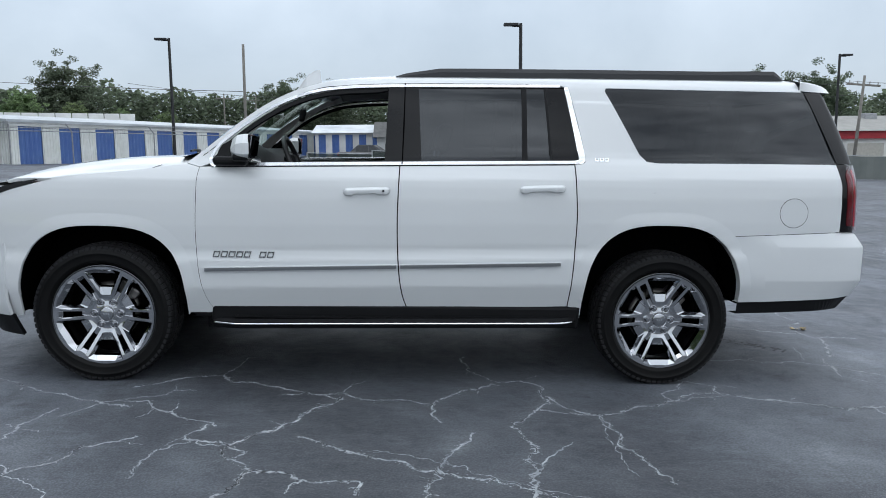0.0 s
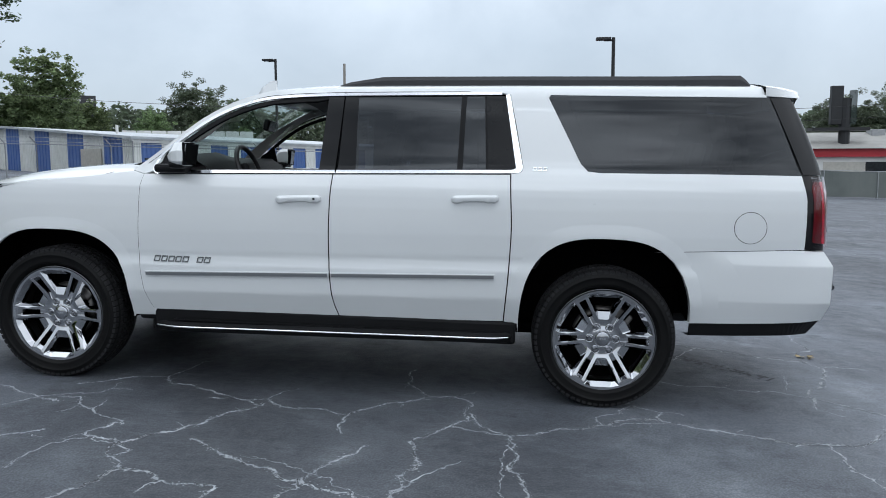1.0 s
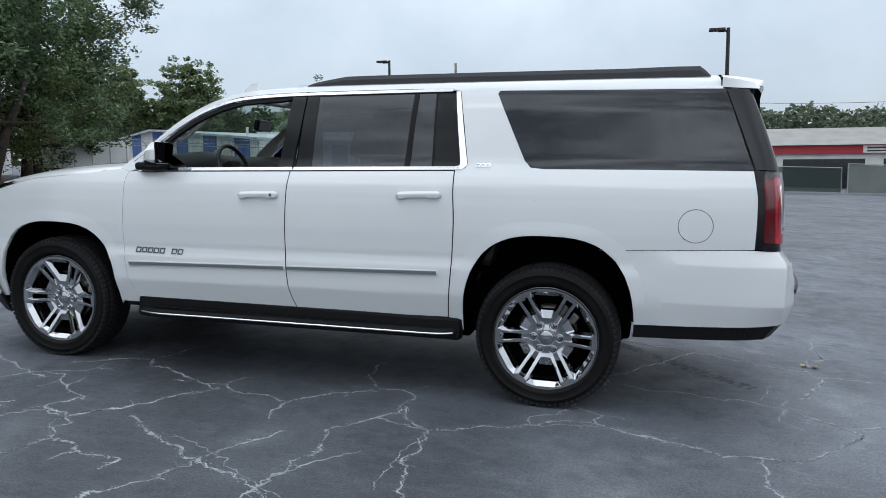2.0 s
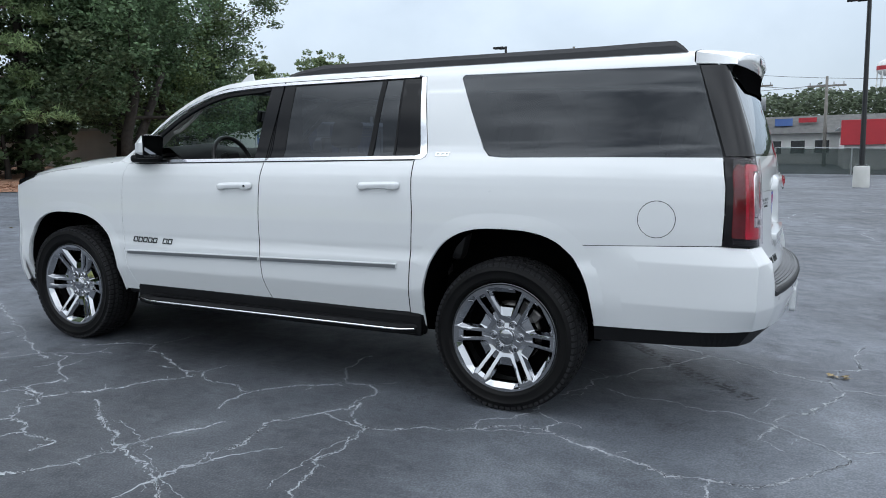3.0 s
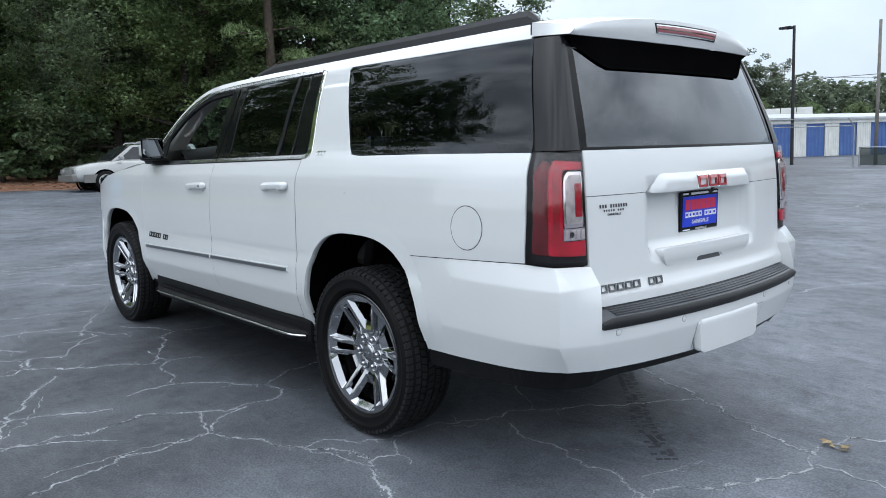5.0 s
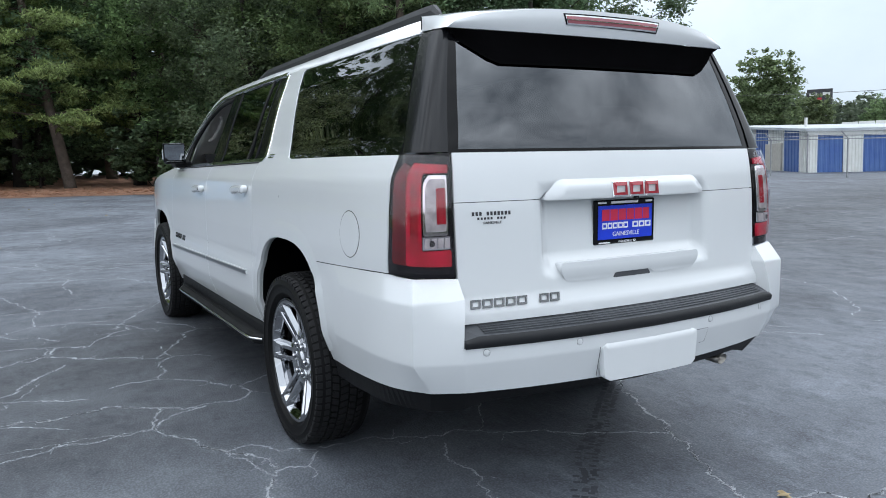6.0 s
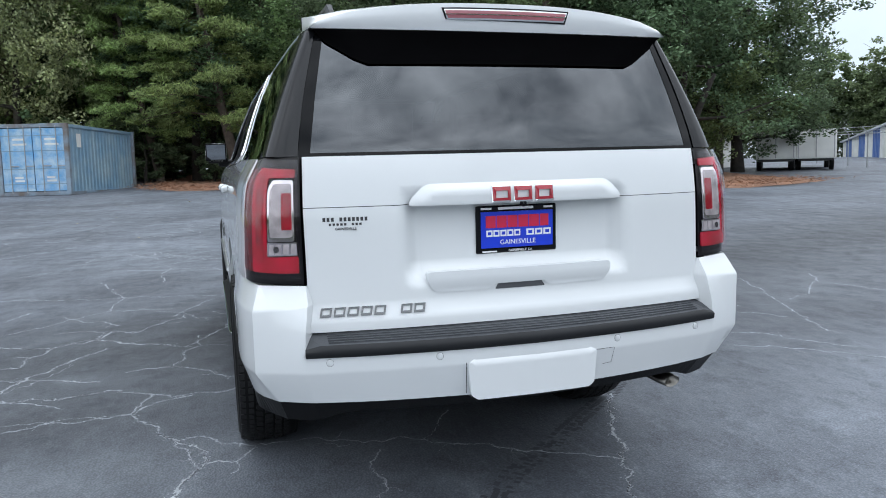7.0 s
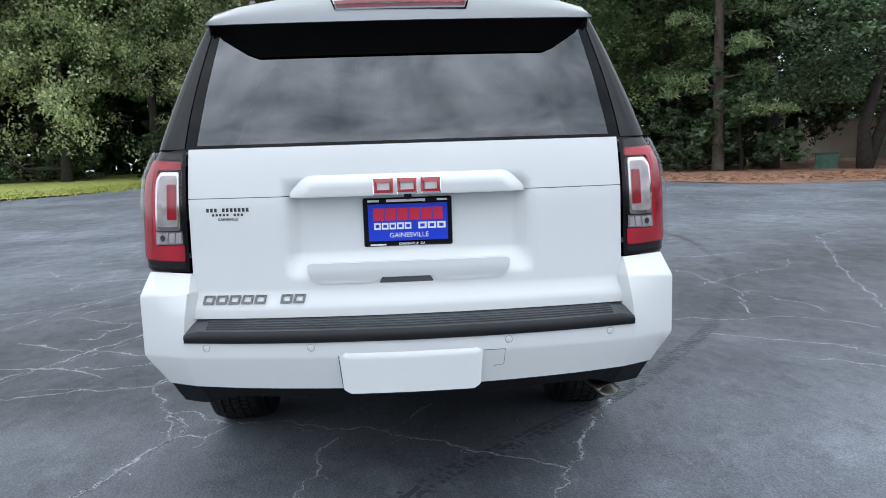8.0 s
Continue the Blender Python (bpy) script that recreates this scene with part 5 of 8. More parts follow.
for k in range(5):
    bm = bmesh.new()
    for a, b in zip(np.linspace(-0.70, 0.70, 15)[:-1], np.linspace(-0.70, 0.70, 15)[1:]):
        t = 0.30 + 0.13 * k
        zr = 0.7852 - 0.0345 * t
        pa = [(tail_x(y, 0.77) - 0.02) + (TAIL_BAND(abs(y)) - tail_x(y, 0.77) + 0.02) * t for y in (a, b)]
        q = [bm.verts.new(p) for p in ((pa[0], a, zr), (pa[0] + 0.006, a, zr), (pa[1] + 0.006, b, zr), (pa[1], b, zr), (pa[0], a, zr - 0.006), (pa[0] + 0.006, a, zr - 0.006), (pa[1] + 0.006, b, zr - 0.006), (pa[1], b, zr - 0.006))]
        bm.faces.new(q[:4])
        bm.faces.new((q[0], q[3], q[7], q[4]))
        bm.faces.new((q[1], q[2], q[6], q[5]))
    part("pad_rib", bm, STEP_PLASTIC, step_pad)


# hitch cover, hatch mark, sensors, tailpipe
def tail_band(y, z):
    return (TAIL_BAND(abs(y)) - 0.30 * max(0.0, 0.655 - z), y, z)


def hitch_surf(y, z):
    return (TAIL_BAND(abs(y)) + 0.009 - 0.012 * sstep(0.664, 0.674, z), y, z)


hc = [(-0.248, 0.655), (-0.225, 0.672), (0.208, 0.672), (0.232, 0.660), (0.222, 0.545), (0.20, 0.530), (-0.215, 0.530), (-0.238, 0.545)]
part("hitch_cover", sheet("hitch_cover", rounded(hc, 0.006, 2), hitch_surf, 0.03, 0.03), PAINT, bumper, "white hitch cover panel")
part("hatch_gap", sheet("hatch_gap", ribbon([(-0.252, 0.660), (-0.244, 0.545), (-0.222, 0.526)], -0.0015, 0.0015), tail_band, 0.2, 0, 0.0012), STEP_PLASTIC, bumper)
part("hatch_gap", sheet("hatch_gap", ribbon([(0.235, 0.658), (0.31, 0.658), (0.305, 0.60), (0.27, 0.597)], -0.001, 0.001), tail_band, 0.2, 0, 0.0010), STEP_PLASTIC, bumper)
for y in (-0.700, -0.342, 0.322, 0.684):
    p = Vector((TAIL_BAND(abs(y)), y, 0.690))
    n = Vector((1.0, -(TAIL_BAND(abs(y + 0.01)) - TAIL_BAND(abs(y - 0.01))) / 0.02, 0)).normalized()
    m = Matrix.Translation(p) @ n.to_track_quat("Z", "Y").to_matrix().to_4x4()
    bm = lathe(bmesh.new(), [(0.001, 0.0009), (0.0110, 0.0009), (0.0116, 0.0004), (0.0117, -0.004)], m, 20)
    s = part("parking_sensor", bm, PAINT, bumper, "", True)
    bm = lathe(bmesh.new(), [(0.0118, 0.0006), (0.0126, 0.0007), (0.0126, -0.004)], m, 20)
    part("sensor_ring", bm, STEP_PLASTIC, s)
EXHAUST = surface("tailpipe_steel", (0.30, 0.285, 0.26), 0.34, 1.0, col2=(0.16, 0.15, 0.135), var=0.1, scale=20)
bm = bmesh.new()
m = Matrix.Translation((0.945, 0.715, 0.412)) @ pose(0, 0, 0, 0, 97, 14) @ Matrix.Diagonal((0.68, 1.25, 1.0, 1.0))
lathe(bm, [(0.036, -0.13), (0.037, 0.10), (0.035, 0.135), (0.032, 0.135), (0.032, -0.1), (0.001, -0.1)], m, 28)
part("tailpipe", bm, EXHAUST, suv, "brushed steel tailpipe", True)

# roof rails, fin
for sg in (-1, 1):
    bm = bmesh.new()
    rows = []
    for x, h, w in ((-1.63, 0.004, 0.006), (-1.56, 0.022, 0.014), (-1.36, 0.050, 0.018), (-1.15, 0.051, 0.018), (-0.5, 0.051, 0.018), (0.35, 0.051, 0.018), (0.62, 0.056, 0.019), (0.755, 0.056, 0.018), (0.79, 0.030, 0.014), (0.815, 0.004, 0.006)):
        y = 0.580 - 0.010 * sstep(0.3, 0.8, x)
        z = roof_surf(x, y)[2] - 0.010
        rows.append([bm.verts.new((x, sg * (y + oy), z + oz)) for oy, oz in ((w, 0), (w, h * 0.75), (w * 0.5, h + 0.010), (-w * 0.5, h + 0.010), (-w, h * 0.75), (-w, 0))])
    for a, b in zip(rows, rows[1:]):
        for k in range(5):
            bm.faces.new((a[k], a[k + 1], b[k + 1], b[k]))
    bm.faces.new(rows[0])
    bm.faces.new(rows[-1][::-1])
    part("roof_rail", bm, RAIL_BLACK, suv, "black roof rail")
bm = bmesh.new()
FIN_Y = -0.35
zf = roof_surf(-2.14, FIN_Y)[2]
fin = [[bm.verts.new((x, FIN_Y + y, z)) for y in (-w, w)] for x, z, w in ((-2.275, zf - 0.055, 0.004), (-2.205, zf + 0.045, 0.010), (-2.155, zf + 0.083, 0.006), (-2.118, zf + 0.090, 0.004), (-2.110, zf - 0.005, 0.026), (-2.20, zf - 0.04, 0.028))]
bm.faces.new([f[0] for f in fin])
bm.faces.new([f[1] for f in fin][::-1])
for a, b in zip(fin, fin[1:] + fin[:1]):
    bm.faces.new((a[0], b[0], b[1], a[1]))
part("antenna_fin", bm, PAINT, suv)

# door mirrors
for sg in (-1, 1):
    bm = bmesh.new()
    rows = []
    for x, w0, w1, z0, z1 in ((-2.550, 0.940, 1.000, 1.350, 1.400), (-2.540, 0.920, 1.028, 1.332, 1.424), (-2.510, 0.908, 1.052, 1.320, 1.446), (-2.470, 0.905, 1.062, 1.316, 1.454), (-2.435, 0.905, 1.062, 1.318, 1.454)):
        c = 0.025
        rows.append([bm.verts.new((x, sg * y, z)) for y, z in ((w0 + c, z0), (w1 - c, z0), (w1, z0 + c), (w1, z1 - 2 * c), (w1 - 2 * c, z1), (w0 + c, z1), (w0, z1 - c), (w0, z0 + c))])
    for a, b in zip(rows, rows[1:]):
        for k in range(8):
            bm.faces.new((a[k], a[(k + 1) % 8], b[(k + 1) % 8], b[k]))
    bm.faces.new(rows[0])
    bm.faces.new(rows[-1][::-1])
    mir = part("door_mirror", bm, PAINT, suv, "white door mirror with black base")
    span = lambda a, b: (min(sg * a, sg * b), max(sg * a, sg * b))
    part("mirror_base", boxes((-2.535, -2.440, *span(0.895, 1.046), 1.300, 1.345), bevel=0.02), BLACK_PLASTIC, mir)
    part("mirror_foot", boxes((-2.66, -2.47, *span(0.85, 0.97), 1.272, 1.325), bevel=0.02), BLACK_PLASTIC, mir)
    part("mirror_bezel", boxes((-2.439, -2.429, *span(0.907, 1.060), 1.320, 1.452), bevel=0.003), BLACK_GLOSS, mir)
    mg = part("mirror_glass", boxes((-0.002, 0.002, -0.068, 0.068, 1.329, 1.444)), MIRROR, mir)
    mg.matrix_basis = Matrix.Translation((-2.419, sg * 0.984, 0)) @ Matrix.Translation((0, 0, 1.38)) @ pose(0, 0, 0, 0, 8, 7 * sg) @ Matrix.Translation((0, 0, -1.38))
    corner_patch = [(-2.650, 1.318), (-2.598, 1.395), (-2.50, 1.470), (-2.485, 1.322)]
    part("mirror_patch", sheet("mirror_patch", corner_patch, side(sg), 0.06, 0.01, -0.004), BLACK_PLASTIC, mir)

# ---- cabin ----
part("cabin_floor", boxes((-2.6, -0.58, -0.85, 0.85, 0.45, 0.50), (-0.58, 1.0, -0.58, 0.58, 0.45, 0.50)), INTERIOR, suv)
part("headliner", sheet("headliner", [(-2.05, -0.60), (0.80, -0.60), (0.80, 0.60), (-2.05, 0.60)], lambda x, y: (x, y, roof_surf(x, y)[2] - 0.055), 0.2, 0), HEADLINER, suv)
bm = bmesh.new()
rows = []
for y in np.linspace(-0.75, 0.75, 13):
    hump = 0.035 * math.exp(-((y + 0.38) / 0.20) ** 2)
    rows.append([bm.verts.new((x, y, z)) for x, z in ((-2.90, 1.310), (-2.70, 1.365 + hump * 0.6), (-2.52, 1.368 + hump), (-2.43, 1.31 + hump), (-2.40, 1.15), (-2.43, 0.80))])
for a, b in zip(rows, rows[1:]):
    for k in range(5):
        bm.faces.new((a[k], a[k + 1], b[k + 1], b[k]))
part("dashboard", bm, INTERIOR, suv, "", True)
sw = Matrix.Translation((-2.27, -0.40, 1.27)) @ pose(0, 0, 0, 0, 68, 0)
bm = bmesh.new()
ring = [(0.185 + 0.016 * math.cos(t), 0.016 * math.sin(t)) for t in np.linspace(0, 2 * math.pi, 9)[:-1]]
lathe(bm, ring, sw, 40, True)
wheel_rim = part("steering_wheel", bm, LEATHER, suv, "black leather steering wheel", True)
bm = bmesh.new()
box(bm, -0.075, 0.075, -0.075, 0.075, -0.05, 0.02, 0.02, sw)
box(bm, -0.02, 0.02, -0.18, 0.18, -0.02, 0.0, 0.006, sw)
box(bm, 0.0, 0.17, -0.025, 0.025, -0.02, 0.0, 0.006, sw)
part("wheel_spokes", bm, INTERIOR, wheel_rim)


def seat(x, y, w):
    s = part("seat_cushion", boxes((x - 0.27, x + 0.24, y - w / 2, y + w / 2, 0.62, 0.78), bevel=0.05), LEATHER, suv)
    bm = bmesh.new()
    box(bm, -0.07, 0.07, -w / 2, w / 2, 0, 0.62, 0.05, Matrix.Translation((x + 0.25, y, 0.74)) @ pose(0, 0, 0, 0, 14, 0))
    part("seat_back", bm, LEATHER, s)
    for dy in ((0,) if w < 0.7 else (-0.38, 0.38)):
        bm = bmesh.new()
        box(bm, -0.045, 0.045, -0.13, 0.13, 0.66, 0.84, 0.035, Matrix.Translation((x + 0.25, y + dy, 0.74)) @ pose(0, 0, 0, 0, 14, 0))
        part("headrest", bm, LEATHER, s)
        for k in (-0.05, 0.05):
            part("headrest_post", tube(bmesh.new(), [(x + 0.40, y + dy + k, 1.33), (x + 0.42, y + dy + k, 1.42)], 0.007, 6), CHROME, s)


for y in (-0.40, 0.40):
    seat(-1.75, y, 0.54)
    seat(-0.70, y, 0.52)
seat(0.30, 0.0, 1.04)
part("centre_console", boxes((-2.25, -1.45, -0.13, 0.13, 0.5, 0.98), bevel=0.03), INTERIOR, suv)
bm = bmesh.new()
box(bm, -0.02, 0.02, -0.13, 0.13, -0.04, 0.04, 0.014, Matrix.Translation((-2.28, 0.0, 1.60)) @ pose(0, 0, 0, 0, 12, 8))
rv = part("interior_mirror", bm, BLACK_PLASTIC, suv)
bm = bmesh.new()
box(bm, 0.0205, 0.022, -0.12, 0.12, -0.033, 0.033, 0, Matrix.Translation((-2.28, 0.0, 1.60)) @ pose(0, 0, 0, 0, 12, 8))
part("mirror_face", bm, BLACK_GLOSS, rv)
for sg in (-1, 1):
    part("pillar_trim", sheet("pillar_trim", [(sg * 0.86, 0.02), (sg * 1.05, 0.02), (sg * 1.05, 1.0), (sg * 0.86, 1.0)], screen, 0.08, 0.0, -0.030), PILLAR_TRIM, suv)
    grip = [(-2.52, sg * 0.705, 1.47), (-2.47, sg * 0.675, 1.50), (-2.34, sg * 0.645, 1.61), (-2.30, sg * 0.665, 1.65)]
    part("grab_handle", tube(bmesh.new(), smooth_line(grip, 4), 0.014, 8), PILLAR_TRIM, suv, "", True)
    part("door_card", sheet("door_card", [(-2.6, 0.5), (-0.60, 0.52), (-0.60, 1.06), (0.9, 1.08), (0.9, 1.33), (-2.6, 1.25)], side(sg), 0.3, 0, -0.06), INTERIOR, suv)
    part("belt_post", boxes((-1.66, -1.50, min(sg * 0.62, sg * 0.68), max(sg * 0.62, sg * 0.68), 1.1, 1.75), bevel=0.02), INTERIOR, suv)


# ---- ground: one sheet, dense round the vehicle, out to the horizon ----
def spaced(lo, hi, step):
    a = list(np.arange(lo, hi + step / 2, step))
    near, far = [], []
    s, x = step, lo
    while x > -2500:
        s *= 1.2
        x -= s
        near.append(x)
    s, x = step, a[-1]
    while x < 2500:
        s *= 1.2
        x += s
        far.append(x)
    return np.array(near[::-1] + a + far)


CRACKS = []
rng = np.random.default_rng(7)


def crack(*pts, w=1.0, step=0.011, twigs=0.010):
    """A ragged crack through the given places, its weight w, a few short twigs leaving it."""
    def wander(P, amp):
        P = [np.array(p, float) for p in P]
        while max(np.linalg.norm(b - a) for a, b in zip(P, P[1:])) > step:
            Q = [P[0]]
            for a, b in zip(P, P[1:]):
                d = b - a
                L = np.linalg.norm(d)
                if L > step:
                    nrm = np.array((-d[1], d[0])) / L
                    Q.append((a + b) / 2 + nrm * rng.normal() * min(0.016, amp * L))
                Q.append(b)
            P = Q
        return P
    main = wander(pts, 0.13)
    CRACKS.append((main, w))
    for _ in range(int(len(main) * twigs + 0.5)):
        i = rng.integers(1, max(2, len(main) - 2))
        if i + 1 >= len(main):
            continue
        d = main[i + 1] - main[i - 1]
        ang = math.atan2(d[1], d[0]) + rng.choice((-1, 1)) * rng.uniform(0.4, 1.1)
        L = rng.uniform(0.04, 0.14)
        CRACKS.append((wander([main[i], main[i] + L * np.array((math.cos(ang), math.sin(ang)))], 0.18), 0.42 * w))


# beside the vehicle
crack((-4.94, -0.46), (-4.20, -0.82), (-3.82, -0.99), (-3.64, -1.11), (-3.48, -1.20), (-3.22, -1.31), (-3.06, -1.38), (-2.99, -1.40), w=0.85)
crack((-3.86, -1.05), (-3.97, -1.28), (-3.97, -1.54), (-4.10, -1.77), (-4.11, -2.21), w=0.6)
crack((-3.29, -1.56), (-3.20, -1.40), (-3.16, -1.33), (-2.94, -1.25), (-2.84, -1.13), (-2.72, -1.14), w=0.6)
crack((-3.06, -1.33), (-2.94, -1.31), (-2.88, -1.43), (-2.76, -1.48), (-2.70, -1.56), (-2.61, -1.60), (-2.48, -1.68), w=0.8)
crack((-2.92, -1.57), (-2.87, -1.44), w=0.5)
crack((-2.76, -1.48), (-2.75, -1.41), (-2.77, -1.32), w=0.5)
crack((-2.53, -1.66), (-2.54, -1.74), (-2.60, -1.80), (-2.58, -1.86), (-2.47, -1.89), (-2.38, -1.93), w=0.85)
crack((-2.60, -1.82), (-2.66, -1.93), w=0.5)
crack((-3.10, -1.09), (-2.97, -1.01), (-2.79, -0.88), (-2.64, -0.84), (-2.59, -0.95), (-2.36, -1.03), (-2.18, -1.13), (-2.04, -1.20), (-1.89, -1.17), (-1.85, -1.22), (-1.60, -1.28), (-1.40, -1.35), w=0.85)
crack((-2.64, -0.84), (-2.61, -0.69), (-2.57, -0.45), w=0.45)
crack((-1.89, -1.17), (-1.86, -1.05), (-1.78, -0.93), w=0.45)
crack((-2.24, -1.19), (-2.11, -1.16), w=0.5)
crack((-1.90, -1.23), (-1.93, -1.34), (-2.08, -1.51), (-2.13, -1.64), (-2.25, -1.77), (-2.34, -1.89), (-2.38, -1.97), (-2.31, -2.09), (-2.20, -2.20), w=1.15)
crack((-2.20, -2.20), (-2.27, -2.37), (-2.36, -2.55), (-2.52, -2.75), w=0.95)
crack((-2.20, -2.20), (-2.04, -2.24), (-1.93, -2.32), (-1.82, -2.30), (-1.72, -2.34), (-1.74, -2.44), w=0.95)
crack((-1.97, -2.29), (-2.03, -2.42), w=0.6)
crack((-2.40, -1.93), (-2.54, -1.86), (-2.65, -1.97), (-2.71, -2.10), (-2.70, -2.28), w=0.6)
crack((-2.36, -1.95), (-2.28, -2.00), (-2.31, -2.07), w=0.7)
crack((-3.46, -1.92), (-3.42, -1.76), (-3.41, -1.62), (-3.36, -1.43), w=0.8)
crack((-3.40, -1.74), (-3.30, -1.77), w=0.5)
crack((-3.34, -2.32), (-3.18, -2.18), (-3.05, -2.08), (-3.02, -1.94), (-2.88, -1.87), (-2.82, -1.81), w=0.85)
crack((-2.91, -1.89), (-2.76, -1.92), w=0.5)
crack((-2.06, -1.82), (-1.91, -1.92), (-1.78, -2.01), (-1.61, -2.10), (-1.42, -2.20), (-1.29, -2.27), (-1.06, -2.35), (-1.00, -2.39), (-0.86, -2.51), (-0.72, -2.56), w=1.25)
crack((-1.20, -1.75), (-1.33, -2.04), (-1.41, -2.20), (-1.46, -2.46), (-1.55, -2.58), (-1.72, -2.86), w=0.95)
crack((-1.39, -1.37), (-1.31, -1.24), (-1.18, -1.10), (-1.02, -0.97), (-0.87, -0.93), (-0.76, -0.98), (-0.73, -1.08), (-0.74, -1.26), (-0.83, -1.44), (-0.92, -1.57), (-1.00, -1.68), (-0.95, -1.80), (-0.92, -1.97), (-0.99, -2.09), (-0.95, -2.22), (-1.00, -2.38), w=1.0)
crack((-1.14, -0.40), (-1.17, -0.51), (-1.11, -0.75), (-0.99, -0.95), w=0.6)
crack((-0.87, -0.93), (-0.72, -0.80), w=0.45)
crack((-1.39, -1.37), (-1.40, -1.53), (-1.36, -1.63), w=0.6)
crack((-0.74, -1.21), (-0.68, -1.38), (-0.59, -1.47), (-0.50, -1.51), w=0.85)
crack((-0.81, -1.42), (-0.72, -1.46), (-0.50, -1.51), w=0.6)
crack((-0.50, -1.51), (-0.36, -1.44), (-0.16, -1.36), (-0.02, -1.27), (0.07, -1.18), (0.22, -1.14), (0.31, -1.14), w=1.0)
crack((0.31, -1.14), (0.42, -1.19), (0.55, -1.25), (0.72, -1.29), (0.93, -1.41), w=1.3)
crack((0.93, -1.41), (1.10, -1.35), (1.23, -1.35), (1.35, -1.29), (1.45, -1.15), (1.59, -0.97), (1.65, -0.86), (1.60, -0.78), w=0.9)
crack((-0.06, -1.29), (0.20, -1.20), (0.36, -1.15), w=0.6)
crack((-0.02, -1.27), (-0.04, -1.16), (0.10, -1.00), (0.18, -0.91), w=0.75)
crack((0.31, -1.14), (0.33, -1.00), (0.20, -0.90), w=0.7)
crack((0.33, -1.00), (0.46, -1.03), w=0.5)
crack((-0.50, -1.52), (-0.48, -1.62), (-0.49, -1.85), (-0.51, -1.96), (-0.46, -2.02), (-0.42, -2.18), (-0.38, -2.34), w=0.75)
crack((1.10, -1.36), (1.11, -1.50), (1.07, -1.70), (1.14, -1.90), w=0.7)
# behind the tail
crack((1.26, -0.79), (1.28, -0.68), (1.35, -0.53), (1.35, -0.41), (1.49, -0.21), (1.62, 0.06), (1.66, 0.20), (1.60, 0.32), (1.59, 0.43), (1.64, 0.57), (1.76, 0.80), (1.78, 1.12), (1.83, 1.38), w=0.85)
crack((1.66, 0.23), (1.75, 0.26), (1.95, 0.20), w=0.6)
crack((0.42, -0.36), (0.62, -0.44), (0.81, -0.42), (0.95, -0.46), (1.08, -0.45), (1.18, -0.48), (1.34, -0.58), w=0.6)
crack((1.35, -0.58), (1.46, -0.67), (1.57, -0.78), (1.72, -0.74), (1.88, -0.62), w=0.65)
crack((1.22, -0.40), (1.31, -0.07), w=0.45)
crack((1.26, -0.79), (1.38, -0.88), w=0.5)
crack((0.15, -0.89), (0.17, -0.62), (0.28, -0.44), (0.38, -0.13), (0.49, 0.02), (0.67, 0.30), (0.81, 0.52), (0.89, 0.63), w=0.6)
crack((0.25, -0.63), (0.31, -0.48), w=0.4)
crack((0.38, -0.13), (0.25, -0.04), (0.02, 0.10), w=0.5)
crack((0.09, 1.03), (0.39, 0.86), (0.70, 0.72), (0.90, 0.64), (1.14, 0.51), (1.45, 0.39), (1.62, 0.34), w=0.95)
# beyond the far flank
crack((-1.13, 2.07), (-0.83, 2.49), (-0.72, 2.73), (-0.51, 2.80), (-0.20, 3.05), w=0.7)
crack((-0.52, 2.33), (-0.41, 2.48), (-0.24, 2.72), (0.10, 3.02), w=0.7)
crack((-1.58, 1.97), (-1.45, 2.47), (-1.52, 2.77), (-1.27, 3.14), (-1.07, 3.26), w=0.6)
crack((-2.47, 3.00), (-2.26, 2.80), (-1.84, 2.66), (-1.65, 2.61), w=0.75)
crack((-5.62, 5.41), (-3.53, 4.40), (-2.77, 4.11), (-1.73, 3.70), (-0.60, 3.20), w=0.8)
# beyond the first line of cracks, away from the vehicle
crack((-2.18, -3.24), (-2.45, -3.10), (-2.86, -3.00), (-3.19, -2.83), (-3.70, -2.64), w=0.9)
crack((-0.71, -2.48), (-1.16, -2.27), (-1.43, -2.08), (-1.69, -1.98), w=0.5)
crack((-0.52, -2.26), (-0.54, -1.95), (-0.52, -1.60), w=0.45)
crack((-4.11, -2.21), (-4.40, -2.90), (-4.30, -3.60), w=0.7)
crack((-5.99, -2.22), (-5.83, -1.68), (-5.80, -1.11), (-5.21, -0.78), (-4.94, -0.46), w=0.8)
crack((-7.75, -2.24), (-6.85, -1.76), (-7.46, -1.14), (-7.57, -0.63), w=0.8)
for _ in range(70):  # the rest of the lot, farther off
    a = rng.uniform(0, 2 * math.pi)
    c = np.array((rng.uniform(-26, 12), rng.uniform(-10, 32)))
    if -5.0 < c[0] < 4.0 and -5.5 < c[1] < 3.5:
        continue
    h = rng.uniform(0, math.pi)
    pts = [c]
    for k in range(rng.integers(3, 8)):
        h += rng.normal() * 0.6
        pts.append(pts[-1] + rng.uniform(0.4, 1.1) * np.array((math.cos(h), math.sin(h))))
    crack(*[tuple(p) for p in pts], w=rng.uniform(0.6, 1.0), step=0.03)

for count, x0, x1, y0, y1 in ((42, -13.0, -4.6, -9.5, -1.2), (26, -4.0, 2.2, -8.5, -3.6), (16, -9.0, 2.5, 2.0, 7.5)):  # finer cracks round about
    for _ in range(count):
        c = np.array((rng.uniform(x0, x1), rng.uniform(y0, y1)))
        h = rng.choice((0.25, 1.7)) + rng.normal() * 0.45
        pts = [c]
        for k in range(rng.integers(2, 6)):
            h += rng.normal() * 0.45
            pts.append(pts[-1] + rng.uniform(0.25, 0.7) * np.array((math.cos(h), math.sin(h))))
        crack(*[tuple(p) for p in pts], w=rng.uniform(0.6, 1.0), step=0.03)

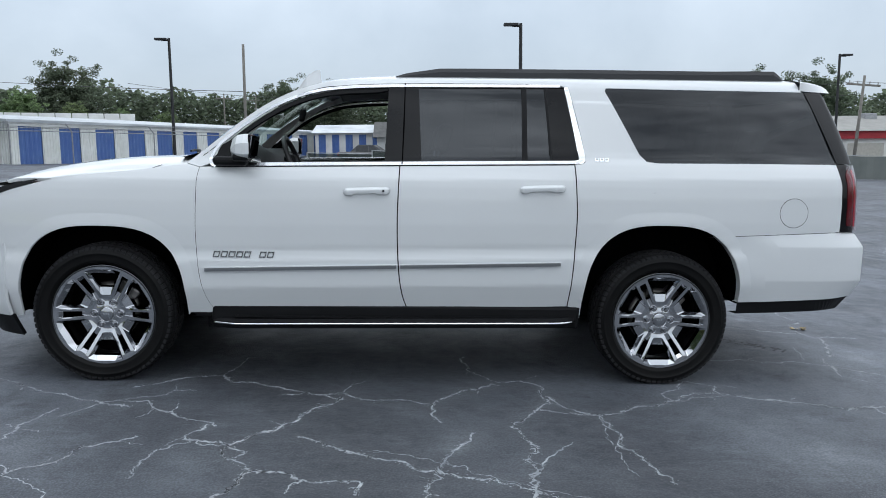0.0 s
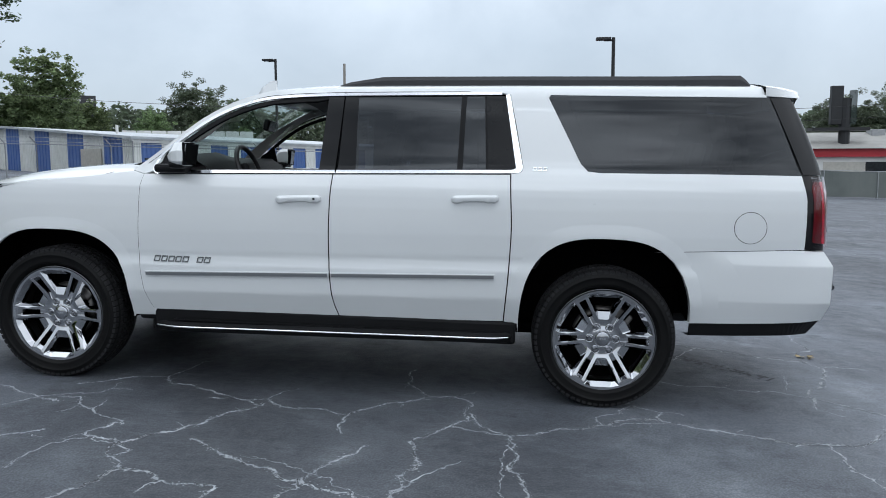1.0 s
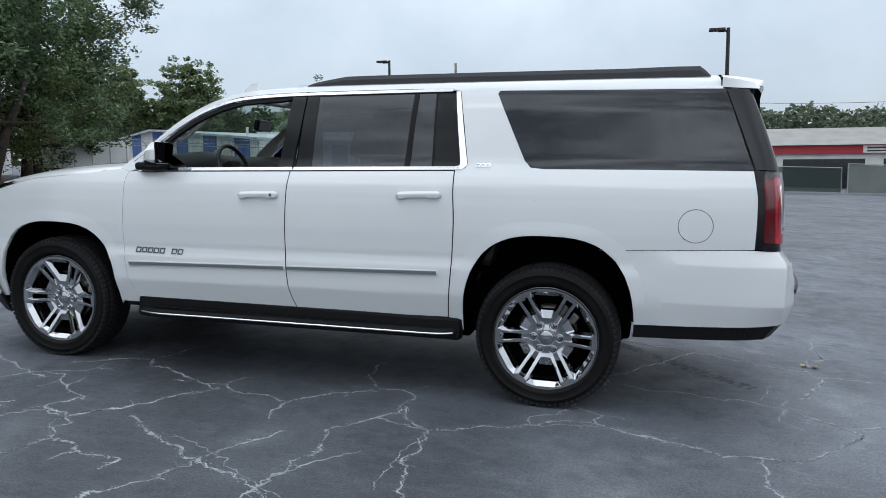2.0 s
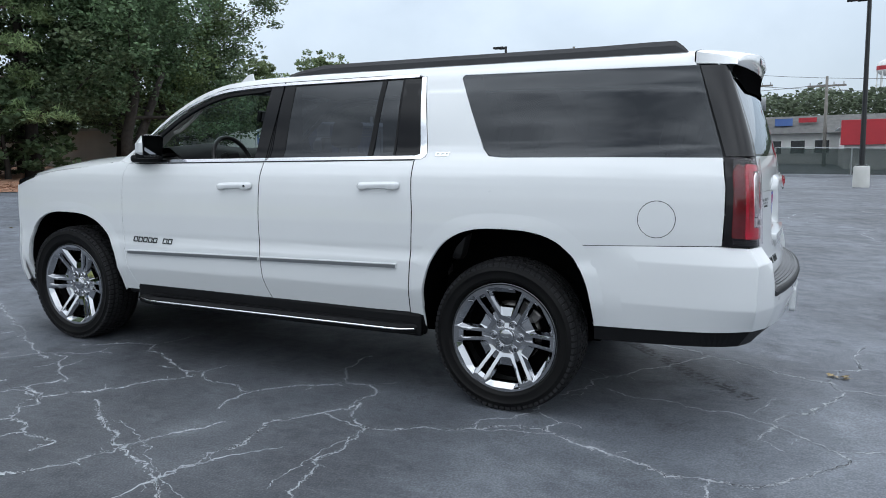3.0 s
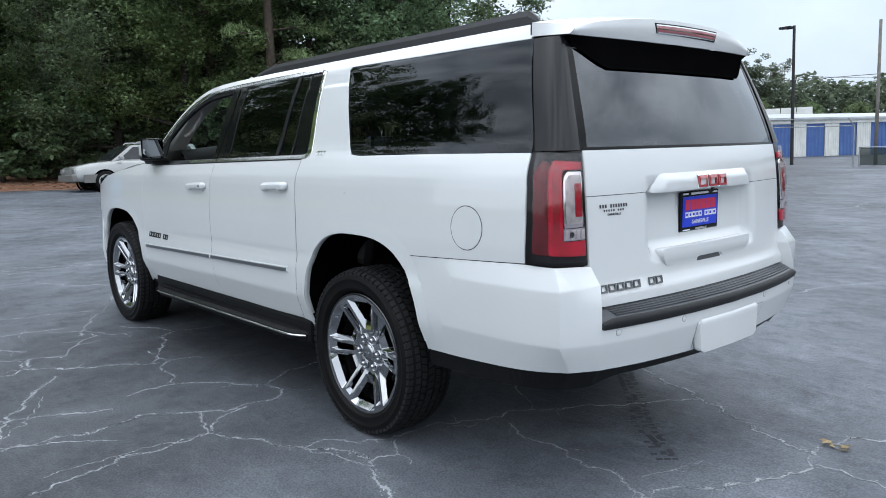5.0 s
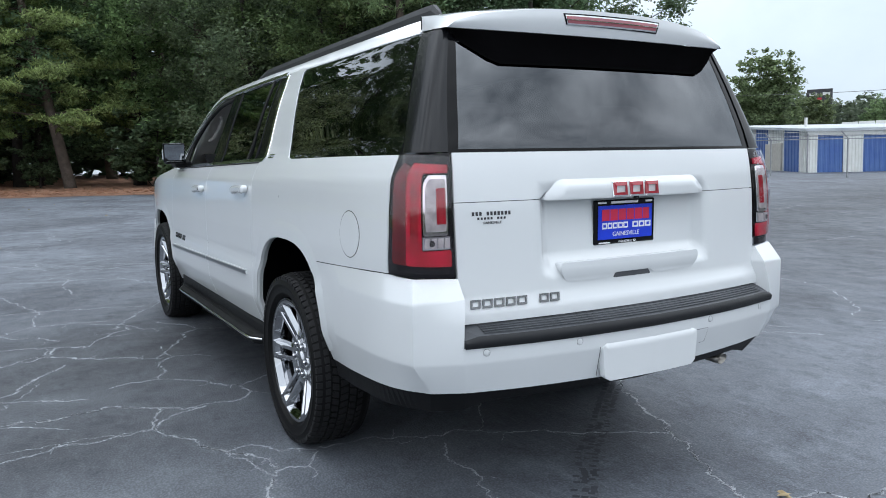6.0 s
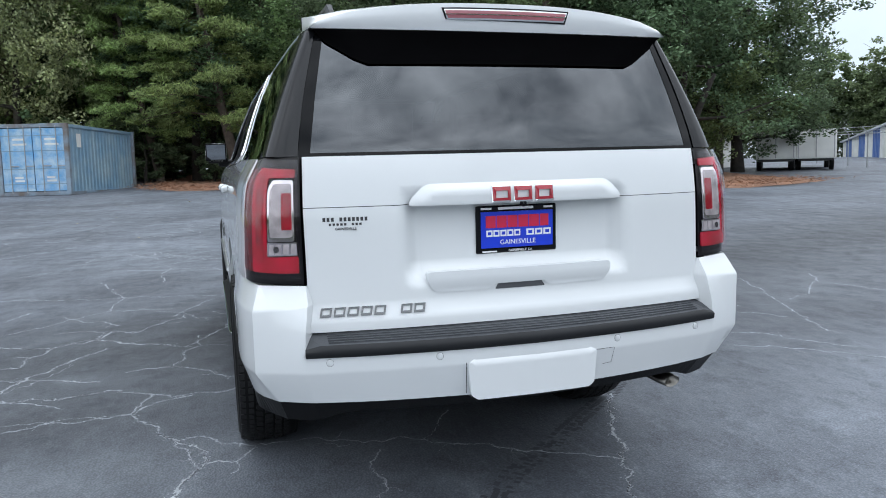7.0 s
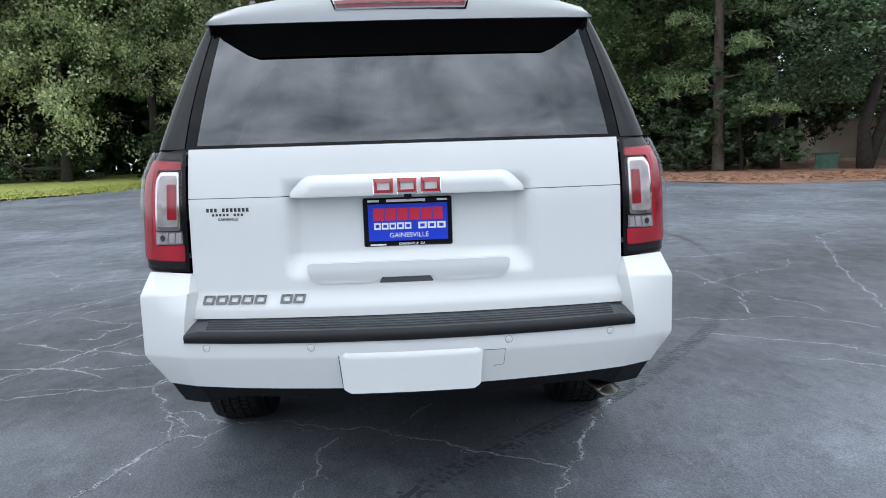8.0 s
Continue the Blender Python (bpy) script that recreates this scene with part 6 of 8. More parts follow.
gx, gy = spaced(-6.5, 5.0, 0.06), spaced(-5.2, 5.0, 0.06)
GX, GY = np.meshgrid(gx, gy, indexing="ij")
R = np.maximum(np.hypot(GX, GY), 1e-6)
GZ = -(LOT_N.x * GX + LOT_N.y * GY) / LOT_N.z * np.minimum(1.0, 70.0 / R)
# pale bloom on either side of the cracks
wear = np.zeros_like(GX)
for line, w in CRACKS:
    for p in line[::3]:
        i0, i1 = np.searchsorted(gx, (p[0] - 0.4, p[0] + 0.4))
        j0, j1 = np.searchsorted(gy, (p[1] - 0.4, p[1] + 0.4))
        d2 = (GX[i0:i1, j0:j1] - p[0]) ** 2 + (GY[i0:i1, j0:j1] - p[1]) ** 2
        wear[i0:i1, j0:j1] = np.maximum(wear[i0:i1, j0:j1], 0.42 * w * np.exp(-d2 / 0.0035))
# dust that gathers in patches
for x, y, rx, ry, turn, k in ((-1.31, -1.95, 0.10, 0.22, -0.4, 1.0), (-0.62, -2.36, 0.12, 0.15, 0.0, 0.8), (0.42, -2.05, 0.36, 0.30, 0.4, 0.75), (0.40, -1.62, 0.40, 0.28, -0.5, 0.6), (0.95, -1.42, 0.40, 0.12, -0.2, 0.5),
                              (-2.56, -2.16, 0.14, 0.20, 0.3, 0.55), (-3.29, -2.00, 0.30, 0.25, 0.0, 0.5), (1.68, -0.45, 0.30, 0.50, 0.5, 0.45), (-0.34, -2.26, 0.35, 0.14, 0.2, 0.5), (1.30, -1.45, 0.40, 0.30, 0.2, 0.5)):
    u, v = (GX - x) * math.cos(turn) + (GY - y) * math.sin(turn), (GY - y) * math.cos(turn) - (GX - x) * math.sin(turn)
    wear = np.maximum(wear, k * np.exp(-(u / rx) ** 2 - (v / ry) ** 2))
nx_, ny_ = len(gx), len(gy)
idx = np.arange(nx_ * ny_).reshape(nx_, ny_)
quads = np.stack([idx[:-1, :-1], idx[1:, :-1], idx[1:, 1:], idx[:-1, 1:]], -1).reshape(-1, 4)
me = bpy.data.meshes.new("ground")
me.from_pydata(np.stack([GX, GY, GZ], -1).reshape(-1, 3).tolist(), [], quads.tolist())
# the vehicle's shade is put into the ground's tone; paler behind the tail
shade_tone = np.interp(GX + 0.35 * GY, [-9.0, -4.5, -2.5, -1.0, 0.7, 1.5, 2.5, 6.0, 30.0], [1.38, 1.14, 0.60, 0.78, 1.08, 1.46, 1.26, 1.10, 1.02])
me.attributes.new("shade_tone", "FLOAT", "POINT").data.foreach_set("value", shade_tone.reshape(-1).astype(np.float32))
me.attributes.new("bloom", "FLOAT", "POINT").data.foreach_set("value", np.clip(wear, 0, 1).reshape(-1).astype(np.float32))


def asphalt_material():
    m = bpy.data.materials.new("worn_asphalt")
    m.use_nodes = True
    n, l = m.node_tree.nodes, m.node_tree.links
    b = n["Principled BSDF"]
    tc = n.new("ShaderNodeTexCoord")

    def noise_node(scale, detail=5, rough=0.6, src=None):
        k = n.new("ShaderNodeTexNoise")
        k.inputs["Scale"].default_value, k.inputs["Detail"].default_value, k.inputs["Roughness"].default_value = scale, detail, rough
        l.new(src or tc.outputs["Object"], k.inputs[0])
        return k

    def ramp(src, a, b_, lo=0.0, hi=1.0):
        k = n.new("ShaderNodeMapRange")
        for i, v in enumerate((a, b_, lo, hi)):
            k.inputs[i + 1].default_value = v
        l.new(src, k.inputs[0])
        return k.outputs[0]

    def mix(fac, a, b_):
        k = n.new("ShaderNodeMixRGB")
        l.new(fac, k.inputs[0])
        for i, c in ((1, a), (2, b_)):
            if isinstance(c, tuple):
                k.inputs[i].default_value = (*c, 1)
            else:
                l.new(c, k.inputs[i])
        return k.outputs[0]

    def times(a, b_):
        k = n.new("ShaderNodeMath")
        k.operation = "MULTIPLY"
        l.new(a, k.inputs[0])
        if isinstance(b_, float):
            k.inputs[1].default_value = b_
        else:
            l.new(b_, k.inputs[1])
        return k.outputs[0]

    stretch = n.new("ShaderNodeMapping")
    stretch.inputs["Scale"].default_value = (0.35, 1.6, 1)
    stretch.inputs["Rotation"].default_value = (0, 0, 0.5)
    l.new(tc.outputs["Object"], stretch.inputs[0])
    blotch = noise_node(0.55, 6, 0.62)
    streak = noise_node(0.8, 5, 0.6, stretch.outputs[0])
    mottle = noise_node(4.5, 6, 0.68)
    grit = noise_node(160, 2, 0.6)
    stone = n.new("ShaderNodeTexVoronoi")
    stone.inputs["Scale"].default_value = 95
    l.new(tc.outputs["Object"], stone.inputs[0])
    col = mix(ramp(blotch.outputs[0], 0.38, 0.62), (0.050, 0.056, 0.069), (0.110, 0.123, 0.144))
    col = mix(times(ramp(streak.outputs[0], 0.50, 0.75), 0.34), col, (0.160, 0.175, 0.199))
    col = mix(times(ramp(mottle.outputs[0], 0.50, 0.70), 0.62), col, (0.038, 0.042, 0.050))
    stretch2 = n.new("ShaderNodeMapping")
    stretch2.inputs["Scale"].default_value = (2.0, 9.0, 1)
    stretch2.inputs["Rotation"].default_value = (0, 0, -0.35)
    l.new(tc.outputs["Object"], stretch2.inputs[0])
    scuff = noise_node(2.4, 8, 0.72, stretch2.outputs[0])
    col = mix(times(ramp(scuff.outputs[0], 0.52, 0.68), 0.36), col, (0.165, 0.181, 0.205))
    chalk = noise_node(1.7, 9, 0.74)
    col = mix(times(ramp(chalk.outputs[0], 0.55, 0.72), 0.45), col, (0.215, 0.240, 0.270))
    col = mix(times(ramp(grit.outputs[0], 0.57, 0.68), 0.55), col, (0.168, 0.180, 0.198))
    at = n.new("ShaderNodeAttribute")
    at.attribute_name = "bloom"
    fine = noise_node(9, 7, 0.7)
    col = mix(times(times(at.outputs["Fac"], ramp(blotch.outputs[0], 0.38, 0.62, 0.10, 1.0)), ramp(fine.outputs[0], 0.36, 0.64, 0.0, 0.80)), col, (0.33, 0.36, 0.39))
    hsv = n.new("ShaderNodeHueSaturation")
    l.new(col, hsv.inputs["Color"])
    l.new(ramp(stone.outputs["Distance"], 0.0, 0.75, 1.26, 0.70), hsv.inputs["Value"])
    # scales the asphalt's colour by the painted shade round the vehicle
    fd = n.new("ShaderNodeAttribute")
    fd.attribute_name = "shade_tone"
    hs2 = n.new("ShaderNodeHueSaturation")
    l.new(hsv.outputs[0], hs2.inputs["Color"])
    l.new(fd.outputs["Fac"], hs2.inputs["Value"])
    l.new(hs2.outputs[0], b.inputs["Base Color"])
    l.new(ramp(mottle.outputs[0], 0.3, 0.7, 0.54, 0.80), b.inputs["Roughness"])
    bp = n.new("ShaderNodeBump")
    bp.inputs["Strength"].default_value, bp.inputs["Distance"].default_value = 0.32, 0.006
    l.new(stone.outputs["Distance"], bp.inputs["Height"])
    bp2 = n.new("ShaderNodeBump")
    bp2.inputs["Strength"].default_value, bp2.inputs["Distance"].default_value = 0.4, 0.014
    l.new(mottle.outputs[0], bp2.inputs["Height"])
    l.new(bp.outputs[0], bp2.inputs["Normal"])
    l.new(bp2.outputs[0], b.inputs["Normal"])
    return m


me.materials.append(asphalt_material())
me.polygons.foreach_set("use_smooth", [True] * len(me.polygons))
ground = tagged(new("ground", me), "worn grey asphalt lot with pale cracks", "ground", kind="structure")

CRACK_PALE = surface("pale_crack_edge", (0.48, 0.505, 0.53), 0.9, col2=(0.20, 0.215, 0.235), scale=14, fine=120, var=0.3)
CRACK_DARK = surface("crack_bottom", (0.012, 0.012, 0.013), 0.95, var=0.2)


def crack_mesh(line, w, width, lift, core=False):
    """A ragged ribbon along a line, broken here and there, with a thin second strand and crumbs beside it; core: dark pits alone."""
    P = np.array(line)
    n = len(P)
    D = np.gradient(P, axis=0)
    D /= np.maximum(np.linalg.norm(D, axis=1), 1e-9)[:, None]
    N = np.stack([-D[:, 1], D[:, 0]], 1)
    slow = np.interp(np.arange(n), np.linspace(0, n - 1, max(3, n // 9)), rng.normal(size=max(3, n // 9)))
    verts, faces = [], []

    def quad(a, b, c, d):
        k = len(verts)
        verts.extend((x, y, ground_z(x, y) + lift) for x, y in (a, b, c, d))
        faces.append((k, k + 1, k + 2, k + 3))

    if core:
        on = slow + 0.5 * rng.normal(size=n) > 0.55
        half = width * rng.uniform(0.5, 1.5, n)
        for i in range(n - 1):
            if on[i]:
                quad(P[i] - N[i] * half[i], P[i] + N[i] * half[i], P[i + 1] + N[i + 1] * half[i], P[i + 1] - N[i + 1] * half[i])
    else:
        half = width * w * np.exp(0.55 * rng.normal(size=n) + 0.30 * slow)
        half[0] = half[-1] = 0.0006
        jig = P + N * (rng.normal(size=n) * 0.0022 * w)[:, None]
        for i in range(n - 1):
            quad(jig[i] - N[i] * half[i], jig[i] + N[i] * half[i], jig[i + 1] + N[i + 1] * half[i + 1], jig[i + 1] - N[i + 1] * half[i + 1])
        if w > 0.55:
            side_ = P + N * (0.006 * w * np.sin(slow * 2.2))[:, None]
            for i in range(n - 1):
                if slow[i] > -0.35:
                    h = width * 0.38 * rng.uniform(0.5, 1.6)
                    quad(side_[i] - N[i] * h, side_[i] + N[i] * h, side_[i + 1] + N[i + 1] * h, side_[i + 1] - N[i + 1] * h)
            for i in range(0, n):
                c = P[i] + N[i] * rng.normal() * 0.011 * w
                a, r = rng.uniform(0, math.pi), rng.uniform(0.0012, 0.0034)
                u, v = np.array((math.cos(a), math.sin(a))) * r * 1.8, np.array((-math.sin(a), math.cos(a))) * r
                quad(c - u, c + v, c + u, c - v)
    m = bpy.data.meshes.new("crack")
    m.from_pydata(verts, [], faces)
    return m


for line, w in CRACKS:
    c = part("crack", crack_mesh(line, w, 0.0033, 0.0022), CRACK_PALE, ground)
    if w > 0.8 and len(line) > 12:
        part("crack_core", crack_mesh(line, w, 0.0022, 0.0036, True), CRACK_DARK, c)


# tyre marks: rows of tread prints along an arc
TREAD_MARK = surface("rubber_mark", (0.033, 0.036, 0.043), 0.8, col2=(0.056, 0.061, 0.071), scale=6, fine=60, var=0.25)
arc = smooth_line([(-6.4, 3.85), (-5.5, 3.76), (-4.1, 3.50), (-2.82, 3.06), (-1.54, 2.39), (-0.64, 1.74), (0.02, 1.19), (0.38, 0.79), (0.68, 0.46), (0.94, 0.16), (1.25, -0.12)], 22)
verts, faces = [], []
for i in range(len(arc) - 1):
    p, q = np.array(arc[i]), np.array(arc[i + 1])
    d = (q - p) / max(np.linalg.norm(q - p), 1e-6)
    nrm = np.array((-d[1], d[0]))
    steps = max(1, int(np.linalg.norm(q - p) / 0.035))
    for s_ in range(steps):
        c = p + (q - p) * s_ / steps
        for lane in (-0.112, -0.076, -0.040):
            if rng.random() < (0.25 if c[0] < 0.55 else 0.50):
                continue
            a = c + nrm * (lane + rng.normal() * 0.004)
            k = len(verts)
            for u, v in ((0, -0.014), (0.019, -0.014), (0.019, 0.014), (0, 0.014)):
                x, y = a + d * u + nrm * v
                verts.append((x, y, ground_z(x, y) + 0.0016))
            faces.append((k, k + 1, k + 2, k + 3))
m = bpy.data.meshes.new("tyre_mark")
m.from_pydata(verts, [], faces)
tagged(part("tyre_mark", m, TREAD_MARK, ground), kind="stuff")


# ---- beyond the lot ----
BLUE_STEEL = surface("blue_ribbed_steel", (0.055, 0.120, 0.340), 0.45, col2=(0.075, 0.150, 0.360), scale=1.5, fine=40, var=0.10)
WHITE_STEEL = surface("white_ribbed_steel", (0.74, 0.75, 0.73), 0.5, col2=(0.62, 0.63, 0.60), scale=1.5, fine=40, var=0.06)
ROOF_STEEL = surface("pale_metal_roof", (0.56, 0.59, 0.61), 0.5, 0.2, col2=(0.34, 0.37, 0.40), scale=0.6, fine=20, var=0.08)
BEIGE = surface("beige_shutter", (0.48, 0.46, 0.41), 0.6, var=0.08)
PAINTED_WHITE = surface("white_painted_wall", (0.70, 0.70, 0.68), 0.7, col2=(0.57, 0.57, 0.55), scale=1.0, var=0.08)
RED_PAINT = surface("red_painted_band", (0.42, 0.02, 0.03), 0.5, col2=(0.33, 0.018, 0.028), scale=1.0, var=0.1)
SHINGLE = surface("grey_shingles", (0.13, 0.13, 0.125), 0.85, col2=(0.09, 0.09, 0.09), scale=3, fine=25, var=0.2)
DARK_PANE = surface("dark_window_pane", (0.02, 0.024, 0.028), 0.15, var=0.2)
SCREEN_GREEN = surface("green_screen_mesh", (0.028, 0.045, 0.040), 0.85, col2=(0.045, 0.062, 0.056), scale=0.8, fine=30, var=0.2)
SCREEN_GREY = surface("grey_screen_mesh", (0.16, 0.175, 0.165), 0.85, col2=(0.12, 0.135, 0.128), scale=0.7, fine=30, var=0.15)


def see_through(m, k):
    """A woven screen: part of the light passes between the threads."""
    n, l = m.node_tree.nodes, m.node_tree.links
    tr, mx = n.new("ShaderNodeBsdfTransparent"), n.new("ShaderNodeMixShader")
    mx.inputs[0].default_value = k
    l.new(n["Principled BSDF"].outputs[0], mx.inputs[1])
    l.new(tr.outputs[0], mx.inputs[2])
    l.new(mx.outputs[0], n["Material Output"].inputs[0])


see_through(SCREEN_GREEN, 0.40)
GALV = surface("galvanised_steel", (0.38, 0.39, 0.40), 0.45, 0.6, var=0.1)
POLE_BLACK = surface("black_painted_pole", (0.014, 0.015, 0.017), 0.5, var=0.1)
CONCRETE = surface("pale_concrete", (0.52, 0.52, 0.50), 0.85, col2=(0.42, 0.42, 0.40), scale=2, fine=40, var=0.1)
WEATHERED = surface("weathered_pole_wood", (0.15, 0.14, 0.125), 0.9, col2=(0.22, 0.21, 0.19), scale=3, fine=30, var=0.15)
WIRE = surface("black_wire", (0.03, 0.03, 0.032), 0.6, var=0.05)
CONT_BLUE = surface("faded_container_blue", (0.14, 0.25, 0.35), 0.6, col2=(0.25, 0.34, 0.39), scale=1.0, fine=20, var=0.22)
CONT_DOOR = surface("bright_container_blue", (0.13, 0.33, 0.58), 0.55, col2=(0.40, 0.53, 0.63), scale=3.0, fine=25, var=0.28)
RUST = surface("rusty_steel", (0.22, 0.29, 0.36), 0.85, col2=(0.14, 0.12, 0.11), scale=2.2, fine=40, var=0.25)
STRAW = surface("pine_straw", (0.34, 0.185, 0.115), 0.95, col2=(0.20, 0.105, 0.066), scale=1.2, fine=45, var=0.30, bump=0.03)
GRASS = surface("lawn_grass", (0.25, 0.285, 0.055), 0.95, col2=(0.29, 0.30, 0.08), scale=0.6, fine=30, var=0.25, bump=0.03)
BARK = surface("pine_bark", (0.105, 0.082, 0.066), 0.95, col2=(0.060, 0.046, 0.038), scale=5, fine=22, var=0.25, bump=0.02)
DARK_BARK = surface("dark_bark", (0.040, 0.034, 0.029), 0.95, var=0.25, fine=22, bump=0.02)


def leaf_material(name, a, b):
    """Leaves that reflect, and let some light through."""
    m = surface(name, a, 0.6, col2=b, scale=0.45, fine=3.0, var=0.24, random_by="island", spec=0.25)
    n, l = m.node_tree.nodes, m.node_tree.links
    pb, out = n["Principled BSDF"], n["Material Output"]
    # each tree has its own tone
    oi, hv = n.new("ShaderNodeObjectInfo"), n.new("ShaderNodeHueSaturation")
    for sock, lo, hi in (("Hue", 0.478, 0.512), ("Value", 0.86, 1.28)):
        mr = n.new("ShaderNodeMapRange")
        mr.inputs[3].default_value, mr.inputs[4].default_value = lo, hi
        l.new(oi.outputs["Random"], mr.inputs[0])
        l.new(mr.outputs[0], hv.inputs[sock])
    l.new(pb.inputs["Base Color"].links[0].from_socket, hv.inputs["Color"])
    l.new(hv.outputs[0], pb.inputs["Base Color"])
    tl, mx = n.new("ShaderNodeBsdfTranslucent"), n.new("ShaderNodeMixShader")
    mx.inputs[0].default_value = 0.42
    l.new(pb.inputs["Base Color"].links[0].from_socket, tl.inputs[0])
    l.new(pb.outputs[0], mx.inputs[1])
    l.new(tl.outputs[0], mx.inputs[2])
    l.new(mx.outputs[0], out.inputs[0])
    return m


LEAF_DARK = leaf_material("dark_broad_leaves", (0.132, 0.194, 0.104), (0.068, 0.107, 0.060))
LEAF_MID = leaf_material("green_broad_leaves", (0.160, 0.225, 0.095), (0.088, 0.138, 0.060))
LEAF_GREY = leaf_material("grey_green_leaves", (0.45, 0.51, 0.28), (0.24, 0.295, 0.165))
NEEDLES = leaf_material("pine_needles", (0.215, 0.285, 0.135), (0.130, 0.190, 0.090))
NEEDLES_SUN = leaf_material("pale_pine_needles", (0.27, 0.35, 0.135), (0.155, 0.215, 0.085))
# darker leaves: the shade inside the wood is put into their colour
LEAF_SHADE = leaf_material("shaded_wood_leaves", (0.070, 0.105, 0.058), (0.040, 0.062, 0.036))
LEAF_BACK = leaf_material("background_tree_leaves", (0.185, 0.245, 0.118), (0.110, 0.155, 0.078))
LEAF_FAR = leaf_material("distant_leaves", (0.120, 0.150, 0.095), (0.078, 0.104, 0.070))


def leaf_mesh(name, centres, length, width, seed, flat=0.55):
    """Many folded leaves at the centres, tilted at random; flat: how far they lie level."""
    g = np.random.default_rng(seed)
    n = len(centres)
    d = g.normal(size=(n, 3))
    d[:, 2] *= 1 - flat
    d /= np.linalg.norm(d, axis=1)[:, None]
    up = g.normal(size=(n, 3)) * 0.6 + np.array((0, 0, flat * 1.6))
    s = np.cross(d, up)
    s /= np.maximum(np.linalg.norm(s, axis=1), 1e-6)[:, None]
    L = length * g.uniform(0.6, 1.35, n)[:, None]
    W = width * g.uniform(0.7, 1.3, n)[:, None]
    C = np.asarray(centres)
    v = np.stack([C - d * L / 2, C + s * W / 2, C + d * L / 2, C - s * W / 2], 1).reshape(-1, 3)
    f = np.arange(4 * n).reshape(-1, 4)
    m = bpy.data.meshes.new(name)
    m.from_pydata(v.tolist(), [], f.tolist())
    return m


def broad_tree(name, seed, H, spread, base, leaf, clumps, per, size, label, bark=DARK_BARK, fork=False, fill=0.0):
    """A broad-leaved tree: a tapered, bent trunk with limbs, and leaves in clumps round the limbs' ends, with gaps."""
    g = np.random.default_rng(seed)
    T = thing(name, Matrix(), label, "tree")
    bm = bmesh.new()
    r0 = 0.018 * H + 0.03
    top = [(0, 0, -0.3)]
    x = y = 0.0
    for k in range(1, 8):
        x, y = x + g.normal() * 0.012 * H, y + g.normal() * 0.012 * H
        top.append((x, y, H * 0.88 * k / 7))
    tube(bm, top, [r0 * (1.35 if k == 0 else 1 - 0.125 * k) for k in range(8)], 8)
    ends = []
    nl = 11
    for k in range(nl):
        t = (base + (0.9 - base) * (k + 0.5 * g.random()) / nl)
        i = min(6, int(t * 7 / 0.88))
        p0 = np.array(top[i]) + (np.array(top[i + 1]) - np.array(top[i])) * (t * 7 / 0.88 - i if i < 6 else 0.5)
        a = 2.4 * k + g.uniform(-0.4, 0.4)
        R = spread * math.sqrt(max(0.06, 1 - ((t - base - 0.18) / (1.02 - base)) ** 2)) * g.uniform(0.62, 1.0)
        rise = g.uniform(0.15, 0.5) * R
        p2 = p0 + np.array((math.cos(a) * R, math.sin(a) * R, rise))
        p1 = (p0 + p2) / 2 + np.array((0, 0, -0.08 * R))
        tube(bm, [p0, p1, p2], (r0 * 0.36 * (1.1 - t), r0 * 0.22 * (1.1 - t), 0.012), 5, False)
        ends += [p1 + (p2 - p1) * q for q in (0.1, 0.55, 1.0)]
    if fork:
        tube(bm, [(0, 0, 0.0), (0.5, 0.35, 1.9), (1.3, 0.9, 4.2)], (r0, r0 * 0.75, r0 * 0.45), 8)
    part("trunk", bm, bark, T, "", True)
    cs = []
    for k in range(clumps):
        e = ends[g.integers(len(ends))] if k % 4 else np.array((g.normal() * spread * 0.28, g.normal() * spread * 0.28, H * g.uniform(base + 0.12, 1.0 if fill < 0.5 else 0.86)))
        c = e + g.normal(size=3) * spread * 0.13
        if g.random() < fill:  # anywhere in the crown's body
            q = g.normal(size=3)
            q *= g.random() ** 0.4 / np.linalg.norm(q)
            lump = 0.84 + 0.22 * noise.noise(Vector(q.tolist()) * 2.1 + Vector((seed, 0, 0)))
            c = np.array((q[0] * spread * lump, q[1] * spread * lump, H * 0.55 + q[2] * H * 0.45 * lump))
        r = spread * g.uniform(0.09, 0.21)
        q = g.normal(size=(per, 3))
        q /= np.linalg.norm(q, axis=1)[:, None]
        q *= (g.random(per) ** 0.45)[:, None] * r
        q[:, 2] *= 0.62
        cs.append(c + q)
    cs = np.concatenate(cs)
    cs = cs[cs[:, 2] > 0.25]
    part("crown", leaf_mesh("crown", cs, size, size * 0.62, seed + 1), leaf, T)
    return T


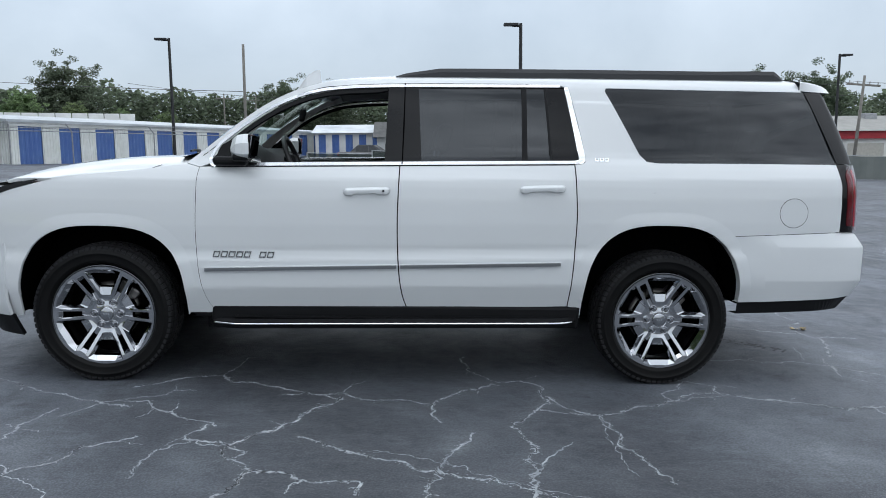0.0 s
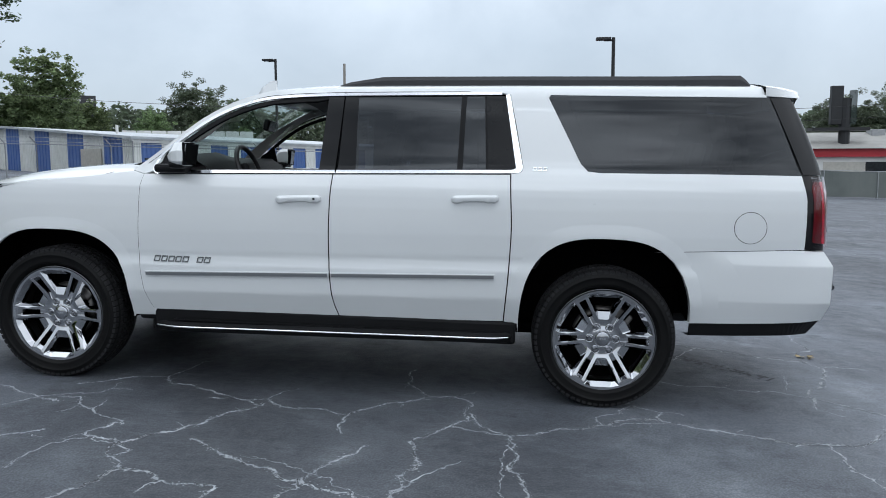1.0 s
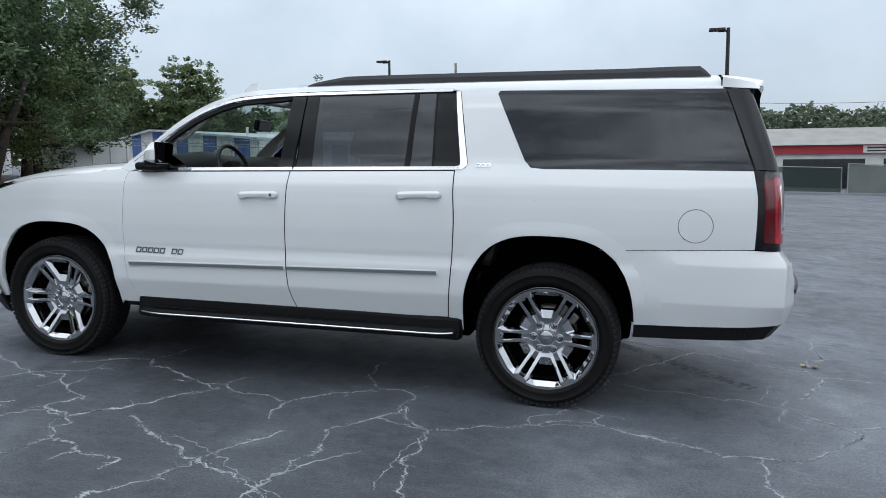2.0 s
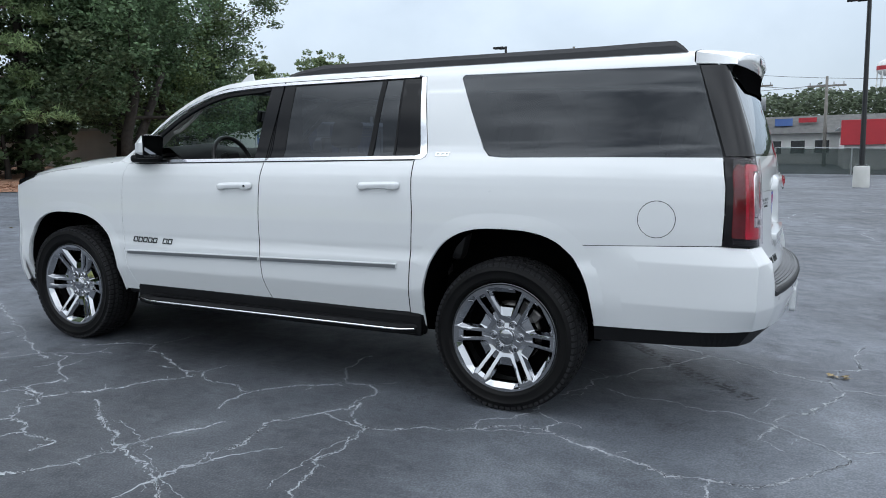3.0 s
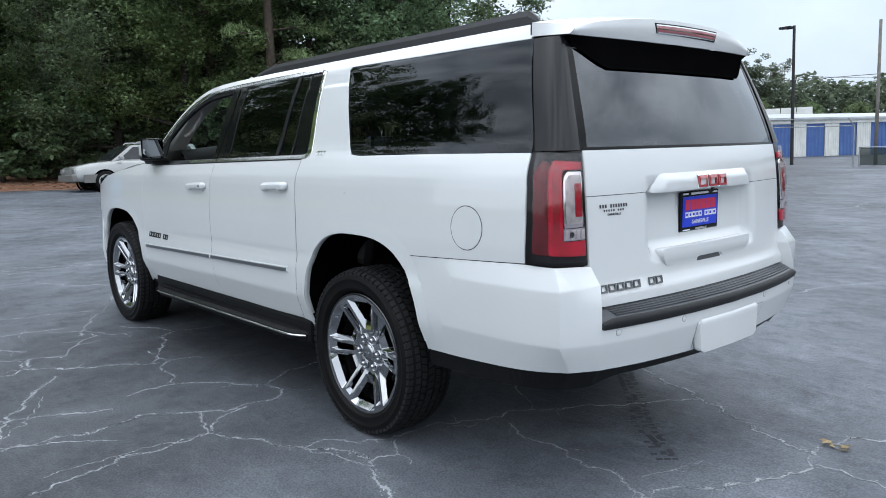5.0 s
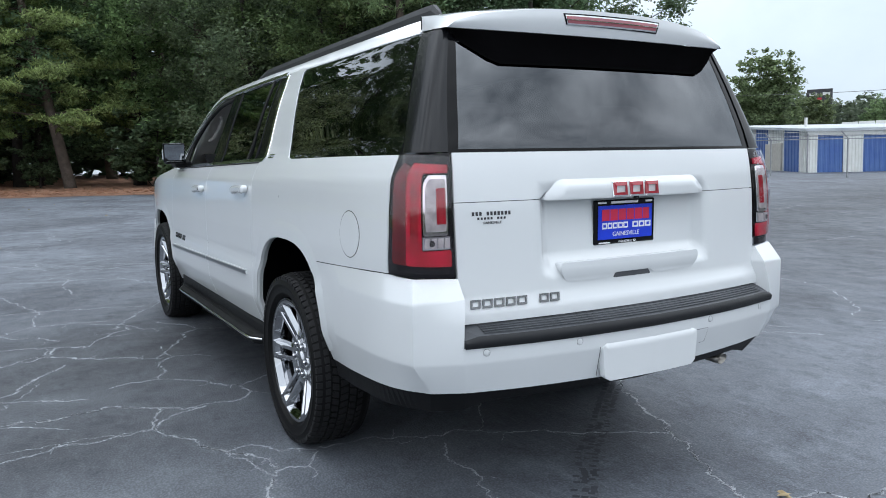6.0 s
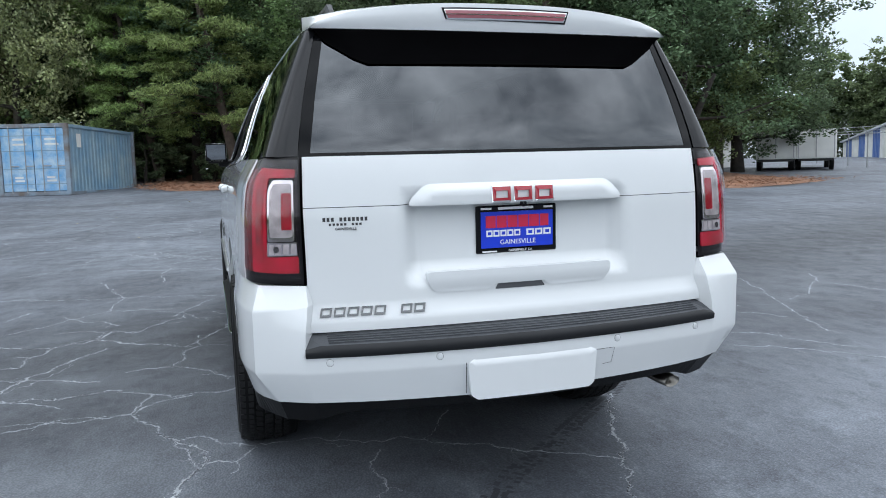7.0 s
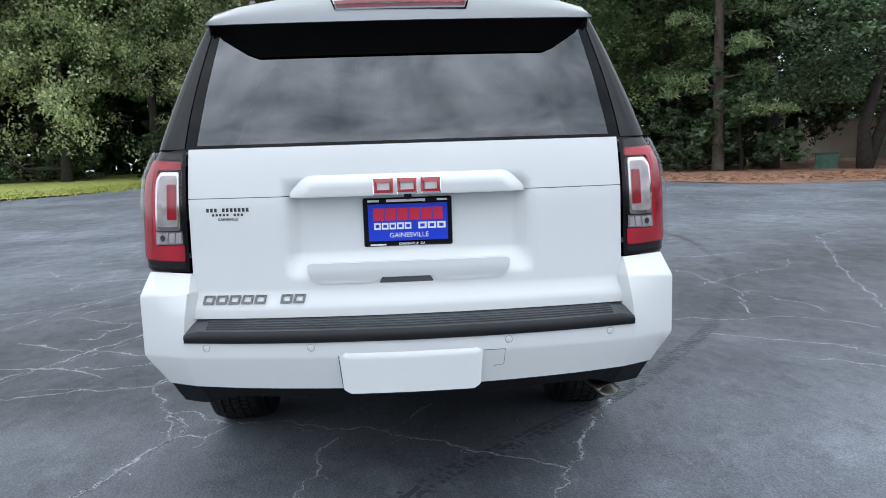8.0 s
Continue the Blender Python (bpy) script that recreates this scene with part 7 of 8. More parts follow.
def pine_tree(name, seed, H, spread, base, tufts, per, label, lean=(0.0, 0.0), nb=30, needles=NEEDLES, puff=1.0):
    """A pine: a straight bare trunk, drooping boughs above, each bough carrying tufts of needles."""
    g = np.random.default_rng(seed)
    T = thing(name, Matrix(), label, "tree")
    bm = bmesh.new()
    r0 = 0.0135 * H + 0.03
    at = lambda t: np.array((lean[0] * H * t, lean[1] * H * t, H * t))
    tube(bm, [at(t) + (0 if t else np.array((0, 0, -0.3))) for t in (0, 0.02, 0.25, 0.5, 0.75, 1.0)], [r0 * k for k in (1.3, 1.08, 0.9, 0.68, 0.42, 0.08)], 10)
    cs = []
    for k in range(nb):
        t = base + (0.97 - base) * (k + g.random() * 0.6) / nb
        a = 2.4 * k + g.uniform(-0.5, 0.5)
        R = spread * (1.08 - 0.75 * (t - base) / (1 - base)) * g.uniform(0.55, 1.0)
        p0 = at(t)
        dirv = np.array((math.cos(a), math.sin(a), 0))
        p1, p2 = p0 + dirv * R * 0.55 + np.array((0, 0, 0.06 * R)), p0 + dirv * R + np.array((0, 0, -0.05 * R + 0.25 * R * (t - base)))
        tube(bm, [p0, p1, p2], (0.05 * (1.2 - t), 0.03, 0.012), 5, False)
        for j in range(tufts):
            q = g.uniform(0.35, 1.05)
            c = (p1 + (p2 - p1) * (q - 0.5) * 2 if q > 0.5 else p0 + (p1 - p0) * q * 2) + g.normal(size=3) * np.array((0.26, 0.26, 0.13)) * spread * 0.30
            rr = g.uniform(0.28, 0.50) * puff
            v = g.normal(size=(per, 3))
            v /= np.linalg.norm(v, axis=1)[:, None]
            v *= (g.random(per) ** 0.6)[:, None] * rr
            v[:, 2] = np.abs(v[:, 2]) * 0.7 - 0.1
            cs.append(c + v)
    part("trunk", bm, BARK, T, "", True)
    part("crown", leaf_mesh("crown", np.concatenate(cs), 0.30, 0.055, seed + 1, 0.15), needles, T)
    return T


pine = pine_tree("pine_tree", 21, 17.0, 3.8, 0.12, 7, 85, "tall pine with a bare brown trunk and drooping green boughs", puff=1.3)
pine_b = pine_tree("pine_tree", 22, 17.0, 3.0, 0.30, 5, 60, "tall pine with high thin boughs at the wood's edge", (-0.07, -0.05))
pine_c = pine_tree("pine_tree", 23, 15.0, 5.4, 0.17, 8, 150, "leaning pine with broad yellow-green boughs over the straw", (-0.08, -0.17), 46, NEEDLES_SUN, 1.45)
oak = broad_tree("oak_tree", 31, 13.0, 4.6, 0.10, LEAF_DARK, 400, 82, 0.172, "dark leafy tree with boughs down to the undergrowth")
oak_b = broad_tree("oak_tree", 32, 12.0, 4.2, 0.12, LEAF_MID, 400, 82, 0.17, "green leafy tree at the edge of the wood", DARK_BARK, False, 0.12)
oak_c = broad_tree("oak_tree", 33, 11.0, 4.6, 0.06, LEAF_GREY, 420, 84, 0.165, "broad grey-green tree reaching down to the grass", DARK_BARK, False, 0.3)
edge_tree = broad_tree("maple_tree", 34, 12.5, 4.3, 0.16, LEAF_DARK, 400, 82, 0.172, "dark forked tree overhanging the edge of the lot", DARK_BARK, True, 0.25)
oak_d = broad_tree("oak_tree", 38, 12.5, 4.5, 0.08, LEAF_DARK, 170, 44, 0.38, "dark tree within the wood", DARK_BARK, False, 0.0)
oak_e = broad_tree("oak_tree", 39, 12.0, 4.3, 0.08, LEAF_MID, 170, 44, 0.36, "green tree within the wood", DARK_BARK, False, 0.0)
bush = broad_tree("bush", 35, 2.6, 1.7, 0.05, LEAF_DARK, 60, 50, 0.20, "dark shrub in the undergrowth of the wood")
bush["category"] = "shrub"


def plant(proto, x, y, s=1.0, turn=0.0, sz=None):
    c = copy_thing(proto, lot(x, y, -0.05, turn))
    c.scale = (s, s, sz or s)
    return c


g = np.random.default_rng(77)
used = set()


def stand(proto, x, y, s, turn, sz=None):
    """The first of a kind is moved to its place, the others are copies."""
    if proto not in used:
        used.add(proto)
        proto.matrix_basis = lot(x, y, -0.05, turn)
        proto.scale = (s, s, sz or s)
        return proto
    return plant(proto, x, y, s, turn, sz)


# the wood's front row
for proto, x, y, s, turn in ((edge_tree, -22.9, 17.0, 1.0, 35), (pine, -24.6, 12.2, 0.82, 10), (oak, -25.6, 14.8, 1.05, 200), (oak_b, -27.6, 9.8, 0.95, 120), (pine_b, -30.6, 12.8, 1.0, 60),
                             (oak, -29.6, 7.6, 0.95, 300), (pine, -35.0, 6.4, 0.92, 80), (pine_c, -34.0, 0.3, 1.0, 0), (pine_c, -37.0, -3.4, 0.85, 20), (oak_b, -35.5, 3.4, 1.0, 10), (pine, -38.4, -5.2, 0.85, 150),
                             (oak, -37.4, -1.6, 1.0, 90), (oak_c, -36.8, -9.6, 0.95, 20), (oak_b, -37.8, -13.2, 1.05, 140), (oak_c, -36.6, -17.4, 1.1, 250), (oak_c, -37.0, -23.0, 1.05, 100), (oak, -38.0, -28.5, 1.1, 30), (oak, -41.0, -26.0, 1.2, 200), (oak_b, -42.5, -21.0, 1.2, 80), (oak_b, -24.6, 20.4, 0.85, 310), (oak, -26.5, 23.0, 1.05, 70), (oak, -32.6, 19.4, 1.15, 140), (oak_d, -35.0, 16.6, 1.2, 60)):
    stand(proto, x, y, s, turn, s * (1.45 if proto is oak_c else 2.05 if y < -12 else 1.5 if y < -8 else 1.22 if proto is pine else 1.5 if x in (-32.6, -35.0) and y > 16 else 1.0))
# deeper rows
for row, (dx, dy) in enumerate(((-6.0, 2.5), (-13.0, 6.5))):
    for x, y in ((-24, 17.5), (-25.5, 13), (-28, 9), (-31, 5), (-34, 1), (-36, -3.5), (-37, -8), (-38, -13), (-38, -18), (-38, -23.5), (-38, -29)):
        if row and y > 8:
            continue
        proto = (oak_d, oak_e, pine, oak_d, pine_b, oak_e)[g.integers(6)]
        stand(proto, x + dx + g.normal() * 1.3, y + dy * (0.4 if y < 5 else 1) + g.normal() * 1.3, g.uniform(0.95, 1.25), g.uniform(0, 360), g.uniform(1.9, 2.3) if y < -7 else None)
for k in range(38):
    t = g.random()
    P = np.array(((-23.6, 19.0), (-24.6, 14.5), (-25.4, 11.0), (-30, 7.2), (-33.8, 2.4), (-36.2, -3.0), (-36.4, -8.5), (-36.4, -15.0), (-36.6, -22.0), (-36.6, -28.0)))
    i = int(t * 9)
    p = P[i] + (P[i + 1] - P[i]) * (t * 9 - i)
    bx, by, bs, bt = p[0] - abs(g.normal()) * 2.6, p[1] + g.normal() * 0.8, g.uniform(0.6, 1.5), g.uniform(0, 360)
    # a clear lane through the undergrowth towards the shed
    if abs(0.495 * (bx + 23.6) + 0.869 * (by - 15.95)) > 1.2 + bs * 1.1:
        stand(bush, bx, by, bs, bt)
# trees behind the storage buildings
far_tree = broad_tree("poplar_tree", 36, 11.5, 3.6, 0.08, LEAF_BACK, 330, 52, 0.31, "tall full green tree behind the storage building", DARK_BARK, False, 0.92)
thin_tree = broad_tree("sparse_tree", 37, 11.0, 4.4, 0.26, LEAF_FAR, 300, 85, 0.24, "thinly leaved tree with open branches behind a roof", DARK_BARK, False, 0.3)
for proto, x, y, s, turn in ((far_tree, -44.5, 61.5, 1.02, 0), (far_tree, -51.5, 59.5, 1.0, 90), (far_tree, -57.5, 57.5, 1.05, 200), (far_tree, -48.6, 63.0, 0.72, 300), (far_tree, -63.0, 50.0, 1.05, 40), (far_tree, -54.5, 61.0, 0.8, 140),
                             (thin_tree, -41.0, 86.0, 1.0, 0), (thin_tree, -15.8, 92.0, 0.88, 120), (thin_tree, -10.5, 93.0, 0.84, 220), (far_tree, -36.5, 90.0, 0.55, 70), (far_tree, -30.5, 88.0, 0.50, 20), (thin_tree, 31.6, 74.0, 0.80, 80), (thin_tree, 36.0, 72.5, 0.90, 190), (thin_tree, 40.4, 70.5, 0.92, 330), (far_tree, -40.0, 73.0, 0.62, 110), (far_tree, -36.0, 76.0, 0.52, 250), (far_tree, -45.5, 70.0, 0.68, 10)):
    stand(proto, x, y, s, turn)


def far_woods(name, a0, a1, d0, d1, h0, h1, count, size, seed, leaf, label, lo=0.0):
    """A belt of far trees as leaf masses with a billowing top."""
    g = np.random.default_rng(seed)
    az = g.uniform(math.radians(a0), math.radians(a1), count)
    dist = g.uniform(d0, d1, count)
    top = h0 + (h1 - h0) * np.array([0.5 + 0.5 * noise.fractal(Vector((a * 14, seed, 0)), 0.8, 2.1, 4) for a in az])
    z = lo + (np.clip(top, 1, 40) - lo) * g.random(count) ** 0.75
    x, y = -np.sin(az) * dist, np.cos(az) * dist
    gz = np.array([ground_z(p, q) for p, q in zip(x, y)])
    tagged(part(name, leaf_mesh(name, np.stack([x, y, z + gz], 1), size, size * 0.7, seed), leaf), label, "woods", kind="stuff")


far_woods("far_woods", -50, 62, 125, 150, 8.0, 12.6, 96000, 0.85, 41, LEAF_FAR, "distant belt of green woods behind the buildings")
far_woods("far_woods", -44, -12, 88, 108, 4.0, 9.0, 40000, 0.60, 42, LEAF_FAR, "distant leafy trees beside the road")
# added out of view behind the camera, only to give the mirror something dark
far_woods("far_woods", -150, -50, 100, 125, 7.0, 13.0, 22000, 1.2, 44, LEAF_FAR, "unseen belt of woods added to darken the door mirror's reflection")
far_woods("wood_depth", 62, 132, 50, 62, 11, 19, 44000, 1.1, 43, LEAF_SHADE, "leaf belt behind the front trees, the wood's inner shade in its colour")


# pine straw and lawn at the edge of the lot
def patch(name, outline, material, label, category, lift, bump, seed, step=0.6):
    g = np.random.default_rng(seed)
    me = sheet(name, outline, lambda x, y: (x, y, ground_z(x, y) + lift), step, 0)
    me.materials.append(material)
    ob = tagged(new(name, me), label, category, kind="structure")
    for v in me.vertices:
        v.co.z += bump * noise.noise(Vector((v.co.x * 0.6, v.co.y * 0.6, seed)))
    return ob


straw_edge = smooth_line([(-17.5, 19.5), (-15.9, 15.8), (-15.9, 13.2), (-17.2, 9.4), (-21.8, 7.2), (-24.4, 4.2), (-25.8, 0.6), (-27.0, -2.6), (-33.4, -3.4)], 6)
straw_edge = [(x + 0.25 * noise.noise(Vector((x, y, 3)) * 1.7), y + 0.25 * noise.noise(Vector((x, y, 9)) * 1.7)) for x, y in straw_edge]
patch("straw_bed", straw_edge + [(-60, -4), (-60, 30), (-34, 25), (-24, 21.5)], STRAW, "bed of reddish pine straw under the trees", "straw", 0.012, 0.02, 5)
grass_edge = [(x + 0.3 * noise.noise(Vector((x, y, 5))), y) for x, y in smooth_line([(-34.2, -8.6), (-28.6, -10.6), (-25.0, -11.0), (-21.8, -12.2), (-17.0, -16.5), (-14.0, -24.0), (-13.0, -40.0)], 6)]
patch("lawn", grass_edge + [(-60, -44), (-60, -6), (-40, -6)], GRASS, "strip of short green lawn beyond the asphalt", "lawn", 0.05, 0.05, 6)
litter = []
for k in range(9000):
    i = g.integers(len(straw_edge) - 1)
    x, y = straw_edge[i]
    x, y = x + g.normal() * 0.45 - abs(g.normal()) * 2.2, y + g.normal() * 0.6
    litter.append((x, y, ground_z(x, y) + 0.07 + 0.05 * g.random()))
tagged(part("straw_litter", leaf_mesh("straw_litter", litter, 0.20, 0.028, 51, 0.8), STRAW), "loose reddish pine straw along the asphalt's edge", "straw", kind="stuff")
tufts = []
for k in range(6000):
    i = g.integers(len(grass_edge) - 1)
    x, y = grass_edge[i]
    x, y = x - abs(g.normal()) * 4.0, y + g.normal() * 0.8
    tufts.append((x, y, ground_z(x, y) + 0.06))
tagged(part("grass_blades", leaf_mesh("grass_blades", tufts, 0.18, 0.04, 52, 0.0), GRASS), "short grass blades along the lot's edge", "grass", kind="stuff")
DRY = surface("dry_leaf", (0.46, 0.37, 0.22), 0.9, col2=(0.32, 0.24, 0.13), scale=20, var=0.2)
heap = [(1.655 + g.normal() * 0.035, 0.48 + g.normal() * 0.025, 0.0) for k in range(16)]
heap = [(x, y, ground_z(x, y) + 0.006 + 0.012 * g.random()) for x, y, z in heap]
tagged(part("dry_leaves", leaf_mesh("dry_leaves", heap, 0.05, 0.022, 53, 0.8), DRY), "small heap of dry tan leaves on the asphalt", "leaves", kind="stuff")
scatter = []
for k in range(70):
    x, y = g.uniform(-24, -8), g.uniform(-8, 12)
    scatter.append((x, y, ground_z(x, y) + 0.008))
tagged(part("fallen_leaves", leaf_mesh("fallen_leaves", scatter, 0.06, 0.035, 54, 0.9), DRY), "scattered fallen leaves on the asphalt", "leaves", kind="stuff")


# ---- buildings, fences, poles ----
def ribs(bm, p, q, z0, z1, n, depth, out):
    """A ribbed sheet from p to q (plan), z0 to z1, n ribs, standing out along out."""
    p, q, out = np.array(p, float), np.array(q, float), np.array(out, float)
    cols = []
    for i in range(n):
        for t, o in ((i / n, 0), ((i + 0.30) / n, 0), ((i + 0.42) / n, depth), ((i + 0.80) / n, depth), ((i + 0.92) / n, 0)):
            c = p + (q - p) * t + out * o
            cols.append(c)
    cols.append(q)
    zt = (lambda t: z1) if not callable(z1) else z1
    L = np.linalg.norm(q - p)
    vs = [(bm.verts.new((c[0], c[1], z0)), bm.verts.new((c[0], c[1], zt(np.linalg.norm(c - p) / L)))) for c in cols]
    for a, b in zip(vs, vs[1:]):
        bm.faces.new((a[0], b[0], b[1], a[1]))
    return bm


# storage building: local x along its gable end, from the near corner; local y along the wall of doors
CORNER, GABLE, LEN, RIDGE = (-22.3, 35.6), 38.5, 44.0, 17.9
gdir, ldir = np.array((-0.83, 0.558)), np.array((0.36, 0.933))
SB = Matrix(((gdir[0], ldir[0], 0, CORNER[0]), (gdir[1], ldir[1], 0, CORNER[1]), (0, 0, 1, ground_z(*CORNER)), (0, 0, 0, 1)))
storage = thing("storage_building", Matrix(), "long low storage building with blue and white ribbed walls", "building")
EAVE, PEAK = 2.25, 3.45
slope = lambda t: float(np.interp(t * GABLE, [0, RIDGE, GABLE], [EAVE, PEAK, EAVE]))


def at_sb(bm):
    bmesh.ops.transform(bm, matrix=SB, verts=bm.verts)
    return bm


n = 8
for k in range(n):
    for a, b, mat_ in ((k / n, (k + 0.25) / n, WHITE_STEEL), ((k + 0.25) / n, (k + 0.72) / n, BLUE_STEEL), ((k + 0.72) / n, (k + 1) / n, WHITE_STEEL)):
        bm = bmesh.new()
        ribs(bm, (GABLE * a, 0), (GABLE * b, 0), -0.4, lambda t, a=a, b=b: slope(a + (b - a) * t), 5, 0.04, (0, -1))
        part("wall_panel", at_sb(bm), mat_, storage)
n = 16
for k in range(n):
    for a, b, mat_ in ((0.0, 0.20, WHITE_STEEL), (0.20, 0.76, BLUE_STEEL), (0.76, 1.0, WHITE_STEEL)):
        bm = bmesh.new()
        y0, y1 = LEN * (k + a) / n, LEN * (k + b) / n
        blue = mat_ is BLUE_STEEL
        ribs(bm, (0 if not blue else 0.05, y0), (0 if not blue else 0.05, y1), -0.5, 2.02, 5 if blue else 3, 0.03, (-1, 0))
        part("roller_door" if blue else "wall_panel", at_sb(bm), mat_, storage)
part("fascia", at_sb(boxes((-0.10, 0.08, -0.1, LEN, 2.02, 2.28))), WHITE_STEEL, storage)
bm = bmesh.new()
for x0, z0, x1, z1 in ((-0.25, EAVE - 0.02, RIDGE, PEAK), (RIDGE, PEAK, GABLE + 0.25, EAVE - 0.02)):
    q = [bm.verts.new(v) for v in ((x0, -0.3, z0), (x1, -0.3, z1), (x1, LEN + 0.3, z1), (x0, LEN + 0.3, z0), (x0, -0.3, z0 + 0.14), (x1, -0.3, z1 + 0.14), (x1, LEN + 0.3, z1 + 0.14), (x0, LEN + 0.3, z0 + 0.14))]
    for f in ((0, 1, 2, 3), (4, 5, 6, 7), (0, 1, 5, 4), (1, 2, 6, 5), (2, 3, 7, 6), (3, 0, 4, 7)):
        bm.faces.new([q[i] for i in f])
part("roof", at_sb(bm), ROOF_STEEL, storage)
part("inner_wall", at_sb(boxes((0.3, GABLE - 0.1, 0.3, LEN, -0.4, 2.1))), WHITE_STEEL, storage)
part("shutter", at_sb(boxes((3.6, 6.2, -0.16, -0.02, -0.4, 1.75), bevel=0.02)), BEIGE, storage)
part("downpipe", at_sb(tube(bmesh.new(), [(-0.08, -0.08, -0.4), (-0.08, -0.08, 2.1)], 0.05, 8)), GALV, storage)
part("vent_pipe", at_sb(tube(bmesh.new(), [(6.0, 2.5, 2.5), (6.0, 2.5, 3.35)], 0.10, 10)), PAINTED_WHITE, storage)
# low white building behind it
back = thing("low_building", lot(-34.0, 68.0, -0.15, 22), "long low white flat-roofed building with panelled parapet", "building")
part("wall", boxes((-6, 6.5, 0, 8, -1, 3.6)), PAINTED_WHITE, back)
for k in range(9):
    part("parapet_panel", boxes((-6 + 1.4 * k + 0.04, -4.6 + 1.4 * k - 0.04, -0.12, 0.0, 3.2, 4.05), bevel=0.02), PAINTED_WHITE, back)
# storage building seen past the bonnet and through the cabin
def storage_row(x, y, turn, L, h, n):
    s = thing("storage_row", lot(x, y, 0, turn), "low storage row with blue doors and white walls", "building")
    part("wall", boxes((0, L, 0.1, 6, -0.5, h - 0.3)), PAINTED_WHITE, s)
    bm = bmesh.new()
    q = [bm.verts.new(v) for v in ((-0.3, -0.3, h - 0.3), (L + 0.3, -0.3, h - 0.3), (L + 0.3, 3, h + 0.5), (-0.3, 3, h + 0.5), (L + 0.3, 6.3, h - 0.3), (-0.3, 6.3, h - 0.3))]
    for f in ((0, 1, 2, 3), (3, 2, 4, 5), (0, 3, 5), (1, 4, 2), (0, 5, 4, 1)):
        bm.faces.new([q[i] for i in f])
    part("roof", bm, ROOF_STEEL, s)
    for k in range(n):
        bm = bmesh.new()
        ribs(bm, (L * (k + 0.25) / n, 0.06), (L * (k + 0.78) / n, 0.06), -0.5, h - 0.45, 5, 0.03, (0, -1))
        part("roller_door", bm, BLUE_STEEL, s)
    return s


storage_row(-9.5, 62.0, -2, 9.5, 2.7, 8)

# building with the red band
red = thing("shop_building", lot(3.2, 46.0, -0.55), "single-storey shop with a red band and beige walls", "building")
part("wall", boxes((0, 34, 0, 10, -0.5, 2.45)), PAINTED_WHITE, red)
part("band", boxes((3.2, 34, -0.25, 0.0, 2.42, 2.95)), RED_PAINT, red, "red fascia band")
part("roof", boxes((-0.3, 34.3, 0.05, 10.2, 2.95, 3.02)), ROOF_STEEL, red)
bm = bmesh.new()
q = [bm.verts.new(v) for v in ((2.8, -0.5, 2.95), (34.4, -0.5, 2.95), (34.4, 4, 4.15), (2.8, 4, 4.15))]
bm.faces.new(q)
part("roof_slope", bm, surface("dull_beige_roof", (0.30, 0.295, 0.275), 0.8, col2=(0.24, 0.235, 0.22), scale=1.0, var=0.12), red)
part("red_pylon", boxes((-0.2, 2.2, -0.5, 0.4, 1.95, 3.4), bevel=0.02), RED_PAINT, red)
part("sign", boxes((9.4, 12.0, -0.32, -0.25, 2.45, 2.90)), PAINTED_WHITE, red)
for z0 in (2.56, 2.74):
    part("sign_bar", boxes((9.6, 11.8, -0.325, -0.318, z0 - 0.04, z0 + 0.06)), INK, red)
for x0, x1 in ((5.0, 9.6), (10.6, 11.8), (17, 21)):
    part("dark_opening", boxes((x0, x1, -0.02, 0.05, -0.3, 2.1)), DARK_PANE, red)
for x0 in (12.6, 15.8, 22.0, 26.0):
    part("shutter", boxes((x0, x0 + 2.6, -0.05, 0.03, -0.3, 2.1)), BEIGE, red)
for x0 in (20.0, 24.5, 29.0):
    part("roof_unit", boxes((x0, x0 + 0.9, 3, 3.9, 3.3, 4.3), bevel=0.03), GALV, red)
# grey-roofed office with blue and red boards
office = thing("office_building", lot(-5.6, 57.0), "white office with a grey shingle mansard and coloured roof boards", "building")
part("wall", boxes((1.7, 13, 0.4, 9, -0.5, 2.2)), PAINTED_WHITE, office)
bm = bmesh.new()
q = [bm.verts.new(v) for v in ((1.4, -0.3, 2.05), (13.4, -0.3, 2.05), (13.0, 1.5, 3.35), (1.5, 1.5, 3.35), (13.4, 9, 2.05), (1.4, 9, 2.05), (13.0, 8, 3.35), (1.5, 8, 3.35))]
for f in ((0, 1, 2, 3), (1, 4, 6, 2), (0, 3, 7, 5), (3, 2, 6, 7), (5, 7, 6, 4)):
    bm.faces.new([q[i] for i in f])
part("roof", bm, SHINGLE, office)
part("roof_board", boxes((4.55, 5.75, 0.3, 0.55, 2.62, 3.16)), BLUE_STEEL, office)
part("roof_board", boxes((6.15, 7.35, 0.4, 0.65, 2.84, 3.18)), RED_PAINT, office)
for x0 in (2.3, 4.0, 5.6, 7.2, 9.0, 11.0):
    w_ = part("window", boxes((x0, x0 + 1.1, 0.33, 0.42, 0.5, 1.6), bevel=0.02), PAINTED_WHITE, office)
    part("pane", boxes((x0 + 0.08, x0 + 1.02, 0.30, 0.34, 0.58, 1.52)), DARK_PANE, w_)
# far house and parked cars by the road
house = thing("roadside_house", lot(42.0, 66.0, 0, 12), "pale roadside building with a flat white roof", "building")
part("wall", boxes((0, 14, 0, 9, -1.0, 2.6)), PAINTED_WHITE, house)
part("roof", boxes((-0.4, 14.4, -0.4, 9.4, 2.6, 2.95)), ROOF_STEEL, house)
for x0 in (1.5, 5.0, 9.0):
    part("window", boxes((x0, x0 + 1.8, -0.06, 0.02, 0.6, 1.8)), DARK_PANE, house)


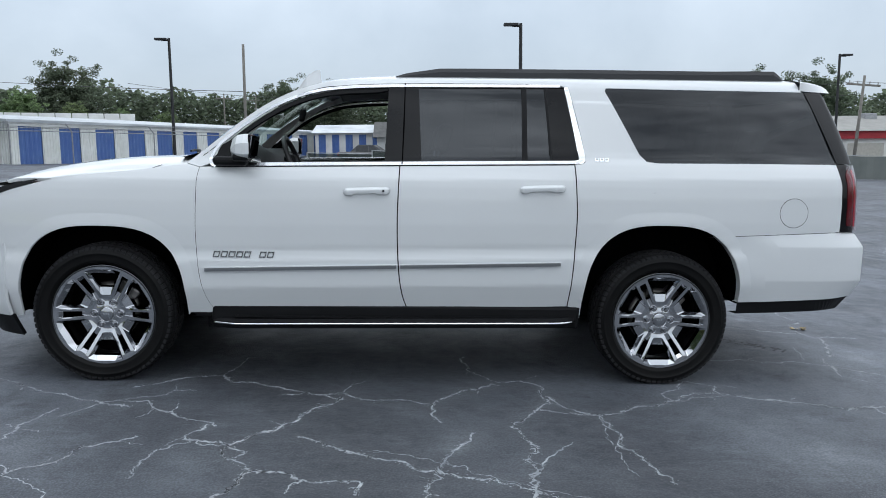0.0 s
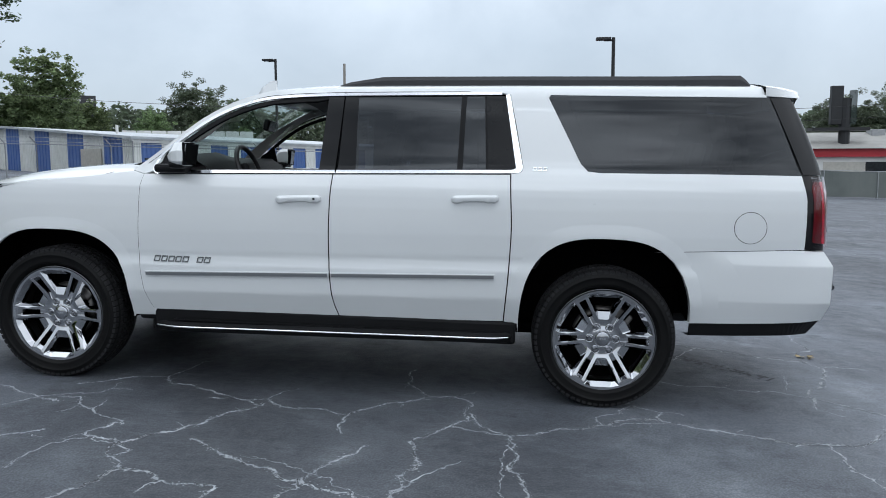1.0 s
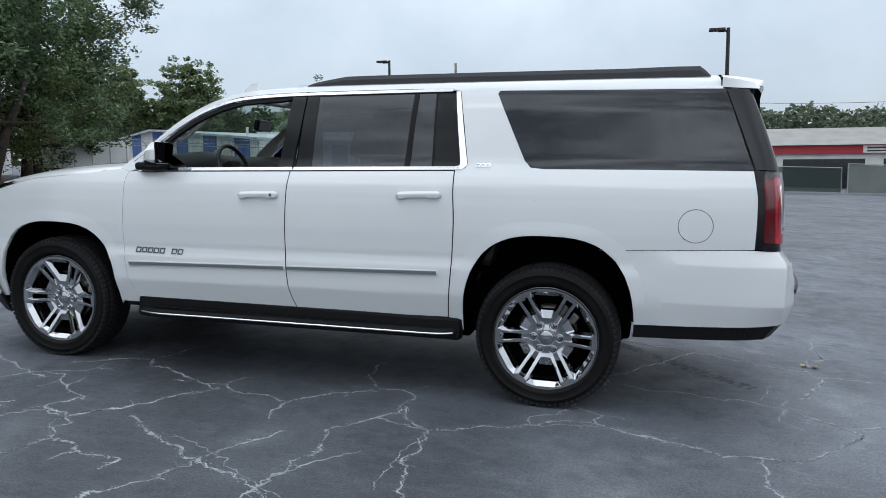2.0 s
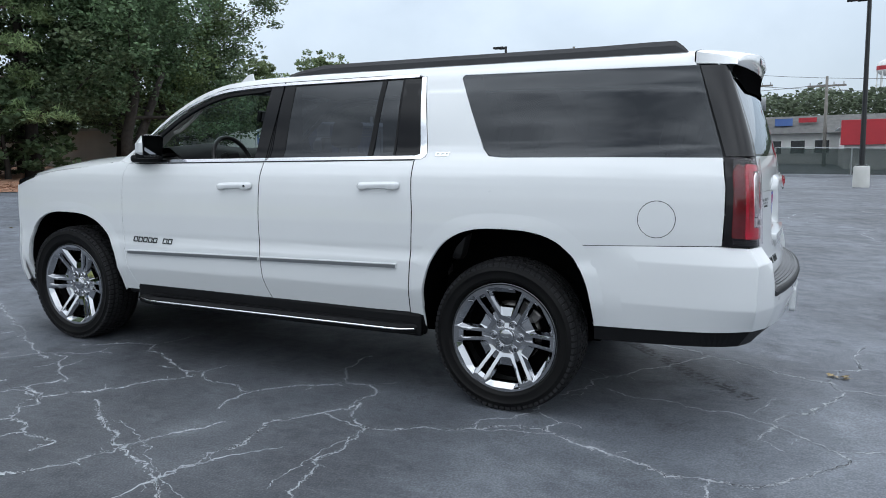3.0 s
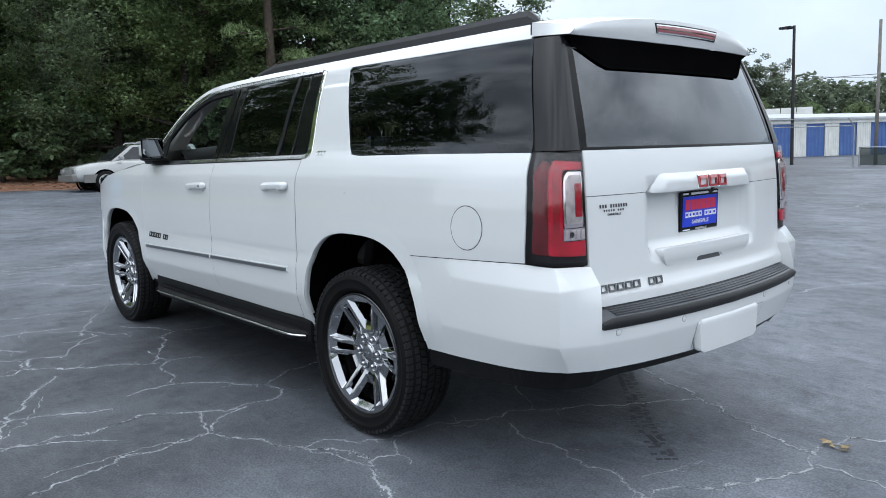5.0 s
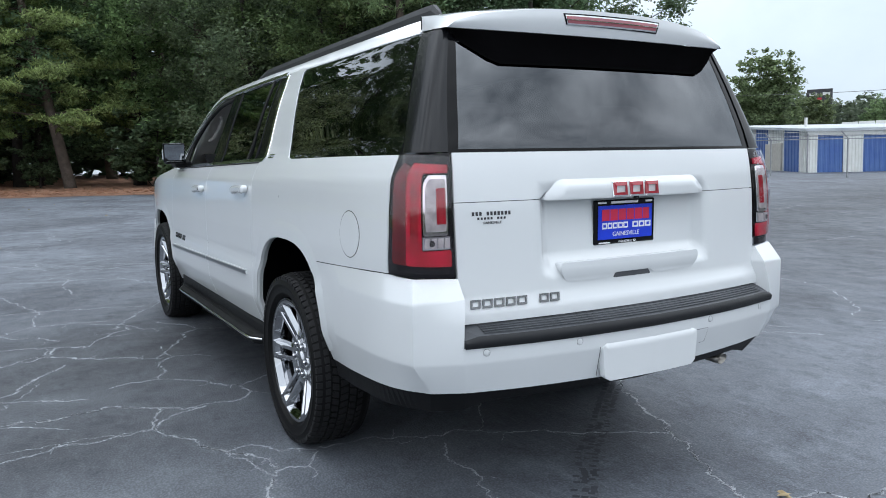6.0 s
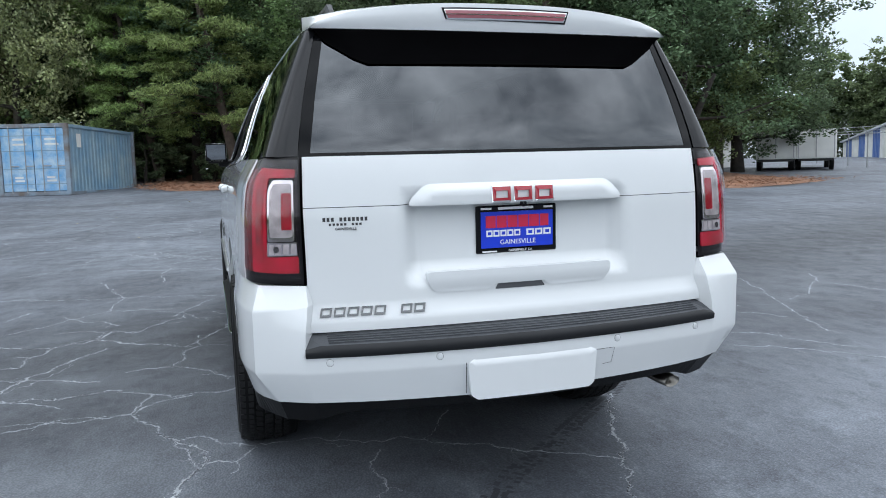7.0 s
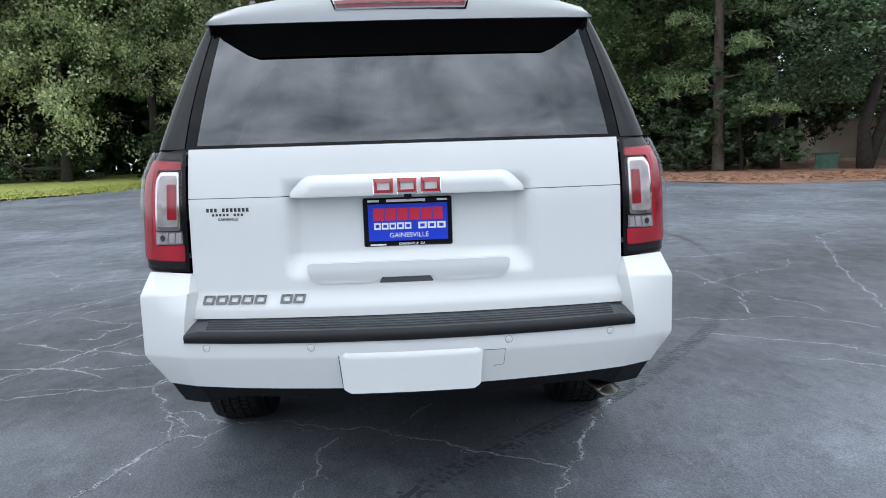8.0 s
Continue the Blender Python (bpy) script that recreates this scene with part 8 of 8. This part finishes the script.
def fence(name, a, b, h, step, material, label, screen=True, barbed=False, h0=None):
    """A fence from a to b, h high; h0: its height at a where it differs."""
    F = thing(name, Matrix(), label, "fence")
    a, b = np.array(a, float), np.array(b, float)
    n = max(1, int(np.linalg.norm(b - a) / step))
    h1 = h
    for i in range(n + 1):
        p = a + (b - a) * i / n
        h = h1 if h0 is None else h0 + (h1 - h0) * min(1.0, i / n * 2.2)
        z = ground_z(*p)
        pts = [(p[0], p[1], z - 0.2), (p[0], p[1], z + h)]
        if barbed:
            pts.append((p[0] - 0.18, p[1] - 0.22, z + h + 0.34))
        part("post", tube(bmesh.new(), pts, 0.032, 6), GALV, F)
        if i < n:
            q = a + (b - a) * (i + 1) / n
            zq = ground_z(*q)
            if screen:
                bm = bmesh.new()
                m = 6
                cols = []
                for j in range(m + 1):
                    c = p + (q - p) * j / m
                    sag = 0.03 * math.sin(math.pi * j / m)
                    off = 0.03 * math.sin(j * 2.1 + i)
                    zz = z + (zq - z) * j / m
                    cols.append([bm.verts.new((c[0], c[1] + off + d, zz + k)) for k in (0.06, h - 0.04 - sag) for d in (0, 0.012)])
                for u, v in zip(cols, cols[1:]):
                    bm.faces.new((u[0], v[0], v[2], u[2]))
                    bm.faces.new((u[1], u[3], v[3], v[1]))
                    bm.faces.new((u[2], v[2], v[3], u[3]))
                part("screen", bm, material, F)
            part("top_rail", tube(bmesh.new(), [(p[0], p[1], z + h - 0.02), (q[0], q[1], zq + h - 0.02)], 0.022, 6), GALV, F)
            if barbed:
                for k in (0.12, 0.32):
                    part("wire", tube(bmesh.new(), [(p[0] - 0.5 * k, p[1] - 0.6 * k, z + h + k), (q[0] - 0.5 * k, q[1] - 0.6 * k, zq + h + k)], 0.012, 4), GALV, F)
    return F


fence("screen_fence", (-9.6, 31.6), (9.5, 36.5), 1.30, 3.0, SCREEN_GREEN, "chain fence hung with dark green screen mesh", h0=0.85)
fence("grey_fence", (9.8, 36.5), (34.0, 40.5), 1.50, 3.0, SCREEN_GREY, "fence hung with pale grey screen panels")
fence("wire_fence", (-52.0, 45.5), (-24.0, 29.5), 1.75, 3.2, None, "wire fence with barbed strands before the storage building", False, True)
fence("wire_fence", (-24.0, 29.5), (-9.8, 31.5), 1.75, 3.2, None, "wire fence with barbed strands before the storage building", False, True)


def street_lamp(x, y, h, turn, base):
    L_ = thing("street_lamp", lot(x, y, 0, turn), "black lot lamp on a square pole" + (" with a white concrete foot" if base else ""), "street lamp", "lot lamps")
    if base:
        bm = bmesh.new()
        lathe(bm, [(0.001, 0.72), (0.22, 0.72), (0.25, 0.68), (0.26, -0.2)], Matrix(), 20)
        part("foot", bm, CONCRETE, L_, "white concrete foot", True)
    z0 = 0.70 if base else -0.2
    part("base_plate", boxes((-0.17, 0.17, -0.17, 0.17, z0, z0 + 0.05), bevel=0.01), POLE_BLACK, L_)
    bm = bmesh.new()
    tube(bm, [(0, 0, z0), (0, 0, h)], (0.085, 0.065), 8)
    part("pole", bm, POLE_BLACK, L_)
    part("arm", boxes((-0.05, 0.35, -0.03, 0.03, h - 0.14, h - 0.07), bevel=0.01), POLE_BLACK, L_)
    part("head", boxes((0.10, 0.66, -0.16, 0.16, h - 0.10, h + 0.0), bevel=0.02), POLE_BLACK, L_, "flat lamp head")


street_lamp(3.0, 24.5, 6.25, 180, True)
street_lamp(-12.9, 32.6, 6.35, 180, False)
street_lamp(22.0, 35.2, 6.9, 0, False)


def utility_pole(x, y, h, lean=0.0, cross=True, tank=False, label="weathered wooden utility pole"):
    U = thing("utility_pole", lot(x, y) @ pose(0, 0, 0, 0, lean, 0), label, "utility pole")
    part("pole", tube(bmesh.new(), [(0, 0, -0.3), (0, 0, h)], (0.12, 0.08) if cross else (0.085, 0.065), 8), WEATHERED, U, "", True)
    if cross:
        part("crossarm", boxes((-1.1, 1.1, -0.06, 0.06, h - 0.65, h - 0.53)), WEATHERED, U)
        for k in (-0.95, -0.4, 0.4, 0.95):
            part("insulator", tube(bmesh.new(), [(k, 0, h - 0.53), (k, 0, h - 0.36)], 0.035, 6), GALV, U)
    if tank:
        bm = bmesh.new()
        lathe(bm, [(0.001, 1.0), (0.24, 0.98), (0.27, 0.9), (0.27, 0.05), (0.001, 0)], Matrix.Translation((0.42, 0, h - 2.4)), 16)
        part("transformer", bm, GALV, U, "", True)


utility_pole(-9.55, 33.3, 6.25, 0.4, False, label="bare grey pole behind the lot")
utility_pole(-2.3, 55.6, 6.2, 0, True, True)
utility_pole(2.2, 49.6, 5.7)
utility_pole(27.5, 42.5, 6.6, 4)
utility_pole(-25.0, 95.0, 8.0)
utility_pole(-21.5, 98.0, 8.0)


def wire(a, b, sag):
    A, B = Vector(a), Vector(b)
    A.z += ground_z(A.x, A.y)
    B.z += ground_z(B.x, B.y)
    pts = [A.lerp(B, k / 14) - Vector((0, 0, sag * 4 * (k / 14) * (1 - k / 14))) for k in range(15)]
    tagged(part("overhead_wire", tube(bmesh.new(), pts, 0.014, 4), WIRE), "thin dark overhead wire between poles", "wire", "overhead wires")


wire((-9.55, 33.3, 3.95), (-58.0, 62.0, 8.0), 0.5)
wire((-25.0, 95.0, 7.4), (-2.3, 55.6, 6.3), 1.0)
wire((-2.3, 55.6, 6.4), (27.5, 42.5, 6.2), 0.9)
wire((-2.3, 55.6, 5.6), (27.5, 42.5, 5.4), 0.9)
wire((27.5, 42.5, 6.2), (75, 40, 8.0), 1.0)
wire((27.5, 42.5, 5.2), (75, 40, 6.8), 1.0)
wire((2.2, 49.6, 5.2), (-24, 58, 6.0), 0.7)

# billboard: dark board with pale shapes
bb = thing("billboard", lot(-58.0, 90.0, 1.9, 34), "small dark billboard with pale shapes on two posts", "billboard")
part("board", boxes((-1.5, 1.5, -0.1, 0.1, 5.6, 7.7), bevel=0.03), INK, bb)
part("board_shape", boxes((-1.2, -0.35, -0.13, -0.1, 6.9, 7.25)), PAINTED_WHITE, bb)
part("board_shape", boxes((0.35, 1.2, -0.13, -0.1, 6.9, 7.25)), PAINTED_WHITE, bb)
part("board_shape", boxes((-0.25, 0.25, -0.13, -0.1, 6.2, 6.6), bevel=0.01), RED_PAINT, bb)
for x in (-1.0, 1.0):
    part("post", tube(bmesh.new(), [(x, 0.1, -2.3), (x, 0.1, 5.8)], 0.12, 8), POLE_BLACK, bb)
# sign mast by the road
sg_ = thing("sign_mast", lot(20.6, 47.0), "dark steel sign mast with a maintenance platform", "sign")
part("mast", tube(bmesh.new(), [(0, 0, -0.3), (0, 0, 6.2)], 0.35, 10), POLE_BLACK, sg_)
part("platform", boxes((-2.2, 1.4, -0.5, 0.5, 4.1, 4.3)), POLE_BLACK, sg_)
part("panel", boxes((-0.95, -0.20, -0.2, 0.2, 4.5, 7.0), bevel=0.04), POLE_BLACK, sg_)
part("panel", boxes((0.25, 0.62, -0.3, 0.1, 4.5, 6.7), bevel=0.02), SCREEN_GREEN, sg_)
# water tower
wt = thing("water_tower", lot(21.0, 260.0), "distant white water tower on thin legs", "water tower")
bm = bmesh.new()
lathe(bm, [(0.01, 27.4), (1.6, 26.8), (2.7, 25.6), (2.7, 23.6), (1.6, 22.6), (0.01, 22.2)], Matrix(), 20)
part("tank", bm, PAINTED_WHITE, wt, "", True)
part("tank_band", lathe(bmesh.new(), [(2.74, 25.2), (2.74, 24.0)], Matrix(), 20), RED_PAINT, wt)
for k in range(6):
    a = k * math.pi / 3
    part("leg", tube(bmesh.new(), [(3.2 * math.cos(a), 3.2 * math.sin(a), 0), (2.4 * math.cos(a), 2.4 * math.sin(a), 24.0)], 0.2, 6), PAINTED_WHITE, wt)

# shipping container: doors towards the lot
cont = thing("shipping_container", lot(-27.2, -8.29, 0.0, 74), "faded blue shipping container with rusty frame", "container")
W_, H_, D_ = 2.44, 2.59, 6.06
for x in (0.0, W_):
    for y in (0.0, D_):
        part("corner_post", boxes((x - 0.08, x + 0.08, y - 0.08, y + 0.08, 0.0, H_), bevel=0.012), RUST, cont)
for z in (0.0, H_ - 0.14):
    for y in (0.0, D_):
        part("end_rail", boxes((0.08, W_ - 0.08, y - 0.06, y + 0.06, z, z + 0.14), bevel=0.01), RUST, cont)
    for x in (0.0, W_):
        part("side_rail", boxes((x - 0.05, x + 0.05, 0.08, D_ - 0.08, z, z + 0.12), bevel=0.01), RUST if z == 0 else CONT_BLUE, cont)
for x, o in ((0.0, -1), (W_, 1)):
    part("side_wall", ribs(bmesh.new(), (x - o * 0.03, 0.08), (x - o * 0.03, D_ - 0.08), 0.12, H_ - 0.12, 20, 0.036, (o, 0)), CONT_BLUE, cont)
part("end_wall", ribs(bmesh.new(), (0.08, D_), (W_ - 0.08, D_), 0.12, H_ - 0.12, 8, 0.036, (0, 1)), CONT_BLUE, cont)
part("top", boxes((0.02, W_ - 0.02, 0.02, D_ - 0.02, H_ - 0.05, H_ - 0.02)), CONT_BLUE, cont)
for k in (0, 1):
    x0 = 0.09 + k * (W_ / 2 - 0.07)
    d = part("door", boxes((x0, x0 + W_ / 2 - 0.10, -0.03, 0.03, 0.16, H_ - 0.16), bevel=0.008), CONT_DOOR, cont, "blue door with locking bars")
    for j in (0.28, 0.76):
        xx = x0 + j * (W_ / 2 - 0.1)
        part("locking_bar", tube(bmesh.new(), [(xx, -0.06, 0.08), (xx, -0.06, H_ - 0.08)], 0.017, 6), GALV, d)
        part("bar_handle", boxes((xx - 0.02, xx + 0.30, -0.075, -0.045, 1.05, 1.09)), GALV, d)
    for z in (0.4, 0.95, 1.6, 2.15):
        part("door_seam", boxes((x0 + 0.02, x0 + W_ / 2 - 0.12, -0.037, -0.029, z, z + 0.03)), CONT_BLUE, d)
    for z, w in ((2.0, 0.4), (1.82, 0.5), (0.62, 0.3), (0.5, 0.35)):
        part("stencil_bar", boxes((x0 + 0.42, x0 + 0.42 + w, -0.034, -0.0305, z, z + 0.07)), PAINTED_WHITE, d)
part("label_plate", boxes((W_ + 0.012, W_ + 0.02, 0.75, 1.1, 1.75, 2.25)), PAINTED_WHITE, cont)


# box trailers behind the trees
def trailer(x, y, turn, label):
    t = thing("box_trailer", lot(x, y, 0, turn), label, "trailer")
    part("box", boxes((0, 1.75, 0, 6.0, 0.55, 1.95), bevel=0.04), PAINTED_WHITE, t)
    part("frame", boxes((0.1, 1.65, 0.1, 5.9, 0.44, 0.55)), POLE_BLACK, t)
    for yy in (0.9, 5.0):
        for xx in (0.02, 1.48):
            bm = lathe(bmesh.new(), [(0.001, 0.0), (0.36, 0.0), (0.38, 0.04), (0.38, 0.2), (0.001, 0.24)], Matrix.Translation((xx, yy, 0.38)) @ pose(0, 0, 0, 0, 90, 0), 18)
            part("wheel", bm, RUBBER, t)
    for xx in (0.1, 0.87, 1.65):
        part("door_bar", boxes((xx - 0.02, xx + 0.02, -0.03, 0.0, 0.6, 1.93)), GALV, t)


trailer(-26.6, 24.1, 49, "white box trailer parked behind the trees")
trailer(-26.3, 26.2, 49, "white box trailer parked beside the storage building")
GREEN_STEEL = surface("green_cabinet_paint", (0.045, 0.11, 0.075), 0.55, var=0.15)
bin_ = thing("utility_cabinet", lot(-23.8, 16.05, 0, 60), "small green metal utility cabinet at the wood's edge", "cabinet")
part("cabinet_body", boxes((-0.40, 0.40, -0.28, 0.28, -0.05, 0.56), bevel=0.03), GREEN_STEEL, bin_)
part("cabinet_lid", boxes((-0.43, 0.43, -0.31, 0.31, 0.56, 0.61), bevel=0.015), GREEN_STEEL, bin_)
wr = thing("white_shed", lot(-36.5, 23.5, 0, 30), "white shed wall glimpsed between trunks", "shed")
part("wall", boxes((-6, 5, 0, 3, -0.2, 1.9)), PAINTED_WHITE, wr)
part("roof", boxes((-6.2, 5.2, -0.2, 3.2, 1.9, 2.05)), ROOF_STEEL, wr)


# ---- other vehicles ----
SILVER = surface("silver_paint", (0.36, 0.37, 0.365), 0.3, 0.35, coat=0.8, var=0.03)
LOWER_GREY = surface("grey_lower_paint", (0.17, 0.17, 0.165), 0.4, coat=0.3, var=0.05)
TAN_PAINT = surface("tan_car_paint", (0.40, 0.37, 0.31), 0.35, coat=0.5, var=0.04)


def estate_car(m, upper, lower, label, wagon=True):
    """A car built along its local x, nose towards -x: an upper body lofted through sections, with glass, wheels, lamps and rails."""
    c = thing("estate_car" if wagon else "saloon_car", m, label, "car")
    body = [(-2.18, 0.42, 0.70, 0.62), (-2.10, 0.36, 0.80, 0.78), (-1.5, 0.30, 0.92, 0.84), (-0.95, 0.28, 0.97, 0.85), (0.0, 0.27, 0.98, 0.86), (1.0, 0.28, 1.0, 0.86), (1.9, 0.32, 1.0, 0.84), (2.18, 0.42, 0.98, 0.76)]
    bm = bmesh.new()
    rings = []
    for x, z0, z1, w in body:
        rings.append([bm.verts.new((x, y, z)) for y, z in ((-w, z0), (-w - 0.01, z0 + 0.3 * (z1 - z0)), (-w, z1 - 0.12), (-w + 0.08, z1), (w - 0.08, z1), (w, z1 - 0.12), (w + 0.01, z0 + 0.3 * (z1 - z0)), (w, z0))])
    for a, b in zip(rings, rings[1:]):
        for k in range(8):
            bm.faces.new((a[k], a[(k + 1) % 8], b[(k + 1) % 8], b[k]))
    bm.faces.new(rings[0])
    bm.faces.new(rings[-1][::-1])
    part("body", bm, upper, c, "", True)
    tail = 2.05 if wagon else 1.35
    roof_r = 1.75 if wagon else 0.75
    bm = bmesh.new()
    P = [(-1.05, 0.95, 0.74), (-0.35, 1.46, 0.60), (roof_r, 1.48, 0.60), (tail, 0.98, 0.70)]
    L_ = [bm.verts.new((x, -w, z)) for x, z, w in P]
    R_ = [bm.verts.new((x, w, z)) for x, z, w in P]
    for k in range(3):
        bm.faces.new((L_[k], L_[k + 1], R_[k + 1], R_[k]))
    bm.faces.new(L_)
    bm.faces.new(R_[::-1])
    cab = part("cabin", bm, upper, c)
    for sg in (-1, 1):
        lerp = lambda z: 0.74 - 0.14 * (z - 0.95) / 0.52 + 0.008
        for x0, x1, xt0, xt1 in ((-0.80, -0.02, -0.30, -0.02), (0.04, 0.90, 0.04, 0.90), (0.97, tail - 0.22, 0.97, roof_r - 0.12)):
            if x1 - x0 < 0.2:
                continue
            bm = bmesh.new()
            bm.faces.new([bm.verts.new(v) for v in ((x0, sg * lerp(1.0), 1.0), (x1, sg * lerp(1.0), 1.0), (xt1, sg * lerp(1.40), 1.40), (xt0, sg * lerp(1.40), 1.40))])
            part("side_window", bm, DARK_PANE, cab)
        part("sill_panel", boxes((-1.95, 1.95, sg * 0.86 - 0.012, sg * 0.86 + 0.012, 0.30, 0.56), bevel=0.01), lower, c)
        if wagon:
            part("roof_rail", tube(bmesh.new(), [(-0.2, sg * 0.52, 1.50), (-0.1, sg * 0.52, 1.56), (1.5, sg * 0.52, 1.57), (1.62, sg * 0.52, 1.50)], 0.02, 6), GALV, c)
        for x in (-1.30, 1.30):
            w_ = part("wheel", lathe(bmesh.new(), [(0.001, 0.10), (0.20, 0.11), (0.215, 0.09), (0.30, 0.10), (0.325, 0.06), (0.325, -0.10), (0.001, -0.1)], Matrix.Translation((x, sg * 0.80, 0.325)) @ pose(0, 0, 0, -90 * sg, 0, 0), 24), RUBBER, c, "", True)
            part("wheel_rim", lathe(bmesh.new(), [(0.225, 0.085), (0.215, 0.118), (0.195, 0.112), (0.19, 0.095)], Matrix.Translation((x, sg * 0.80, 0.325)) @ pose(0, 0, 0, -90 * sg, 0, 0), 24), SILVER, w_, "", True)
            for k in range(6):
                bm = bmesh.new()
                box(bm, 0.0, 0.20, -0.042, 0.042, 0.10, 0.125, 0, Matrix.Translation((x, sg * 0.80, 0.325)) @ pose(0, 0, 0, -90 * sg, 0, 0) @ pose(0, 0, 0, 0, 0, 60 * k))
                part("wheel_spoke", bm, SILVER, w_)
            part("arch", lathe(bmesh.new(), [(0.33, 0.06), (0.39, 0.065), (0.39, 0.0)], Matrix.Translation((x, sg * 0.805, 0.325)) @ pose(0, 0, 0, -90 * sg, 0, 0), 24), SHADOW_BLACK, c)
        part("tail_lamp", boxes((2.06, 2.19, sg * 0.66 - 0.09, sg * 0.66 + 0.12, 0.72, 0.96), bevel=0.02), RED_LENS, c)
        part("headlamp", boxes((-2.19, -2.08, sg * 0.58 - 0.16, sg * 0.58 + 0.12, 0.60, 0.74), bevel=0.02), CLEAR_LENS, c)
        part("door_mirror", boxes((-0.86, -0.72, min(sg * 0.84, sg * 1.0), max(sg * 0.84, sg * 1.0), 0.98, 1.10), bevel=0.02), upper, c)
    bm = bmesh.new()
    bm.faces.new([bm.verts.new(v) for v in ((-1.02, -0.66, 1.00), (-1.02, 0.66, 1.00), (-0.42, 0.55, 1.43), (-0.42, -0.55, 1.43))])
    part("windscreen", bm, DARK_PANE, cab).location = (-0.02, 0, 0.02)
    part("rear_bumper", boxes((2.05, 2.24, -0.80, 0.80, 0.36, 0.58), bevel=0.04), lower, c)
    part("front_bumper", boxes((-2.26, -2.08, -0.76, 0.76, 0.34, 0.56), bevel=0.04), lower, c)
    return c


estate_car(lot(-22.9, 6.0, -0.03, 91), SILVER, LOWER_GREY, "silver estate car with grey lower body and roof rails")
estate_car(lot(50.0, 80.0, 0, 175), PLATE_WHITE, PLATE_WHITE, "small white car on the far road", False)
estate_car(lot(57.0, 84.0, 0, 175), TAN_PAINT, LOWER_GREY, "tan car parked by the far road", False)
estate_car(lot(-4.0, 48.0, 0, 172), surface("dark_car_paint", (0.02, 0.022, 0.025), 0.3, coat=0.6, var=0.05), LOWER_GREY, "dark car parked behind the screened fence", False)
